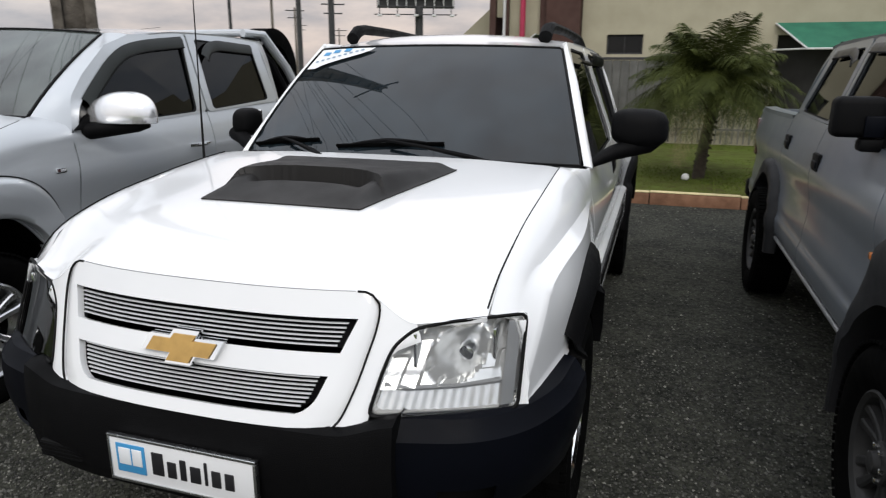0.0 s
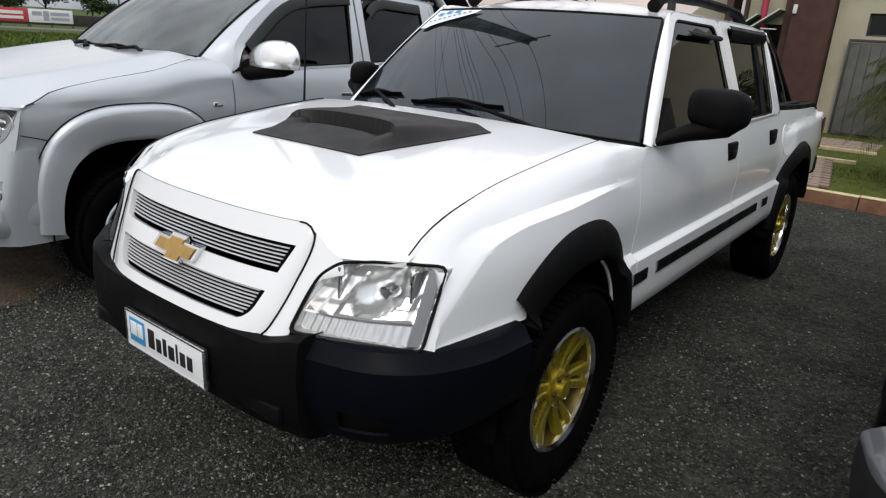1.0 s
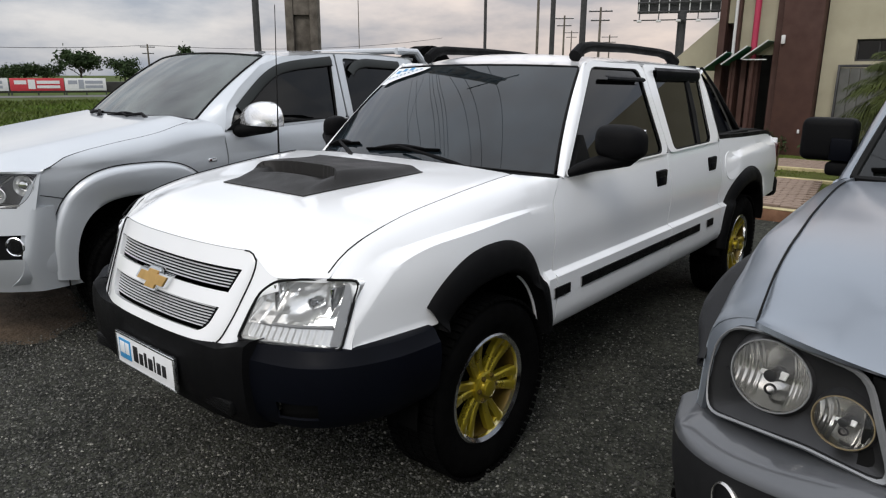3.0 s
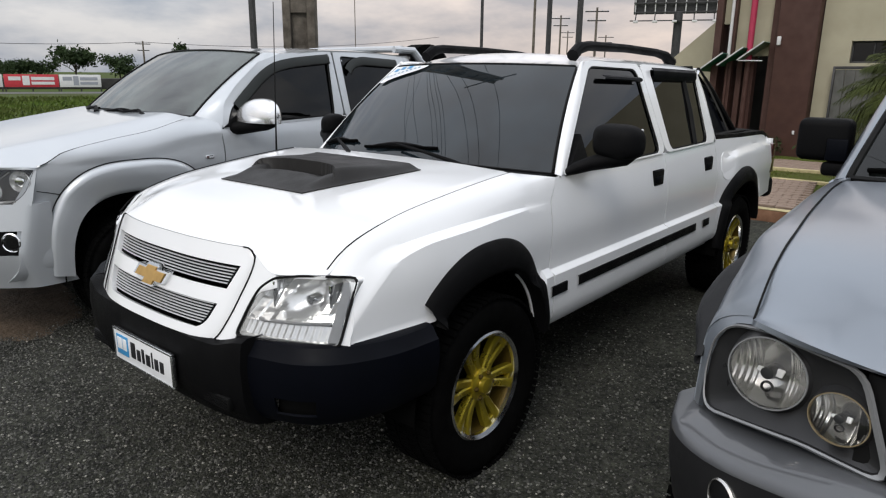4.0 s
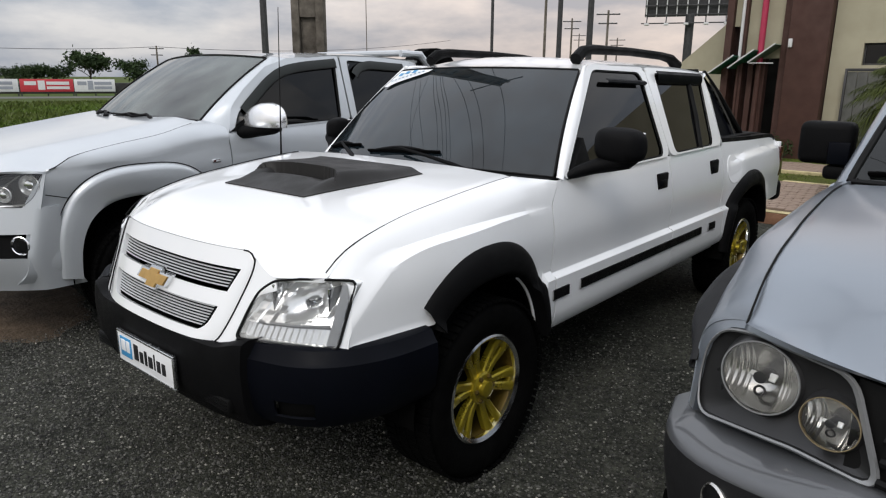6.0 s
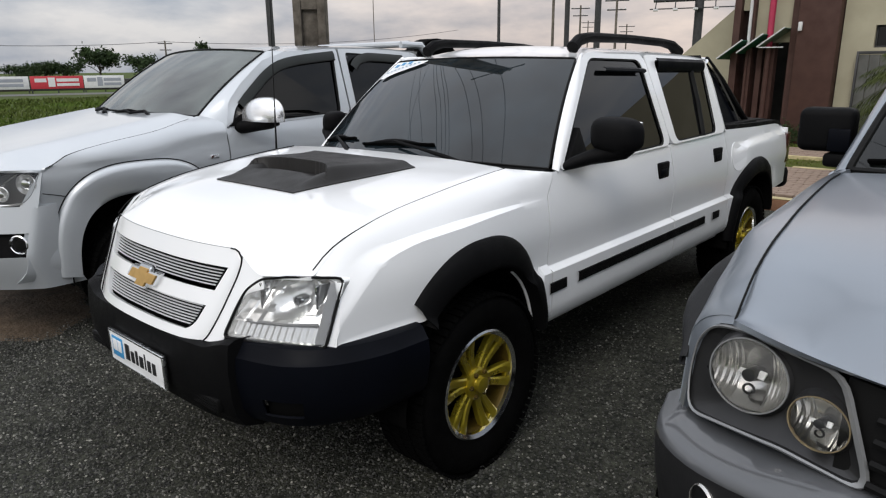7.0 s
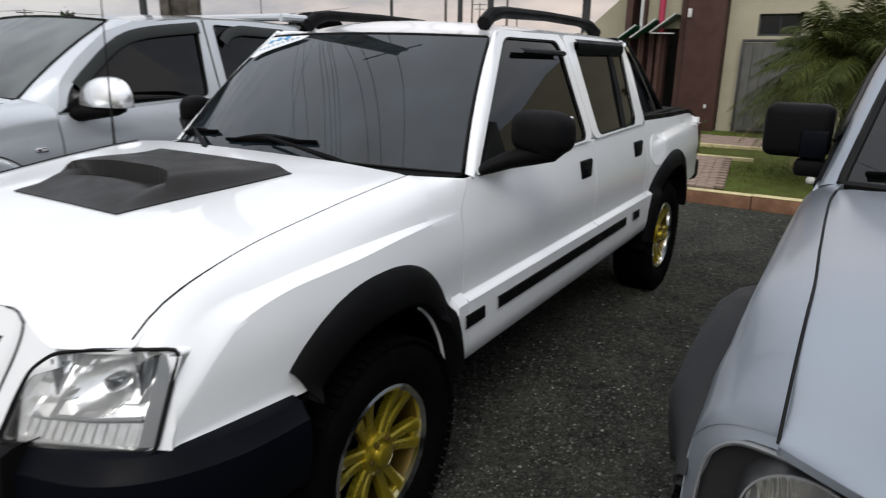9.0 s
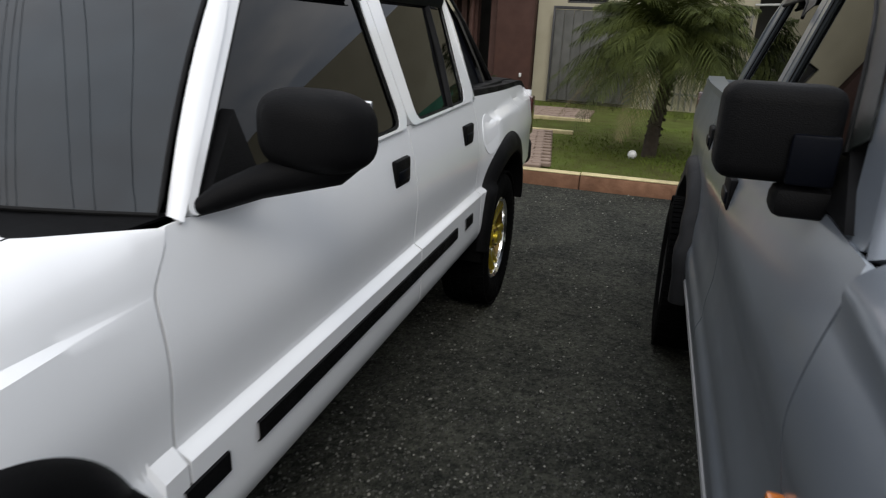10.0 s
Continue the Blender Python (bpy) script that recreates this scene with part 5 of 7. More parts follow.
def earth_patch():
    # bare brown earth with dry grass showing through the gravel
    m = mat("bare_earth", (0.115, 0.078, 0.047), 0.95, vary=0.4, scale=9, bump=1.0, bump_scale=40, second=(0.040, 0.030, 0.020))
    rows = []
    for q in np.linspace(0.02, 1, 9):
        row = []
        for k in range(40):
            a = 2 * math.pi * k / 40
            w = q * (1 + 0.22 * noise.noise((math.cos(a) * 1.7, math.sin(a) * 1.7, 5)) + 0.08 * noise.noise((math.cos(a) * 6, math.sin(a) * 6, 2)))
            x, y = -3.20 + 1.20 * w * math.cos(a), -0.62 + 0.56 * w * math.sin(a)
            row.append((x, y, 0.012 * noise.noise((x * 0.9, y * 0.9, 0)) + 0.018 - 0.022 * q ** 4))
        rows.append(row)
    setting("ground_earth", sheet(rows, (0, 0, 1), closed=True), m, "bare brown earth patch in the gravel", "earth", 60)


def building():
    Y = 12.4
    # cream wall with window openings, brown pier, recessed entrance bays beyond
    def wall(name, x0, x1, z0, z1, y0, y1, material, label):
        return setting(name, box((x0, y0, z0), (x1, y1, z1), 0.0), material, label, "wall")
    wins = [(-0.11, 0.60, 1.86, 2.24), (1.14, 1.68, 1.88, 2.24)]
    xs = sorted({-0.62, 24.0, *(a for w in wins for a in w[:2]), 2.98, 23.5})
    zs = [0.1, 1.86, 1.88, 2.20, 2.24, 4.4]
    bm = bmesh.new()
    for x0, x1 in zip(xs, xs[1:]):
        for z0, z1 in zip(zs, zs[1:]):
            xm, zm = (x0 + x1) / 2, (z0 + z1) / 2
            if any(a < xm < b and c < zm < d for a, b, c, d in wins) or (2.98 < xm < 23.5 and zm < 2.2):
                continue
            box((x0, Y, z0), (x1, Y + 0.22, z1), 0, bm)
    bmesh.ops.remove_doubles(bm, verts=bm.verts, dist=1e-4)
    setting("wall_front", bm, M_CREAM, "cream rendered building wall", "wall")
    for k, (a, b, c, d) in enumerate(wins):
        w = thing("window_%d" % (k + 1), "dark narrow window high in the cream wall", "window", kind="structure")
        part("pane", box((a, Y + 0.12, c), (b, Y + 0.13, d)), M_GLASSSIDE, w)
        for lo, hi in (((a, Y + 0.09, c), (b, Y + 0.15, c + 0.03)), ((a, Y + 0.09, d - 0.03), (b, Y + 0.15, d)), ((a, Y + 0.09, c + 0.03), (a + 0.03, Y + 0.15, d - 0.03)), ((b - 0.03, Y + 0.09, c + 0.03), (b, Y + 0.15, d - 0.03)), (((a + b) / 2 - 0.012, Y + 0.09, c + 0.03), ((a + b) / 2 + 0.012, Y + 0.15, d - 0.03))):
            part("window_frame", box(lo, hi, 0.004), M_STEEL, w)
    # back of the recesses, their shade put into its colour
    wall("wall_inner", -2.5, 24, 0.1, 4.3, Y + 2.2, Y + 2.4, M_SHADE, "inner wall coloured dark for the shade behind the openings")
    # brown pier
    setting("pier", box((-1.32, Y - 0.25, 0.1), (-0.64, Y + 0.35, 6.0), 0.015), M_BROWN, "dark brown clad pier of the building", "pier", 30)
    part_lamp = thing("wall_lamp", "small white bulkhead lamp on the brown pier", "wall lamp")
    part("body", box((-1.30, Y - 0.30, 2.18), (-1.23, Y - 0.252, 2.34), 0.015), M_WHITEPOST, part_lamp)
    tap = thing("junction_box", "small grey box low on the brown pier", "box")
    part("body", box((-0.83, Y - 0.285, 0.55), (-0.79, Y - 0.252, 0.62), 0.006), M_WHITEPOST, tap)
    # bays of the entrance front, receding
    for k, (x, y, material, r) in enumerate([(-1.845, Y - 0.02, M_REDPOST, 0.058), (-2.235, Y - 0.02, M_WHITEPOST, 0.030)]):
        c = thing("column", "%s painted round steel column" % ("crimson" if k == 0 else "white"), "column")
        part("shaft", tube([(x, y, 1.9), (x, y, 6.0)], r, 14), material, c)
        part("foot", tube([(x, y, 0.1), (x, y, 1.9)], r * 0.9, 14), M_BROWN, c)
    for x0, x1 in ((-2.56, -2.43), (-2.215, -2.16), (-1.49, -1.325)):
        setting("wall_pier", box((x0, Y, 0.1), (x1, Y + 0.35, 6.0)), M_BROWN, "brown pier between entrance bays", "pier")
    for x0, x1, z0 in ((-2.155, -1.495, 2.0), (-2.425, -2.22, 2.62)):
        setting("wall_panel", box((x0, Y + 0.12, z0), (x1, Y + 0.30, 6.0)), M_CREAM, "cream panel above an entrance bay", "wall")
    for x0, x1 in ((-1.86, -1.76), (-2.08, -1.98)):
        setting("wall_pier", box((x0, Y + 0.1, 0.1), (x1, Y + 0.3, 1.995)), M_BROWN, "brown post of an entrance bay", "pier")
    setting("wall_return", box((-2.56, Y + 0.36, 0.1), (-2.46, Y + 2.2, 6.0)), M_BROWN, "brown side wall of the entrance", "wall")
    # dark sheet that stands for the shade above the bays
    setting("wall_upper", box((-2.45, Y + 0.9, 2.6), (-1.32, Y + 1.1, 6.0)), M_SHADE, "upper wall coloured dark as shade behind the entrance bays", "wall")
    # awnings over the bays
    for k in range(3):
        x, y, drop = -1.50 - 0.37 * k, Y - 0.35, 0.10 * k
        a = thing("awning", "sloping green sheet awning on a white steel frame", "awning", "awnings over the entrance")
        rows = [[(x, y + dx, 2.25 - drop), (x - 0.22, y + dx, 2.085 - drop), (x - 0.46, y + dx, 1.91 - drop)] for dx in (0.0, 1.0)]
        part("cover", sheet(rows, (0, 0, 1)), M_AWNING if k else M_AWNGLASS, a, solid=0.012)
        for dx in (-0.012, 1.012):
            part("rafter", tube([(x, y + dx, 2.255 - drop), (x - 0.46, y + dx, 1.915 - drop)], 0.014, 6), M_WHITEPOST, a)
        if k == 0:
            part("stay", tube([(x, y, 1.90 - drop), (x - 0.44, y, 1.905 - drop)], 0.010, 6), M_WHITEPOST, a)
    # sloping parapet wall
    bm = prism([(-2.95, 0.1), (-2.95, 2.95), (-3.12, 2.80), (-3.98, 2.06), (-4.7, 1.45), (-4.7, 0.1)], lambda u, v, d: (u, Y + 1.7 + d, v), 0.22)
    setting("wall_parapet", bm, M_CREAM, "cream wall with a sloping top", "wall")
    # boarded gate beside the pier
    g = thing("gate", "grey boarded gate panel in a steel frame", "gate")
    for k in range(9):
        x = -0.28 + k * 0.165
        part("board", box((x, Y - 0.14, 0.18), (x + 0.158, Y - 0.115, 1.74), 0.004), M_GATE, g)
    for lo, hi in (((-0.32, Y - 0.16, 0.15), (-0.285, Y - 0.10, 1.80)), ((1.215, Y - 0.16, 0.15), (1.25, Y - 0.10, 1.80)), ((-0.285, Y - 0.16, 1.75), (1.215, Y - 0.10, 1.80))):
        part("gate_frame", box(lo, hi, 0.005), M_STEEL, g)
    f = thing("fence", "pale vertical bar fence behind the palm", "fence")
    fence_paint = mat("fence_paint", (0.15, 0.145, 0.125), 0.6, vary=0.2)
    for k in range(16):
        x = 1.36 + k * 0.105
        part("bar", box((x, Y - 0.15, 0.15), (x + 0.03, Y - 0.12, 1.86), 0.004), fence_paint, f)
    for z in (0.4, 1.72):
        part("rail", box((1.33, Y - 0.12, z), (2.98, Y - 0.09, z + 0.04), 0.004), fence_paint, f)
    # doorway and open hall with green awning; the leaf is a dark sheet for the hall's shade
    dr = thing("door_1", "wide opening in the cream wall, dark sheet for its unlit inside", "doorway", kind="structure")
    part("jamb", box((2.98, Y - 0.02, 0.1), (3.04, Y + 0.2, 2.2), 0.004), M_CREAM, dr)
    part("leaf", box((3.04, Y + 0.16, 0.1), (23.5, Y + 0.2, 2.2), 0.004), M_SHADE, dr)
    a = thing("awning", "sloping dark green canvas awning over the doorway", "awning")
    part("cover", sheet([[(2.98, Y - 0.005, 2.42), (4.9, Y - 0.005, 2.42)], [(3.42, Y - 0.80, 1.94), (4.9, Y - 0.80, 1.94)]], (0, -1, 1)), M_AWNING, a, solid=0.015)
    part("front_rail", tube([(2.98, Y - 0.02, 1.93), (3.42, Y - 0.80, 1.93), (4.9, Y - 0.80, 1.93)], 0.018, 6), M_WHITEPOST, a)
    part("side_strut", tube([(2.98, Y - 0.02, 2.41), (3.42, Y - 0.80, 1.94)], 0.015, 6), M_WHITEPOST, a)


def path_pavers():
    # brick path across the lawn: each paver laid by itself
    p = thing("garden_path", "reddish brick paver path across the lawn", "path", kind="structure")
    me = bpy.data.meshes.new("paver")
    bm = box((-0.095, -0.045, -0.02), (0.095, 0.045, 0.02), 0.006, seg=1)
    bm.to_mesh(me)
    bm.free()
    me.materials.append(M_PAVER)

    def lay(x, y, a):
        ob = new("paver", me)
        ob.parent = p
        ob.location = (x, y, 0.150 + rng.uniform(-0.004, 0.004))
        ob.rotation_euler = (0, 0, a)
    for r in range(24):
        y = 6.26 + r * 0.098
        for c in range(4):
            lay(0.2 - (y - 6.2) * 0.14 + (c - 1.5) * 0.198 + (0.1 if r % 2 else 0), y, -0.02)
    for r in range(13):
        for c in range(10):
            y = 10.0 + r * 0.098
            lay(-1.3 + c * 0.198 + (0.1 if r % 2 else 0), y, 0.0)
    setting("path_edge", box((-0.25, 8.62, 0.10), (0.62, 8.70, 0.17), 0.01), M_KERBTOP, "pale edging strip of the brick path", "edging")
    setting("path_edge", box((-1.4, 9.90, 0.10), (0.72, 9.98, 0.172), 0.01), M_KERBTOP, "pale edging strip of the brick path", "edging")


def palm():
    t = thing("palm", "small feathery palm with drooping fronds on the lawn", "palm", at=(1.60, 7.60, 0.12))
    pts = [(0.0, 0.0, -0.05), (0.03, 0.0, 0.40), (0.09, 0.02, 0.85), (0.10, 0.03, 1.28)]
    part("trunk", tube(pts, [0.085, 0.072, 0.07, 0.085], 14), M_BARK, t)
    bm = bmesh.new()
    for k in range(54):
        z = 0.15 + k * 0.021
        a = k * 2.4
        x = 0.03 * smooth(0, 0.35, z) + 0.06 * smooth(0.3, 0.75, z)
        m = Matrix.Translation((x, 0.02, z)) @ Matrix.Rotation(a, 4, "Z") @ Matrix.Translation((0.066, 0, 0)) @ Matrix.Rotation(0.6, 4, "Y")
        box((-0.01, -0.022, -0.012), (0.03, 0.022, 0.012), 0.0, bm, m)
    part("leaf_scar", bm, M_BARK, t, smooth=0)
    top = Vector((0.06, 0.03, 1.32))
    r = random.Random(5)
    for k in range(120):
        a = k * 2.39996
        lift = 1.20 - 1.36 * (k / 119) ** 0.85 + r.uniform(-0.2, 0.2)
        length = r.uniform(0.90, 1.30)
        d = Vector((math.cos(a), math.sin(a), 0))
        mid = []
        for j in range(15):
            s = j / 14
            out = length * (math.cos(lift) * s * 0.95 + 0.10 * s)
            up = length * (math.sin(lift) * s - 0.66 * s * s * max(0.30, math.cos(lift) + 0.10))
            mid.append(top + d * max(out, 0.02 * j) + Vector((0, 0, up)))
        verts, faces = [], []
        side = Vector((-d.y, d.x, 0))
        for j in range(14):
            p, q = mid[j], mid[j + 1]
            w = 0.007 * (1 - j / 16)
            b = len(verts)
            verts += [p - side * w, p + side * w, q + side * w, q - side * w]
            faces.append((b, b + 1, b + 2, b + 3))
        for j in range(2, 56):
            s = j / 56
            i = min(int(s * 14), 13)
            p = mid[i].lerp(mid[i + 1], s * 14 - i)
            axis = (mid[i + 1] - mid[i]).normalized()
            ll = 0.36 * math.sin(math.pi * (0.12 + 0.83 * s)) * r.uniform(0.8, 1.15)
            for sg in (-1, 1):
                dd = (side * sg * 0.8 + axis * 0.75 + Vector((0, 0, -0.30 + r.uniform(-0.2, 0.2)))).normalized()
                tip = p + dd * ll + Vector((0, 0, -0.25 * ll))
                mp = p + dd * ll * 0.55
                wv = axis * 0.0062
                b = len(verts)
                verts += [p - wv * 0.5, p + wv * 0.5, mp + wv, mp - wv, tip]
                faces += [(b, b + 1, b + 2, b + 3), (b + 3, b + 2, b + 4)]
        me = bpy.data.meshes.new("frond")
        me.from_pydata([tuple(v) for v in verts], [], faces)
        me.materials.append(M_DEADLEAF if k > 115 else M_FROND)
        ob = new("frond", me)
        ob.parent = t


def pole(x, y, h, r, material, label, arms=(), name="utility_pole", taper=0.7, z0=-0.06):
    p = thing(name, label, "pole", at=(x, y, z0))
    part("shaft", tube([(0, 0, 0), (0, 0, h)], [r, r * taper], 10), material, p)
    for z, w, a in arms:
        arm = part("cross_arm", box((-w, -0.06, z - 0.06), (w, 0.06, z + 0.06), 0.01, None, Matrix.Rotation(a, 4, "Z")), M_STEEL, p)
        for q in (-0.9, -0.45, 0.45, 0.9):
            part("insulator", revolve([(z + 0.06, 0.04), (z + 0.1, 0.07), (z + 0.16, 0.05), (z + 0.22, 0.0)], 8, "z", centre=(q * w * math.cos(a), q * w * math.sin(a), 0)), M_WHITEPOST, arm)
    return p


def at(az, dist):
    """A place at that bearing (degrees from north, west minus) and distance from where the walk lingers."""
    return 2.25 + dist * math.sin(radians(az)), -2.0 + dist * math.cos(radians(az))


def distance_things():
    x, y = at(-54.75, 27)
    pole(x, y, 11, 0.13, M_STEEL, "slim dark steel pole beside the yard", taper=0.9)
    # concrete post with an inspection frame
    x, y = -4.94, 3.82
    c = thing("concrete_post", "weathered concrete utility pole with open slots and cross arm", "pole", at=(x, y, -0.06))
    c.rotation_euler = (0, 0, radians(40))
    for sx in (-1, 1):
        part("leg", box((sx * 0.155 - 0.05, -0.11, 0), (sx * 0.155 + 0.05, 0.11, 11), 0.008), M_CONCRETE, c)
    for k in range(11):
        part("rung", box((-0.103, -0.09, 0.38 + k * 1.0), (0.103, 0.09, 0.75 + k * 1.0), 0.006), M_CONCRETE, c)
    part("web", box((-0.104, -0.03, 0.1), (0.104, 0.03, 10.9), 0.004), M_CONCRETE, c)
    spin = Matrix.Rotation(radians(-34), 4, "Z")
    arm = part("cross_arm", box((-1.1, -0.20, 9.9), (1.1, -0.135, 10.0), 0.01, None, spin), M_STEEL, c)
    for q in (-1.0, -0.6, 0.6, 1.0):
        part("insulator", revolve([(10.0, 0.03), (10.04, 0.05), (10.12, 0.04), (10.18, 0.0)], 8, "z", centre=spin @ Vector((q, -0.17, 0))), M_WHITEPOST, arm)
    # lines that pass over the yard from south-east to north-west
    for x0, y0, x1, y1 in ((-8.94, 2.02, -11.18, 5.19), (-8.70, 1.96, -10.10, 4.75), (-7.88, 1.67, -9.93, 4.36), (-6.65, 1.51, -8.69, 4.20), (-6.27, 1.41, -8.32, 4.03), (-5.90, 1.30, -7.88, 3.85), (-5.62, 1.23, -7.62, 3.75), (-3.97, 0.74, -6.13, 3.08), (-3.17, 0.58, -5.34, 2.90), (-1.81, 0.45, -3.82, 2.62)):
        w = thing("overhead_wire", "overhead electric wire above the parked pickups", "wire")
        a0, b0 = Vector((x0, y0, 10.0)), Vector((x1, y1, 10.0))
        d = b0 - a0
        part("span", tube([a0 + d * t + Vector((0, 0, 0.004 * (t - 1) ** 2)) for t in np.linspace(-9, 6, 12)], 0.010, 5), M_STEEL, w)
    for az, d, h, r, m, lab in ((-36.5, 30, 13, 0.07, M_STEEL, "thin dark grey flag pole"), (-32.3, 62, 16, 0.13, M_CONCRETE, "tall grey street lamp pole"), (-31.1, 34, 13, 0.13, M_STEEL, "dark round steel pole"), (-28.7, 32, 13, 0.15, M_STEEL, "dark round steel pole"), (-46.8, 90, 12, 0.06, M_CONCRETE, "thin grey distant mast")):
        x, y = at(az, d)
        pole(x, y, h, r, m, lab, taper=0.8)
    for az, d, h, w in ((-27.4, 75, 8.6, 1.2), (-62.9, 110, 6.0, 1.0), (-30.2, 95, 9.5, 1.2), (-29.6, 150, 11, 1.4), (-26.6, 130, 9, 1.4)):
        x, y = at(az, d)
        pole(x, y, h, 0.16, M_CONCRETE, "distant utility pole with cross arms", arms=((h - 0.4, w, radians(-az)), (h - 1.3, w * 0.8, radians(-az))))
    # billboard seen from behind
    bx, by = at(-21.4, 42)
    b = thing("billboard", "large billboard on one steel post, back lattice towards the yard", "billboard", at=(bx, by, -0.06))
    b.rotation_euler = (0, 0, radians(21.4))
    part("post", tube([(0.12, 0, 0), (0.12, 0, 5.2)], 0.24, 12), M_STEEL, b)
    part("panel", box((-2.35, 0.25, 5.15), (2.2, 0.35, 9.0), 0.02), M_STEEL, b)
    for k in range(9):
        part("lattice_bar", box((-2.3 + k * 0.55, 0.12, 5.15), (-2.24 + k * 0.55, 0.24, 9.0), 0.005), M_WHITEPOST, b)
    for z in (5.2, 5.7, 6.6, 7.5):
        part("lattice_rail", box((-2.35, 0.05, z), (2.2, 0.12, z + 0.07), 0.005), M_STEEL, b)
    part("walkway", box((-2.5, -0.5, 4.72), (2.3, -0.3, 4.77), 0.005), M_STEEL, b)
    for k in range(5):
        part("strut", tube([(-2.2 + k * 1.05, -0.4, 4.75), (-2.2 + k * 1.05, 0.2, 5.2)], 0.03, 6), M_STEEL, b)
        part("flood_lamp", box((-2.3 + k * 1.05, -0.75, 4.62), (-2.05 + k * 1.05, -0.5, 4.74), 0.02), M_WHITEPOST, b)
    # roadside banners
    for az0, az1, d, z0, z1, m, lab in ((-76.5, -72.2, 66, 0.30, 1.32, M_BANNERWHITE, "white roadside banner board on posts"), (-72.1, -68.75, 66, 0.30, 1.32, M_BANNERRED, "red roadside banner board on posts"), (-68.7, -66.0, 66, 0.30, 1.32, M_BANNERWHITE, "white roadside banner board on posts")):
        (x0, y0), (x1, y1) = at(az0, d), at(az1, d)
        s = thing("banner_board", lab, "banner", "roadside banners", at=(x0, y0, 0))
        L = math.hypot(x1 - x0, y1 - y0)
        s.rotation_euler = (0, 0, math.atan2(y1 - y0, x1 - x0))
        part("board", box((0, -0.03, z0), (L, 0.03, z1), 0.01), m, s)
        for k in range(3):
            part("post", box((k * (L - 0.1) / 2, 0.04, -0.1), (k * (L - 0.1) / 2 + 0.1, 0.14, z1), 0.005), M_STEEL, s)
        ink = M_BANNERWHITE if m is M_BANNERRED else M_GREYINK
        for a, bb, c, dd in ((0.08, 0.30, 0.52, 0.82), (0.33, 0.46, 0.15, 0.88), (0.49, 0.92, 0.55, 0.80), (0.49, 0.92, 0.20, 0.42)):
            part("lettering_bar", box((a * L, -0.045, lerp(z0, z1, c)), (bb * L, -0.034, lerp(z0, z1, dd))), ink, s)
    # low shed behind the banners
    x0, y0 = at(-71, 75)
    sh = thing("shed", "low dark open shed beyond the field", "shed", at=(x0, y0, -0.06))
    sh.rotation_euler = (0, 0, radians(70))
    part("wall", box((-11, 0, 0), (9, 4, 1.0), 0.02), M_SHADE, sh)
    (xa, ya), (xb, yb) = at(-80, 60), at(-60, 60)
    rows = [[Vector((xa, ya, -0.045)).lerp(Vector((xb, yb, -0.045)), t) + Vector((-q * 0.93, q * 0.36, 0)) for t in np.linspace(-1, 2.5, 12)] for q in (0, 5)]
    setting("road", sheet(rows, (0, 0, 1)), M_ROAD, "asphalt road beyond the grass field", "road")
    # overhead wires
    a, b2 = Vector((*at(-90, 95), 6.3)), Vector((*at(-62.9, 110), 5.8))
    w = thing("overhead_wire", "overhead electric wire between distant poles", "wire")
    part("span", tube([a.lerp(b2, t) - Vector((0, 0, 1.2 * 4 * t * (1 - t))) for t in np.linspace(0, 1, 13)], 0.035, 5), M_STEEL, w)
    c2 = Vector((*at(-40, 140), 9))
    w = thing("overhead_wire", "overhead electric wire between distant poles", "wire")
    part("span", tube([b2.lerp(c2, t) - Vector((0, 0, 1.2 * 4 * t * (1 - t))) for t in np.linspace(0, 1, 13)], 0.035, 5), M_STEEL, w)
    p1, p2 = Vector((*at(-36, 26), 12.2)), Vector((*at(-31.1, 34), 6.6))
    for k in range(4):
        w = thing("overhead_wire", "slack electric wire to a dark pole", "wire")
        part("span", tube([p1.lerp(p2, t) + Vector((0, 0, 0.25 * k - 0.8 * t * (1 - t))) for t in np.linspace(0, 1, 11)], 0.018, 5), M_STEEL, w)


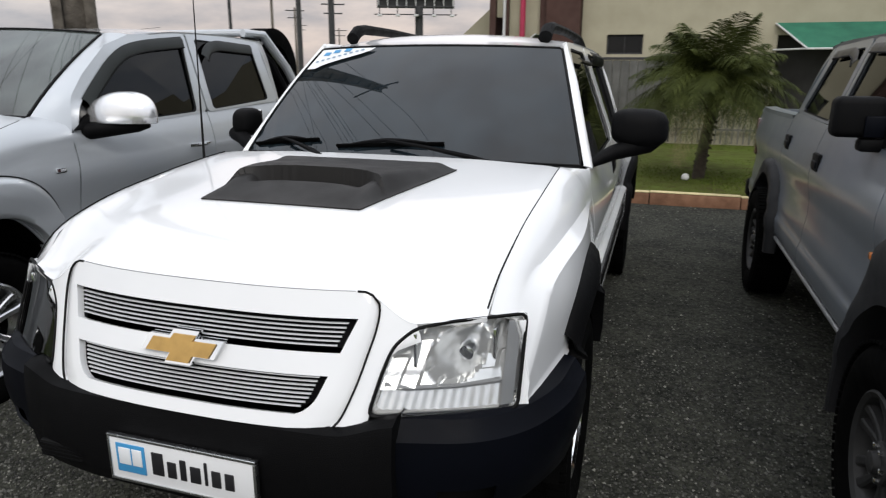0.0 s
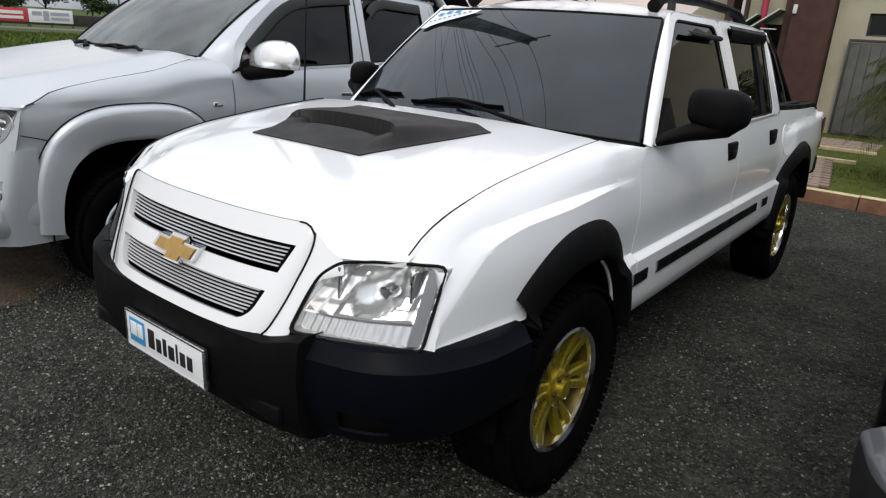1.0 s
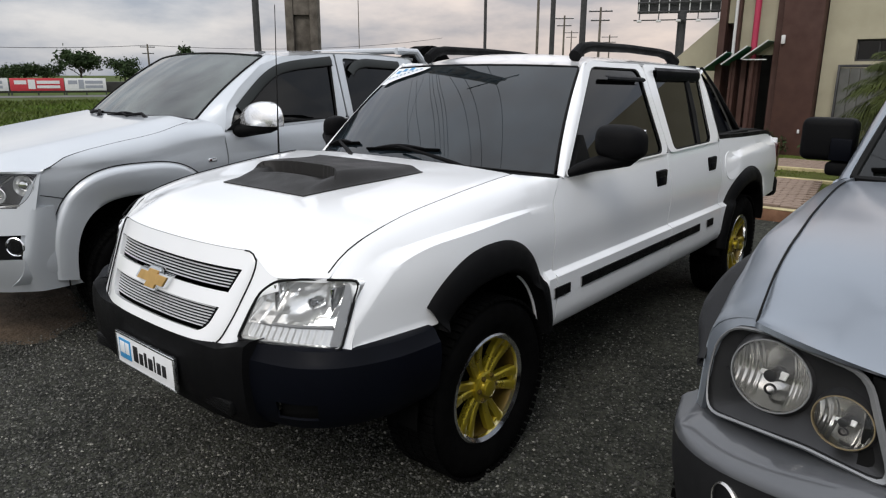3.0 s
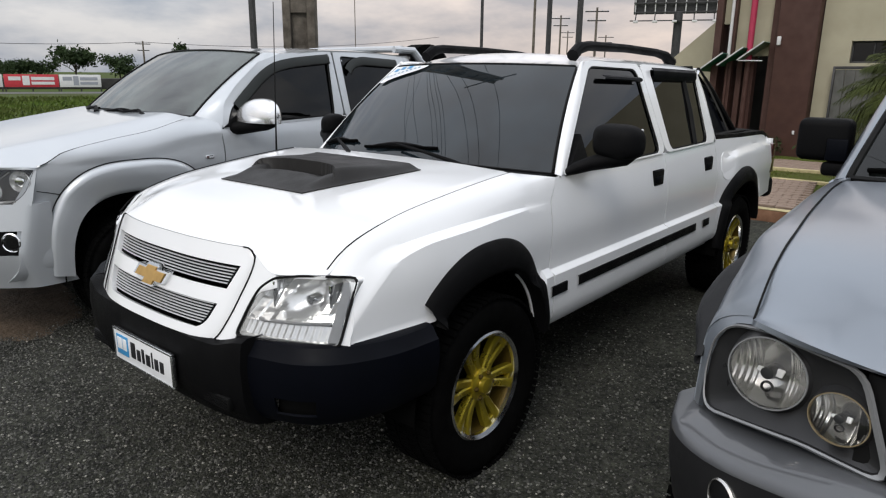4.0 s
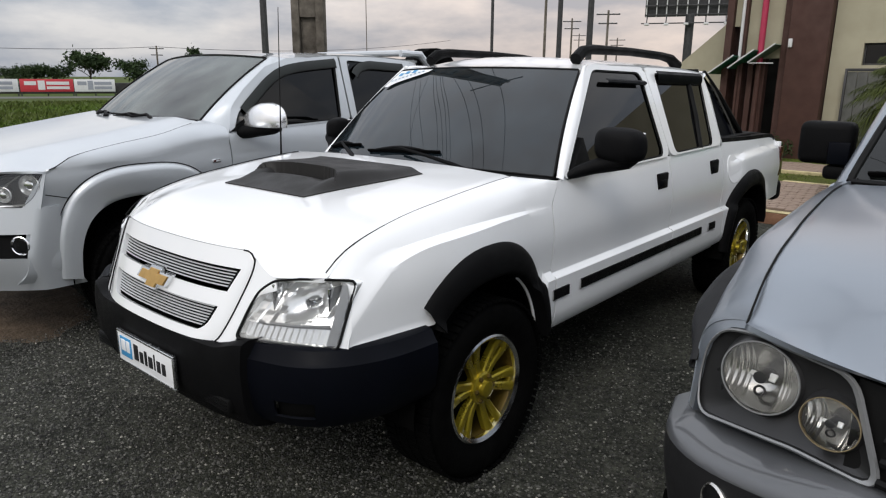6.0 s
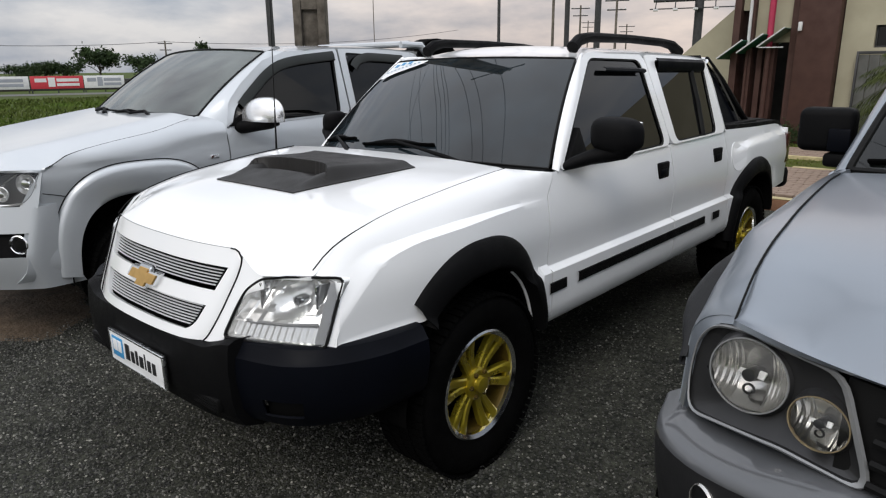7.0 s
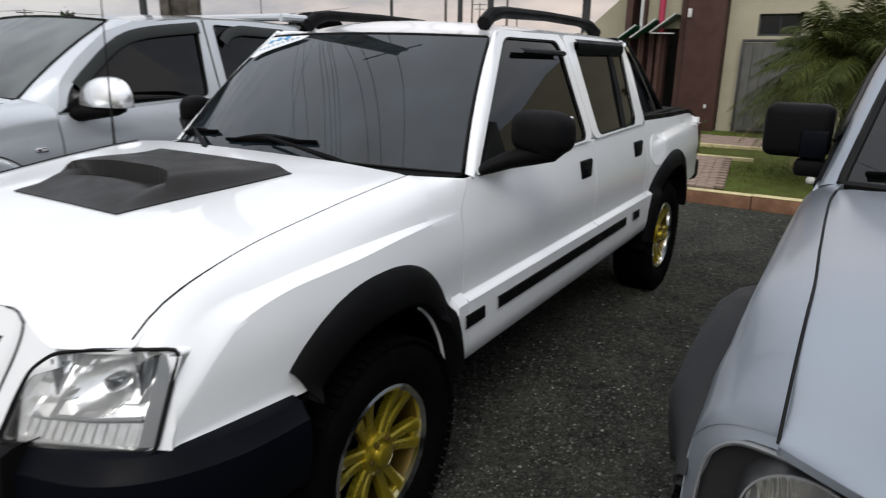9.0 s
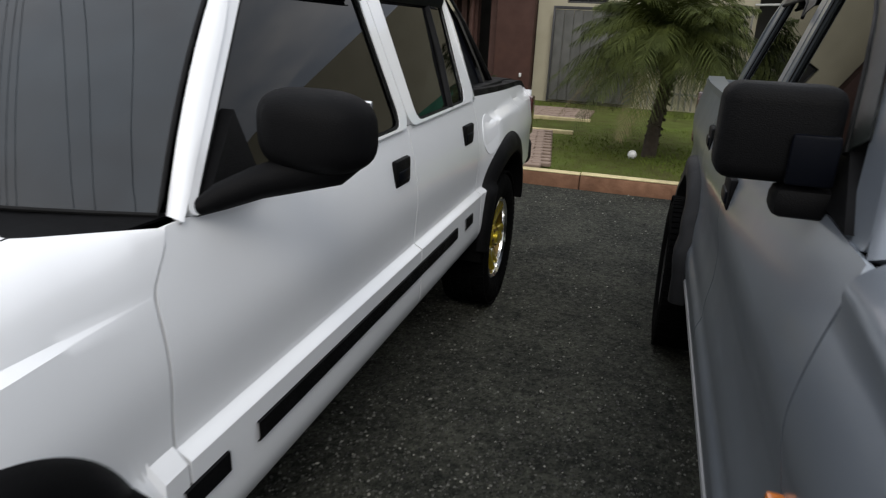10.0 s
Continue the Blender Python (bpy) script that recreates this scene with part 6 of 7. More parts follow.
def tree(az, dist, h, w, seed, label, bare=0.25):
    """Tapered trunk with limbs, crown of many small leaf clumps."""
    x, y = at(az, dist)
    t = thing("tree", label, "tree", "far trees", at=(x, y, -0.06))
    r = random.Random(seed)
    bm = tube([(0, 0, 0), (0.1, 0, h * 0.25), (0, 0.1, h * 0.6)], [h * 0.035, h * 0.028, h * 0.012], 8)
    tips = []
    for k in range(9):
        a = k * 2.4
        tip = Vector((math.cos(a) * w * r.uniform(0.3, 0.7), math.sin(a) * w * r.uniform(0.3, 0.7), h * r.uniform(0.5, 0.85)))
        tube([(0, 0, h * (0.25 + 0.03 * k)), tip * 0.5 + Vector((0, 0, h * 0.2)), tip], [h * 0.014, h * 0.009, h * 0.004], 6, bm=bm)
        tips.append(tip)
    part("trunk", bm, M_BARK, t)
    n = 2600
    g = np.random.default_rng(seed)
    cen = np.array([tuple(p) for p in tips] + [(0, 0, h * 0.8), (w * 0.3, 0, h * 0.75), (-w * 0.35, 0, h * 0.7)])
    c = cen[g.integers(0, len(cen), n)] + g.normal(0, 1, (n, 3)) * np.array([w * 0.17, w * 0.17, h * 0.09])
    c = c[c[:, 2] > h * bare]
    n = len(c)
    s = h * g.uniform(0.012, 0.032, n)[:, None]
    d1, d2 = g.normal(0, 1, (n, 3)), g.normal(0, 1, (n, 3))
    v = np.stack([c - d1 * s, c + d2 * s, c + d1 * s, c - d2 * s], 1).reshape(-1, 3)
    me = bpy.data.meshes.new("crown")
    me.from_pydata(v.tolist(), [], np.arange(4 * n).reshape(-1, 4).tolist())
    me.materials.append(M_FOLIAGE)
    ob = new("crown", me)
    ob.parent = t


def far_trees():
    for k, (az, d, h, w) in enumerate([(-77.5, 105, 3.6, 3.4), (-75.6, 105, 4.6, 2.2), (-72.6, 110, 3.5, 3.6), (-71.2, 112, 3.9, 3.6), (-70.0, 112, 3.7, 3.6), (-67.6, 112, 5.7, 4.6), (-64.7, 108, 4.6, 3.0), (-63.6, 116, 3.3, 2.4), (-60.3, 118, 6.6, 2.8), (-80, 110, 4.5, 4), (-83, 112, 4.8, 4.4)]):
        tree(az, d, h - 0.7, w * 0.85, 20 + k, "round dark green tree at the edge of the field")


def shrubs():
    # low planting in front of the entrance bays
    g = np.random.default_rng(11)
    for x0, w in ((-2.35, 0.35), (-1.75, 0.30), (-1.2, 0.25)):
        t = thing("shrub", "low dark green shrub in front of the entrance", "shrub", "entrance shrubs", at=(x0, 11.85, 0.10))
        part("stem", tube([(0, 0, 0), (0.02, 0, 0.2)], [0.02, 0.008], 6), M_BARK, t)
        n = 420
        c = g.normal(0, 1, (n, 3)) * np.array([w * 0.5, 0.14, 0.09]) + np.array([0, 0, 0.24])
        c[:, 2] = np.abs(c[:, 2])
        d1, d2 = g.normal(0, 1, (n, 3)), g.normal(0, 1, (n, 3))
        s = g.uniform(0.012, 0.035, n)[:, None]
        v = np.stack([c - d1 * s, c + d2 * s * 0.4, c + d1 * s, c - d2 * s * 0.4], 1).reshape(-1, 3)
        me = bpy.data.meshes.new("foliage")
        me.from_pydata(v.tolist(), [], np.arange(4 * n).reshape(-1, 4).tolist())
        me.materials.append(M_FOLIAGE)
        ob = new("foliage", me)
        ob.parent = t


def lawn_lamp():
    g = thing("globe_light", "small white globe lying on the lawn beside the palm", "globe light", at=(1.43, 7.35, 0.16))
    bm = bmesh.new()
    bmesh.ops.create_uvsphere(bm, u_segments=20, v_segments=12, radius=0.05)
    part("globe", bm, M_BULB, g)
    part("base", revolve([(-0.07, 0.03), (-0.045, 0.035), (-0.035, 0.025)], 12, "z"), M_STEEL, g)


ground()
earth_patch()
building()
distance_things()
far_trees()
palm()
shrubs()
lawn_lamp()
path_pavers()
blades()
field_tufts()
stones()


# ---------------------------------------------------------------- the silver pickup
def silver_pickup():
    P = Spec()
    P.name, P.label = "pickup_truck", "silver double-cab pickup with chrome mirrors parked on gravel"
    P.at, P.yaw, P.paint = (-2.72, -0.05, -0.018), 0, M_SILVER
    P.hw, P.sill, P.track, P.wz, P.wr, P.rim = 0.965, 0.44, 0.83, 0.37, 0.372, 0.225
    P.wheel_mat, P.spokes, P.lip_mat = M_ALLOY, 5, M_ALLOY
    P.arches, P.arch_rz = [(0.02, 0.37, 0.46), (3.095, 0.37, 0.46)], 0.55
    P.lamp_top = 1.075
    P.nose = lambda x, z: -0.90 + 0.42 * (min(abs(x), 0.97) / 0.93) ** 3.2 - 0.25 * (1.0 - z)
    P.yf, P.yd0, P.yb, P.yr, P.yend = -0.56, 0.635, 1.765, 2.66, 4.25
    P.corner, P.pillar_points, P.seal_width, P.flare_floor, P.box_flare = 0.04, 5, 0.008, 0.86, True

    def side(y, z):
        w = 0.945
        if y < 0.1:
            w -= 0.06 * ((0.1 - y) / 0.66) ** 2.2
        if y > 3.4:
            w -= 0.03 * ((y - 3.4) / 0.7) ** 2
        if z > 1.06:
            w -= 0.055 * ((z - 1.06) / 0.22) ** 1.5
        w -= 0.03 * smooth(1.05, 0.80, z) * (1 - smooth(0.75, 0.55, z) * 0.8)
        if z < 0.52:
            w -= 0.03 * ((0.52 - z) / 0.08) ** 2
        return w
    P.side = side
    P.creases = (1.08, 1.07, 1.06, 1.05, 1.04)
    P.bumper_top = lambda y: 0.0
    P.xh = curve([-0.75, -0.50, -0.14, 0.2, 0.36, 0.5], [0.87, 0.892, 0.897, 0.886, 0.855, 0.80])
    P.zh = curve([-0.75, -0.53, -0.46, -0.38, -0.14, 0.16, 0.34, 0.5], [1.05, 1.068, 1.092, 1.138, 1.190, 1.236, 1.278, 1.306])
    P.shoulder = lambda y: min(1.065 + 0.09 * smooth(0.0, 0.62, y), P.zh(y) - 0.012)
    P.belt = curve([0.4, 0.8, 1.7, 2.5], [1.212, 1.222, 1.262, 1.300])
    P.bed_z = curve([2.4, 3.2, 4.1], [1.26, 1.24, 1.22])
    P.gx = lambda y, z: 0.912 - 0.105 * ((z - 1.22) / 0.54) - 0.025 * smooth(1.60, 1.80, z)
    P.frame_front = [(0.645, 1.215), (0.695, 1.394), (0.815, 1.512), (1.020, 1.662), (1.240, 1.728), (1.735, 1.768), (1.757, 1.264)]
    P.win_front = [(0.690, 1.235), (0.740, 1.350), (0.840, 1.440), (1.065, 1.622), (1.255, 1.684), (1.695, 1.726), (1.665, 1.272)]
    P.frame_rear = [(1.773, 1.264), (1.751, 1.768), (2.56, 1.745), (2.652, 1.300)]
    P.win_rear = [(1.835, 1.278), (1.815, 1.728), (2.455, 1.700), (2.530, 1.318)]
    P.visor = 0.055
    P.handles, P.handle_kind, P.handle_mat = [(1.60, 1.070), (2.50, 1.10)], "bar", M_CHROME
    P.rail_mat = M_PLASTIC

    def shield(u, v):
        low = Vector((u * 0.800, 0.34 + 0.17 * abs(u) ** 2.2, 1.322 - 0.022 * u * u))
        top = Vector((u * 0.735, 1.045 + 0.085 * abs(u) ** 2.2, 1.762 - 0.030 * u * u))
        b = 4 * max(v, 0) * (1 - v)
        return low.lerp(top, v) + Vector((0, -0.02 * b, 0.016 * b))
    P.shield, P.shield_mat = shield, M_GLASSCLEAR
    P.roof_y1, P.roof_crown = 2.66, 0.030
    P.roof_edge = curve([0.9, 1.25, 1.7, 2.1, 2.6], [1.712, 1.728, 1.765, 1.768, 1.743])
    P.tail_z = (0.85, 1.20)
    P.hood_front_z = lambda x: 1.045 + 0.028 * smooth(0.60, 0.80, x)
    P.hood_front = lambda u: -0.90 + 0.42 * (u * 0.862 / 0.93) ** 3.2 - 0.25 * (1.0 - P.hood_front_z(u * 0.862)) - 0.008
    P.hood_round = 0.16
    P.hood_rear = lambda u: 0.33 + 0.16 * u ** 2.3
    zmid = curve([-0.9, -0.75, -0.6, -0.3, 0.1, 0.5], [1.095, 1.125, 1.155, 1.205, 1.270, 1.335])

    def hood_z(x, y):
        u = abs(x) / P.xh(max(y, -0.7))
        return lerp(P.zh(max(y, -0.7)), zmid(y), smooth(1.0, 0.72, u)) + 0.010 * (1 - u * u) - 0.008 * smooth(0.95, 1.0, u)
    P.hood_z = hood_z
    P.flares = [(0.025, 4, 178, M_SILVER, 0.040, (0.425, 0.515), (0.540, 0.700), 2.9), (3.095, 2, 182, M_SILVER, 0.040, (0.425, 0.515), (0.540, 0.690), 2.9)]
    root = pickup(P)

    def nose(x, z):
        return -0.90 + 0.42 * (min(abs(x), 0.97) / 0.93) ** 3.2 - 0.25 * (1.0 - z)
    # bumper skin with openings for fog lamps and the lower intake
    xs = [-0.884, -0.870, -0.85, -0.78, -0.70, -0.60, -0.52, -0.45, -0.30, -0.15, 0.0, 0.15, 0.30, 0.45, 0.52, 0.60, 0.70, 0.78, 0.85, 0.870, 0.884]
    zs = [0.39, 0.42, 0.46, 0.52, 0.585, 0.60, 0.65, 0.70, 0.722, 0.74, 0.80, 0.855, 0.87]
    rows = []
    for z in zs:
        row = []
        for x in xs:
            d = 0.11 * smooth(0.60, 0.34, z)
            row.append((x, nose(x, z) + d, z))
        e = nose(0.884, z) + d
        wrap = [(0.891, e + 0.025, z), (0.894, e + 0.06, z), (0.894, max(e + 0.08, -0.47 + d), z)]
        rows.append([(-x, y, q) for x, y, q in reversed(wrap)] + row + wrap)

    def gap(i, j):
        z = (zs[i] + zs[i + 1]) / 2
        if j <= 2 or j >= len(xs) + 2:
            return False
        x = (xs[j - 3] + xs[j - 2]) / 2
        return (0.585 < z < 0.722 and 0.60 < abs(x) < 0.868) or (0.585 < z < 0.722 and abs(x) < 0.52)
    bump = part("front_bumper", sheet(rows, (0, -1, 0), skip=gap), M_SILVER, root, "silver painted bumper", solid=0.012, smooth=65)
    # side corners up to the fenders
    for s in (1, -1):
        rows = [[(s * x, nose(x, z), z) for x in np.linspace(lerp(0.828, 0.884, (z - 0.86) / 0.2), 0.892, 5)] for z in np.linspace(0.86, 1.06, 7)]
        part("corner_panel", sheet(rows, (s, -1, 0)), M_SILVER, root, solid=0.01)
        part("panel_seam", tube([(s * (P.side(y, z) + 0.001), y, z) for y, z in ((-0.53, 0.935), (-0.47, 0.92), (-0.40, 0.90), (-0.36, 0.885))], 0.0028, 5), M_SEAL, root)
        pw = 2.0 / 2.9
        arc = [(0.025 + 0.542 * math.copysign(abs(math.cos(a)) ** pw, math.cos(a)), 0.37 + 0.702 * math.sin(a) ** pw) for a in np.linspace(radians(20), radians(160), 40)]
        part("flare_seam", tube([(s * (P.side(y, z) + 0.003), y, z) for y, z in arc], 0.0035, 5), M_SEAL, root)
        part("fog_backing", sheet([[(s * x, nose(x, z) + 0.045, z) for x in np.linspace(0.59, 0.89, 9)] for z in (0.57, 0.65, 0.735)], (0, -1, 0)), M_PLASTIC, bump, solid=0.005)
        fx, fz = 0.825, 0.657
        n = Matrix.Translation((s * fx, nose(fx, fz) + 0.030, fz)) @ Matrix.Rotation(s * radians(38), 4, "Z")
        bm = revolve([(0.02, 0.056), (-0.012, 0.056), (-0.016, 0.050), (-0.008, 0.044)], 28, "y")
        bmesh.ops.transform(bm, matrix=n, verts=bm.verts)
        fog = part("fog_lamp", bm, M_CHROME, bump, "round fog lamp in a bright ring")
        bm = revolve([(-0.004, 0.044), (0.012, 0.034), (0.02, 0.0)], 24, "y")
        bmesh.ops.transform(bm, matrix=n, verts=bm.verts)
        part("fog_reflector", bm, M_LAMPDARK, fog)
        bm = revolve([(-0.012, 0.044), (-0.016, 0.0)], 24, "y")
        bmesh.ops.transform(bm, matrix=n, verts=bm.verts)
        part("fog_lens", bm, M_LENS, fog)
        # headlamp: dark housing, two lenses, bright lower edge
        out = [(0.585, 0.862), (0.665, 1.030), (0.80, 1.066), (0.886, 1.068), (0.868, 0.93), (0.832, 0.872)]
        lamp = part("headlamp", prism(rounded(out, 0.03, 4), lambda u, v, d: (s * u, nose(u, v) + 0.07 + d, v), 0.02), M_LAMPDARK, root, "dark-backed clear headlamp")
        rr = rounded(out, 0.03, 4)
        part("lamp_wall", sheet([[(s * u, nose(u, v) + d, v) for u, v in rr + rr[:1]] for d in (-0.002, 0.08)]), M_LAMPDARK, lamp, solid=0.003)
        for cx, cz, r in ((0.832, 0.992, 0.060), (0.742, 0.938, 0.044)):
            m = Matrix.Translation((s * cx, nose(cx, cz) + 0.02, cz)) @ Matrix.Rotation(s * radians(36), 4, "Z")
            bm = revolve([(0.0, r), (-0.008, r * 0.97), (0.0, r * 0.88), (0.03, r * 0.6), (0.045, 0.0)], 28, "y")
            bmesh.ops.transform(bm, matrix=m, verts=bm.verts)
            part("lamp_bowl", bm, M_REFLECT, lamp)
            bm = revolve([(0.004, r * 0.55), (-0.012, r * 0.4), (-0.018, 0.0)], 20, "y")
            bmesh.ops.transform(bm, matrix=m, verts=bm.verts)
            part("projector", bm, M_CHROME, lamp)
        strip = [(0.60, 0.872), (0.70, 0.868), (0.835, 0.882)]
        part("light_strip", tube([(s * u, nose(u, v) + 0.01, v) for u, v in strip], [0.016, 0.010, 0.009], 6), M_REFLECT, lamp)
        part("light_blade", tube([(s * u, nose(u, v) + 0.03, v) for u, v in ((0.655, 0.965), (0.73, 0.985), (0.785, 1.045))], 0.008, 6), M_CHROME, lamp)
        part("lens", prism(rr, lambda u, v, d: (s * u, nose(u, v) - 0.006 + d, v), 0.003), M_LENS, lamp)
        # side marker, mirrors
        my, mz = 0.515, 1.045
        mk = part("side_marker", box((s * P.side(my, mz) - 0.006, my - 0.032, mz - 0.013), (s * P.side(my, mz) + 0.008, my + 0.032, mz + 0.013), 0.005), M_CHROME, root, "chrome side marker")
        part("marker_lens", box((s * (P.side(my, mz) + 0.008) - 0.004, my - 0.026, mz - 0.007), (s * (P.side(my, mz) + 0.006) + 0.004, my - 0.006, mz + 0.007), 0.003), M_RED, mk)
        # tall half-dome chrome shell over a black base
        bm = bmesh.new()
        bmesh.ops.create_uvsphere(bm, u_segments=32, v_segments=20, radius=1.0)
        for v in bm.verts:
            c = v.co.copy()
            f = lambda a, p: math.copysign(abs(a) ** p, a)
            v.co = Vector((s * (1.035 + 0.055 * max(c.z, 0)) + f(c.x, 0.80) * (0.225 - 0.03 * max(c.z, 0)), 0.86 + f(c.y, 0.75) * (0.10 if c.y < 0 else 0.05), 1.264 + max(f(c.z, 0.80), -0.02) * 0.158))
        sh = part("mirror", bm, M_MIRRORSHELL, root, "chrome half-dome mirror shell")
        pts = [(s * 0.86, 0.72, 1.208), (s * 0.94, 0.77, 1.222), (s * 1.05, 0.81, 1.235), (s * 1.16, 0.83, 1.244), (s * 1.225, 0.845, 1.252)]
        part("mirror_base", tube(pts, [0.040, 0.042, 0.036, 0.028, 0.012], 12, squash=1.1), M_PLASTIC, sh)
        part("mirror_glass", box((s * 1.04 - 0.13, 0.900, 1.275), (s * 1.04 + 0.13, 0.907, 1.375), 0.004), M_CHROME, sh)
        tri = [(0.655, 1.228), (0.86, 1.240), (0.83, 1.335)]
        part("mirror_foot", prism(tri, lambda u, v, d: (s * (P.gx(u, v) + 0.012 - d), u, v), 0.03), M_PLASTIC, root)
    # grille
    gz = [(0.892, 0.925), (0.945, 0.978), (0.998, 1.03)]
    part("grille_backing", sheet([[(x, nose(x, z) + 0.03, z) for x in np.linspace(-0.62, 0.62, 13)] for z in (0.86, 0.95, 1.045)], (0, -1, 0)), M_SEAL, root, solid=0.004)
    for a, b in gz:
        part("grille_bar", sheet([[(x, nose(x, z) + d, z) for x in np.linspace(-0.60, 0.60, 15)] for z, d in ((a, 0.02), (a + 0.006, 0.0), (b - 0.006, 0.0), (b, 0.02))], (0, -1, 0)), M_PLASTICGLOSS, root, solid=0.004)
    part("intake_backing", sheet([[(x, nose(x, z) + 0.03, z) for x in np.linspace(-0.54, 0.54, 9)] for z in (0.57, 0.735)], (0, -1, 0)), M_PLASTIC, bump, solid=0.004)
    # rear roll bar, roof spoiler edge
    for s in (1, -1):
        rows = [[(s * 0.70, 2.58, 1.80), (s * 0.64, 2.58, 1.81)], [(s * 0.74, 2.78, 1.79), (s * 0.68, 2.80, 1.81)], [(s * 0.80, 3.00, 1.55), (s * 0.74, 3.04, 1.56)], [(s * 0.86, 3.16, 1.27), (s * 0.80, 3.20, 1.27)]]
        part("roll_bar", tube([Vector(r[0]).lerp(Vector(r[1]), 0.5) for r in rows], [0.03, 0.035, 0.035, 0.035], 10), M_SILVER, root, "silver roll bar")
        part("roll_bar_inner", tube([(s * 0.64, 2.74, 1.74), (s * 0.70, 2.90, 1.60), (s * 0.78, 3.06, 1.28)], 0.03, 8), M_PLASTIC, root)
    part("roll_bar_top", tube([(x, 2.72, 1.815) for x in np.linspace(-0.64, 0.64, 5)], 0.03, 10), M_SILVER, root)
    # spare wheel on the bed behind the cab
    sp = revolve([(-0.10, 0.22), (-0.11, 0.30), (-0.09, 0.355), (0.09, 0.355), (0.11, 0.30), (0.10, 0.22)], 40, "x", centre=(0.50, 3.16, 1.52))
    part("spare_tyre", sp, M_RUBBER, root)
    wipers(P, root, ((-0.05, 0.45, 0.60), (-0.75, -0.25, -0.12)), 0.095)
    return root, P


# ---------------------------------------------------------------- the grey pickup
def grey_pickup():
    P = Spec()
    P.name, P.label = "pickup_truck", "grey metallic double-cab pickup with round lamps and black mirrors"
    P.at, P.yaw, P.paint = (2.665, 0.0, 0), 0, M_GREY
    P.hw, P.sill, P.track, P.wz, P.wr, P.rim = 0.885, 0.50, 0.825, 0.37, 0.372, 0.215
    P.wheel_mat, P.spokes, P.lip_mat = M_ALLOYSHADE, 6, M_ALLOYSHADE
    P.arches, P.arch_rz = [(0.0, 0.37, 0.45), (2.96, 0.37, 0.45)], 0.50
    P.lamp_top = 1.042
    P.seal_width, P.fat_flare, P.flare_taper = 0.012, True, 24
    P.seam = (-0.46, 0.44, 0.0026)
    P.nose = lambda x, z: -0.68 + 0.25 * (abs(x) / 0.8) ** 2.5 - 0.2 * (0.95 - z)
    P.yf, P.yd0, P.yb, P.yr, P.yend = -0.42, 0.55, 1.72, 2.62, 4.15

    def side(y, z):
        w = 0.872
        if y < 0.1:
            w += 0.020 * smooth(-0.10, -0.42, y) * smooth(1.06, 0.98, z)
        if y > 3.3:
            w -= 0.03 * ((y - 3.3) / 0.8) ** 2
        if z > 1.02:
            w -= 0.060 * ((z - 1.02) / 0.25) ** 1.4
        w -= (0.020 * smooth(1.0, 0.86, z) - 0.012 * smooth(0.80, 0.70, z)) * smooth(-0.40, -0.05, y)
        w += 0.014 * smooth(0.66, 0.62, z)
        if z < 0.56:
            w -= 0.04 * ((0.56 - z) / 0.07) ** 2
        return w
    P.side = side
    P.creases = (1.03, 1.02, 1.01, 0.93, 0.87, 0.66, 0.64, 0.62)
    P.bumper_top = lambda y: 0.78 if y < -0.3 else 0.0
    P.xh = curve([-0.6, -0.46, -0.2, 0.0, 0.34, 0.44, 0.5], [0.748, 0.757, 0.757, 0.765, 0.774, 0.768, 0.755])
    P.zh = curve([-0.6, -0.47, -0.42, -0.35, -0.2, 0.0, 0.2, 0.5], [1.010, 1.045, 1.086, 1.138, 1.192, 1.220, 1.237, 1.260])
    P.shoulder = lambda y: lerp(0.93, P.zh(y) - 0.05 - 0.03 * smooth(-0.4, 0.3, y), smooth(-0.44, -0.12, y))
    P.belt = curve([0.4, 1.0, 1.8, 2.7], [1.235, 1.245, 1.262, 1.275])
    P.bed_z = curve([2.5, 3.2, 4.2], [1.245, 1.235, 1.225])
    P.gx = lambda y, z: 0.815 - 0.115 * ((z - 1.24) / 0.44) - 0.02 * smooth(1.5, 1.70, z)
    P.frame_front = [(0.58, 1.235), (1.02, 1.665), (1.66, 1.680), (1.712, 1.262)]
    P.win_front = [(0.70, 1.252), (1.09, 1.628), (1.605, 1.640), (1.665, 1.272)]
    P.frame_rear = [(1.728, 1.262), (1.672, 1.680), (2.40, 1.660), (2.612, 1.272)]
    P.win_rear = [(1.775, 1.275), (1.730, 1.640), (2.30, 1.622), (2.500, 1.290)]
    P.visor = 0.03
    P.handles, P.handle_kind, P.handle_mat = [(1.62, 1.085), (2.48, 1.105)], "flap", M_PLASTIC
    P.rail_mat = M_GREY

    def shield(u, v):
        low = Vector((u * 0.775, 0.37 + 0.17 * abs(u) ** 2.2, 1.275 - 0.02 * u * u))
        top = Vector((u * 0.66, 0.95 + 0.075 * abs(u) ** 2.2, 1.695 - 0.03 * u * u))
        b = 4 * max(v, 0) * (1 - v)
        return low.lerp(top, v) + Vector((0, -0.016 * b, 0.014 * b))
    P.shield, P.shield_mat = shield, M_GLASSDARK
    P.roof_y1, P.roof_crown = 2.50, 0.045
    P.roof_edge = curve([0.9, 1.4, 2.1, 2.6], [1.668, 1.690, 1.688, 1.660])
    P.tail_z = (0.85, 1.15)
    P.hood_front_z = lambda x: 1.051 + 0.002 * smooth(0.5, 0.75, x)
    P.hood_front = lambda u: -0.68 + 0.25 * (u * 0.735 / 0.8) ** 2.5 + 0.2 * 0.08 - 0.012
    P.hood_round = 0.16
    P.hood_rear = lambda u: 0.37 + 0.10 * u ** 2.5
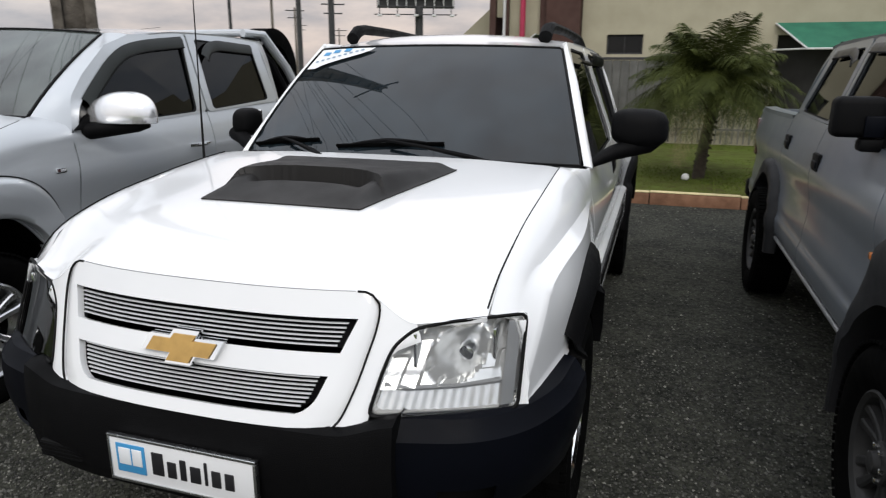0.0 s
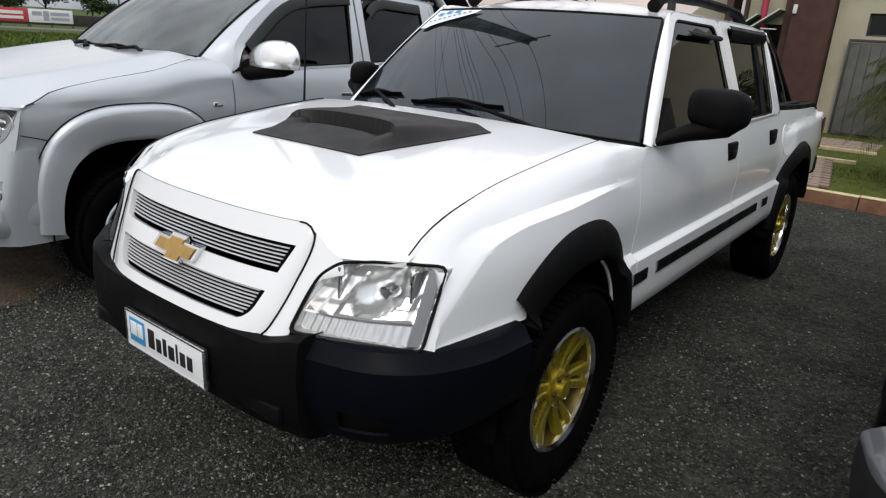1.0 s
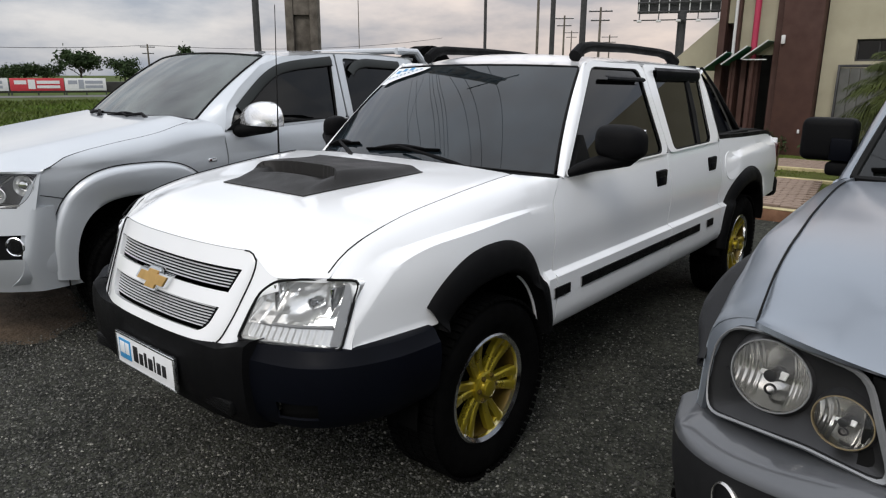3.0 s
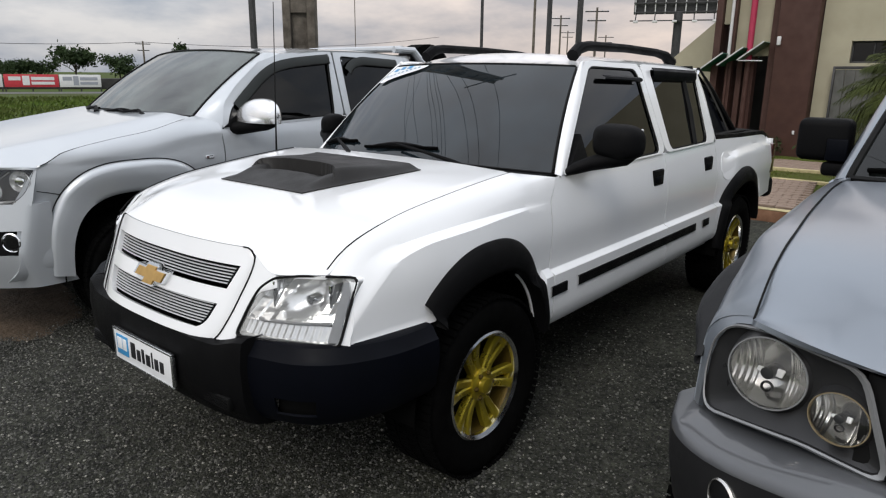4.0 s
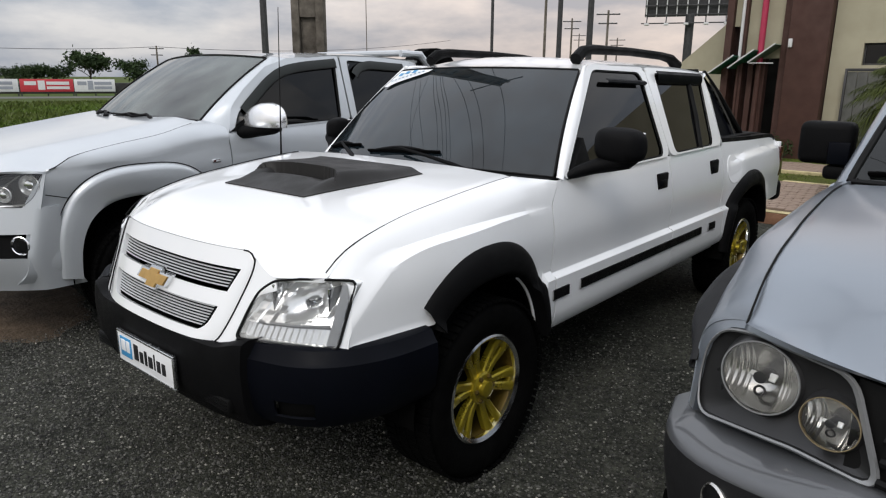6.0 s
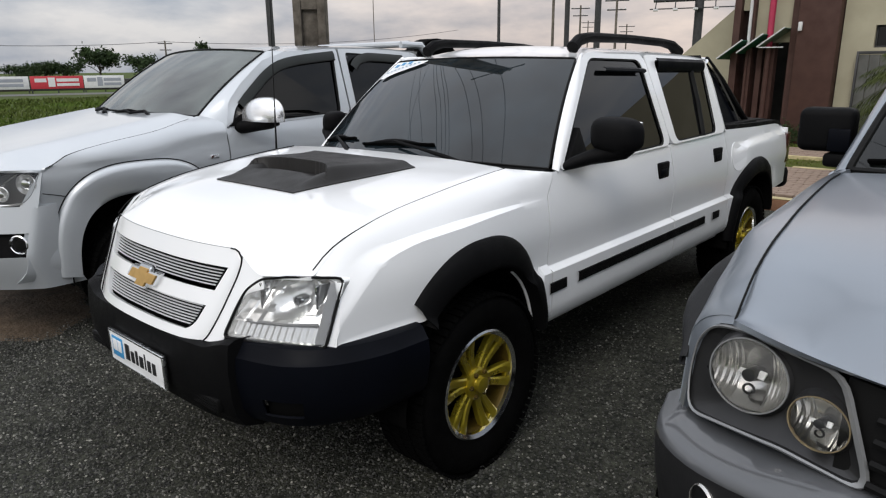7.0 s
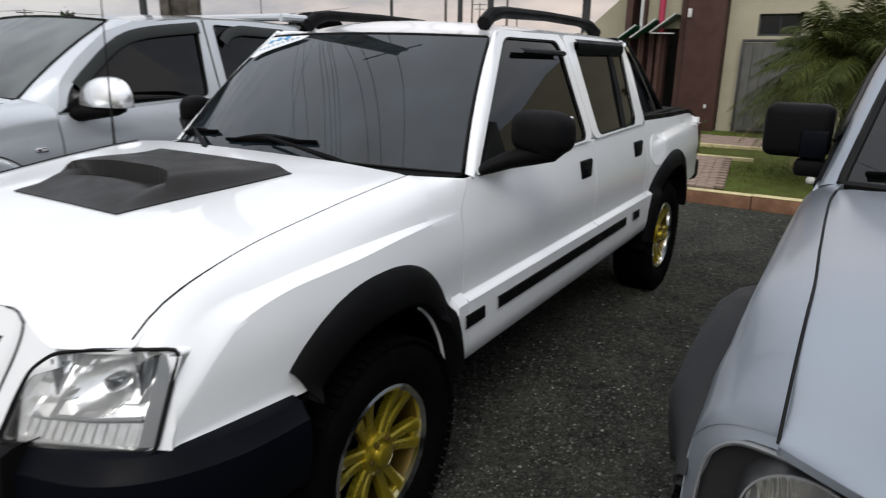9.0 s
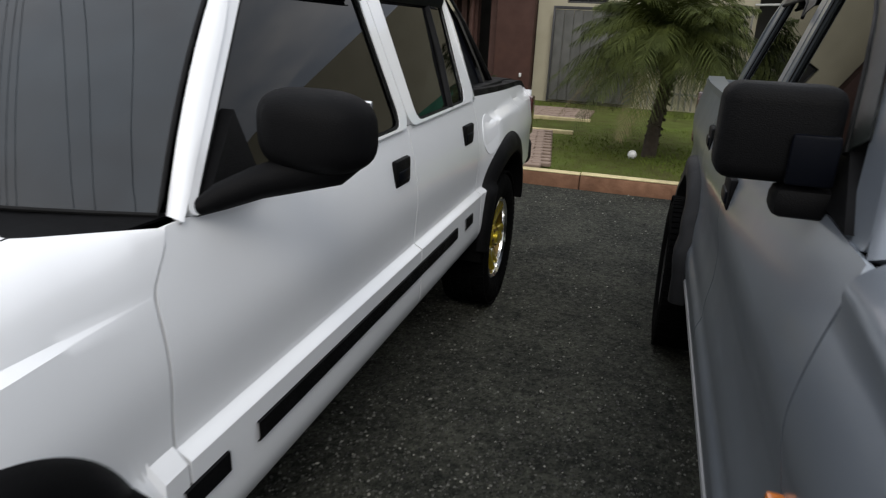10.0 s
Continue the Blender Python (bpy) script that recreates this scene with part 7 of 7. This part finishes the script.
    zmid = curve([-0.70, -0.55, -0.3, 0.1, 0.5], [1.098, 1.145, 1.215, 1.260, 1.284])

    def hood_z(x, y):
        u = abs(x) / P.xh(max(y, -0.6))
        return lerp(P.zh(max(y, -0.6)), zmid(y), smooth(1.0, 0.55, u)) + 0.014 * (1 - u * u) - 0.004 * smooth(0.96, 1.0, u)
    P.hood_z = hood_z
    P.flares = [(0.0, -4, 137, M_FLAREGREY, 0.086, (0.41, 0.475), (0.490, 0.735), 2.3), (2.96, 0, 178, M_FLAREGREY, 0.05, (0.43, 0.475), (0.51, 0.575), 2.2)]
    root = pickup(P)

    def nose(x, z):
        return -0.68 + 0.25 * (abs(x) / 0.8) ** 2.5 - 0.2 * (0.95 - z)
    for s in (1, -1):
        # lamp unit: silver bezel, dark tray, two round lamps under one lens
        out = [(0.462, 0.858), (0.498, 0.945), (0.533, 1.030), (0.632, 1.030), (0.745, 1.026), (0.818, 1.004), (0.858, 0.955), (0.868, 0.870), (0.856, 0.792), (0.620, 0.852)]
        lamp = part("headlamp", prism(rounded(out, 0.035, 4), lambda u, v, d: (s * u, nose(u, v) + 0.085 + d, v), 0.02), M_LAMPGREY, root, "twin round headlamp in a grey tray")
        rr = rounded(out, 0.035, 4)
        part("lamp_wall", sheet([[(s * u, nose(u, v) + d, v) for u, v in rr + rr[:1]] for d in (-0.002, 0.08)]), M_LAMPGREY, lamp, solid=0.003)
        c = (0.69, 0.91)
        big = [(c[0] + (u - c[0]) * lerp(1.018, 1.05, smooth(0.75, 0.50, u)), c[1] + (v - c[1]) * 1.045) for u, v in rr]
        part("bezel", sheet([[(s * u, nose(u, v) - d, v) for u, v in o + o[:1]] for o, d in ((rr, 0.004), (big, 0.008))], (0, -1, 0)), M_BEZEL, lamp, "silver lamp bezel", solid=0.008)
        fine = [(lerp(a[0], b[0], q), lerp(a[1], b[1], q)) for a, b in zip(rr, rr[1:] + rr[:1]) for q in (0.0, 0.34, 0.67)]
        shares = np.linspace(0.04, 1.0, 26)

        def hole(i, j):
            u, v = fine[j % len(fine)]
            q = (shares[i] + shares[i + 1]) / 2
            return any(math.hypot(lerp(0.67, u, q) - cx, lerp(0.915, v, q) - cz) < r for cx, cz, r in ((0.708, 0.950, 0.080), (0.553, 0.932, 0.050)))
        rows = [[(s * lerp(0.67, u, q), nose(lerp(0.67, u, q), lerp(0.915, v, q)) + lerp(0.030, 0.006, q ** 3), lerp(0.915, v, q)) for u, v in fine] for q in shares]
        part("tray", sheet(rows, (0, -1, 0), skip=hole, closed=True), M_LAMPGREY, lamp, solid=0.003)
        for cx, cz, r in ((0.708, 0.950, 0.086), (0.553, 0.932, 0.056)):
            m = Matrix.Translation((s * cx, nose(cx, cz) - 0.006, cz)) @ Matrix.Rotation(s * radians(15), 4, "Z") @ Matrix.Rotation(radians(-8), 4, "X") @ Matrix.Diagonal((1, 1, 0.88, 1))
            # collar that rises out of the tray
            bm = revolve([(0.070, r * 1.40), (0.032, r * 1.24), (0.012, r * 1.12), (0.0, r * 1.07), (-0.004, r * 1.03), (0.0, r * 0.99)], 36, "y")
            bmesh.ops.transform(bm, matrix=m, verts=bm.verts)
            rg = part("lamp_ring", bm, M_LAMPGREY, lamp)
            bm = revolve([(0.002, r * 1.045), (-0.006, r * 1.035), (-0.006, r * 1.0), (0.002, r * 0.99)], 36, "y")
            bmesh.ops.transform(bm, matrix=m, verts=bm.verts)
            part("ring_edge", bm, M_BEZEL if r > 0.08 else M_BRASSY, rg)
            # fluted reflector: upright flutes beside a plain centre
            rows = []
            for x in np.linspace(-0.999 * r, 0.999 * r, 84):
                h = math.sqrt(r * r - x * x)
                flute = 0.0016 * math.sin(x * 2 * math.pi / 0.0115) * smooth(0.32, 0.46, abs(x) / r)
                rows.append([m @ Vector((x, 0.040 * (1 - (x * x + z * z) / (r * r)) + flute, z)) for z in np.linspace(-h, h, 11)])
            part("lamp_bowl", sheet(rows, (0, -1, 0)), M_FLUTE, rg, smooth=70)
            bm = revolve([(-0.004, 0.0), (-0.002, r * 0.17), (0.034, r * 0.20)], 20, "y")
            bmesh.ops.transform(bm, matrix=m, verts=bm.verts)
            part("bulb_shield", bm, M_LAMPDARK, rg)
            bm = revolve([(0.010, r * 0.10), (0.006, r * 0.15), (0.012, r * 0.17)], 18, "y", centre=(0, 0, -r * 0.42))
            bmesh.ops.transform(bm, matrix=m, verts=bm.verts)
            part("side_bulb", bm, M_LAMPDARK, rg)
            # three added white blocks stand in for the bright reflection at the bowl's centre
            for k in (-1, 0, 1):
                part("bowl_glint", box((k * r * 0.24 - r * 0.10, 0.006, r * 0.02), (k * r * 0.24 + r * 0.09, 0.012, r * (0.22 + 0.05 * k)), 0.002, None, m @ Matrix.Rotation(radians(-35), 4, "X")), M_GLINT, rg)
            bm = revolve([(-0.004, r), (-0.014, r * 0.6), (-0.017, 0.0)], 36, "y")
            bmesh.ops.transform(bm, matrix=m, verts=bm.verts)
            part("lamp_glass", bm, M_LENS, rg)
        # fender skin round the lamp's outer corner
        ins = [(0.66, 1.033), (0.765, 1.031), (0.800, 1.019), (0.832, 0.995), (0.856, 0.957), (0.868, 0.91), (0.873, 0.78)]
        ous = [(0.66, 1.047), (0.765, 1.047), (0.807, 1.033), (0.849, 1.009), (0.880, 0.975), (0.892, 0.93), (0.893, 0.78)]
        rows = [[(s * lerp(a[0], b[0], q), nose(lerp(a[0], b[0], q), lerp(a[1], b[1], q)) - 0.003 + 0.006 * q, lerp(a[1], b[1], q)) for q in (0, 0.5, 1)] for a, b in list(zip(ins, ous))]
        part("fender_nose", sheet(rows, (s, -1, 0)), M_GREY, root, solid=0.012)
        # mirror
        sh = part("mirror", box((s * 0.905 - 0.090, 0.80, 1.276), (s * 0.905 + 0.090, 0.90, 1.430), 0.028, seg=4), M_PLASTIC, root, "large squared black mirror")
        part("mirror_step", box((s * 0.855 - 0.035, 0.788, 1.280), (s * 0.855 + 0.035, 0.80, 1.36), 0.006), M_PLASTICGLOSS, sh)
        part("mirror_arm", box((s * 0.84 - 0.06, 0.79, 1.225), (s * 0.84 + 0.06, 0.86, 1.275), 0.015), M_PLASTIC, sh)
        part("mirror_glass", box((s * 0.905 - 0.08, 0.899, 1.29), (s * 0.905 + 0.08, 0.904, 1.42), 0.004), M_CHROME, sh)
        part("mirror_foot", prism([(0.66, 1.245), (0.88, 1.252), (0.86, 1.36)], lambda u, v, d: (s * (P.gx(u, v) + 0.012 - d), u, v), 0.03), M_PLASTIC, root)
        part("sill_strip", tube([(s * 0.866, y, 0.505) for y in np.linspace(0.50, 2.50, 8)], 0.010, 8), M_BEZEL, root, "bright sill strip")
    part("nose_panel", sheet([[(x, nose(x, z) + 0.012, z) for x in np.linspace(-0.52, 0.52, 21)] for z in np.linspace(0.80, 1.03, 8)], (0, -1, 0)), M_SEAL, root, solid=0.006)
    for k in range(5):
        z = 0.83 + k * 0.038
        part("grille_bar", tube([(x, nose(x, z) - 0.004, z) for x in np.linspace(-0.46, 0.46, 13)], 0.009, 6), M_SEAL, root)
    # bumper in two tones
    bx = curve([0, 0.35, 0.6, 0.8, 1.0], [0.0, 0.46, 0.755, 0.925, 0.972])
    by = curve([0, 0.35, 0.6, 0.8, 1.0], [-0.77, -0.72, -0.59, -0.43, -0.27])
    for name, prof, m in (("front_bumper", [(-0.14, 0.792), (-0.055, 0.762), (-0.014, 0.740), (-0.003, 0.730), (0.001, 0.716)], M_BUMPGREY), ("bumper_skirt", [(0.000, 0.716), (0.002, 0.68), (-0.002, 0.62), (-0.018, 0.53), (-0.05, 0.45), (-0.12, 0.42)], M_GREYLOW)):
        rows = []
        for t in np.linspace(-1, 1, 57):
            a = abs(t)
            x, y = bx(a), by(a)
            dx, dy = bx(min(a + 0.02, 1)) - bx(max(a - 0.02, 0)), by(min(a + 0.02, 1)) - by(max(a - 0.02, 0))
            l = math.hypot(dx, dy)
            sg = math.copysign(1, t)
            rise = 0.080 * smooth(0.90, 0.46, x)
            rows.append([(sg * (x + dy / l * d), y - dx / l * d, z + rise * smooth(0.46, 0.60, z)) for d, z in prof])
        bp = part(name, sheet(rows, (0, -1, 0)), m, root, solid=0.01)
    for s in (1, -1):
        m = Matrix.Translation((s * 0.735, -0.592, 0.672)) @ Matrix.Rotation(s * radians(38), 4, "Z")
        bm = revolve([(0.03, 0.050), (-0.012, 0.048), (-0.017, 0.044), (-0.004, 0.038), (0.012, 0.026), (0.018, 0.0)], 28, "y")
        bmesh.ops.transform(bm, matrix=m, verts=bm.verts)
        fg = part("fog_lamp", bm, M_FLUTE, root, "round clear fog lamp")
        bm = revolve([(-0.008, 0.0), (-0.004, 0.010), (0.012, 0.011)], 16, "y")
        bmesh.ops.transform(bm, matrix=m, verts=bm.verts)
        part("bulb_shield", bm, M_LAMPDARK, fg)
        bm = revolve([(-0.015, 0.043), (-0.021, 0.026), (-0.023, 0.0)], 24, "y")
        bmesh.ops.transform(bm, matrix=m, verts=bm.verts)
        part("lamp_glass", bm, M_LENS, fg)
        w = P.side(0.51, 0.89)
        part("side_marker", box((min(s * (w - 0.006), s * (w + 0.026)), 0.47, 0.875), (max(s * (w - 0.006), s * (w + 0.026)), 0.53, 0.905), 0.006), M_AMBER, root, "small orange side marker")
    wipers(P, root)
    # big corner sticker on the windscreen
    rows = [[P.shield(u, v) + Vector((0, -0.008, 0.006)) for u in np.linspace(-0.968, lerp(-0.960, -0.45, (v - 0.50) / 0.46), 8)] for v in np.linspace(0.50, 0.96, 8)]
    st = part("corner_sticker", sheet(rows, (0, -1, 0.5)), M_STICKER, root, "white dealer sticker with blue marks", solid=0.001)
    for u0, u1, v0, v1 in ((-0.90, -0.72, 0.82, 0.92), (-0.93, -0.82, 0.68, 0.76)):
        rows = [[P.shield(u, v) + Vector((0, -0.0105, 0.0078)) for u in np.linspace(u0, u1, 4)] for v in (v0, v1)]
        part("sticker_mark", sheet(rows, (0, -1, 0.5)), M_BLUE, st, solid=0.0005)
    return root, P


silver_root, SP = silver_pickup()
grey_root, GP = grey_pickup()
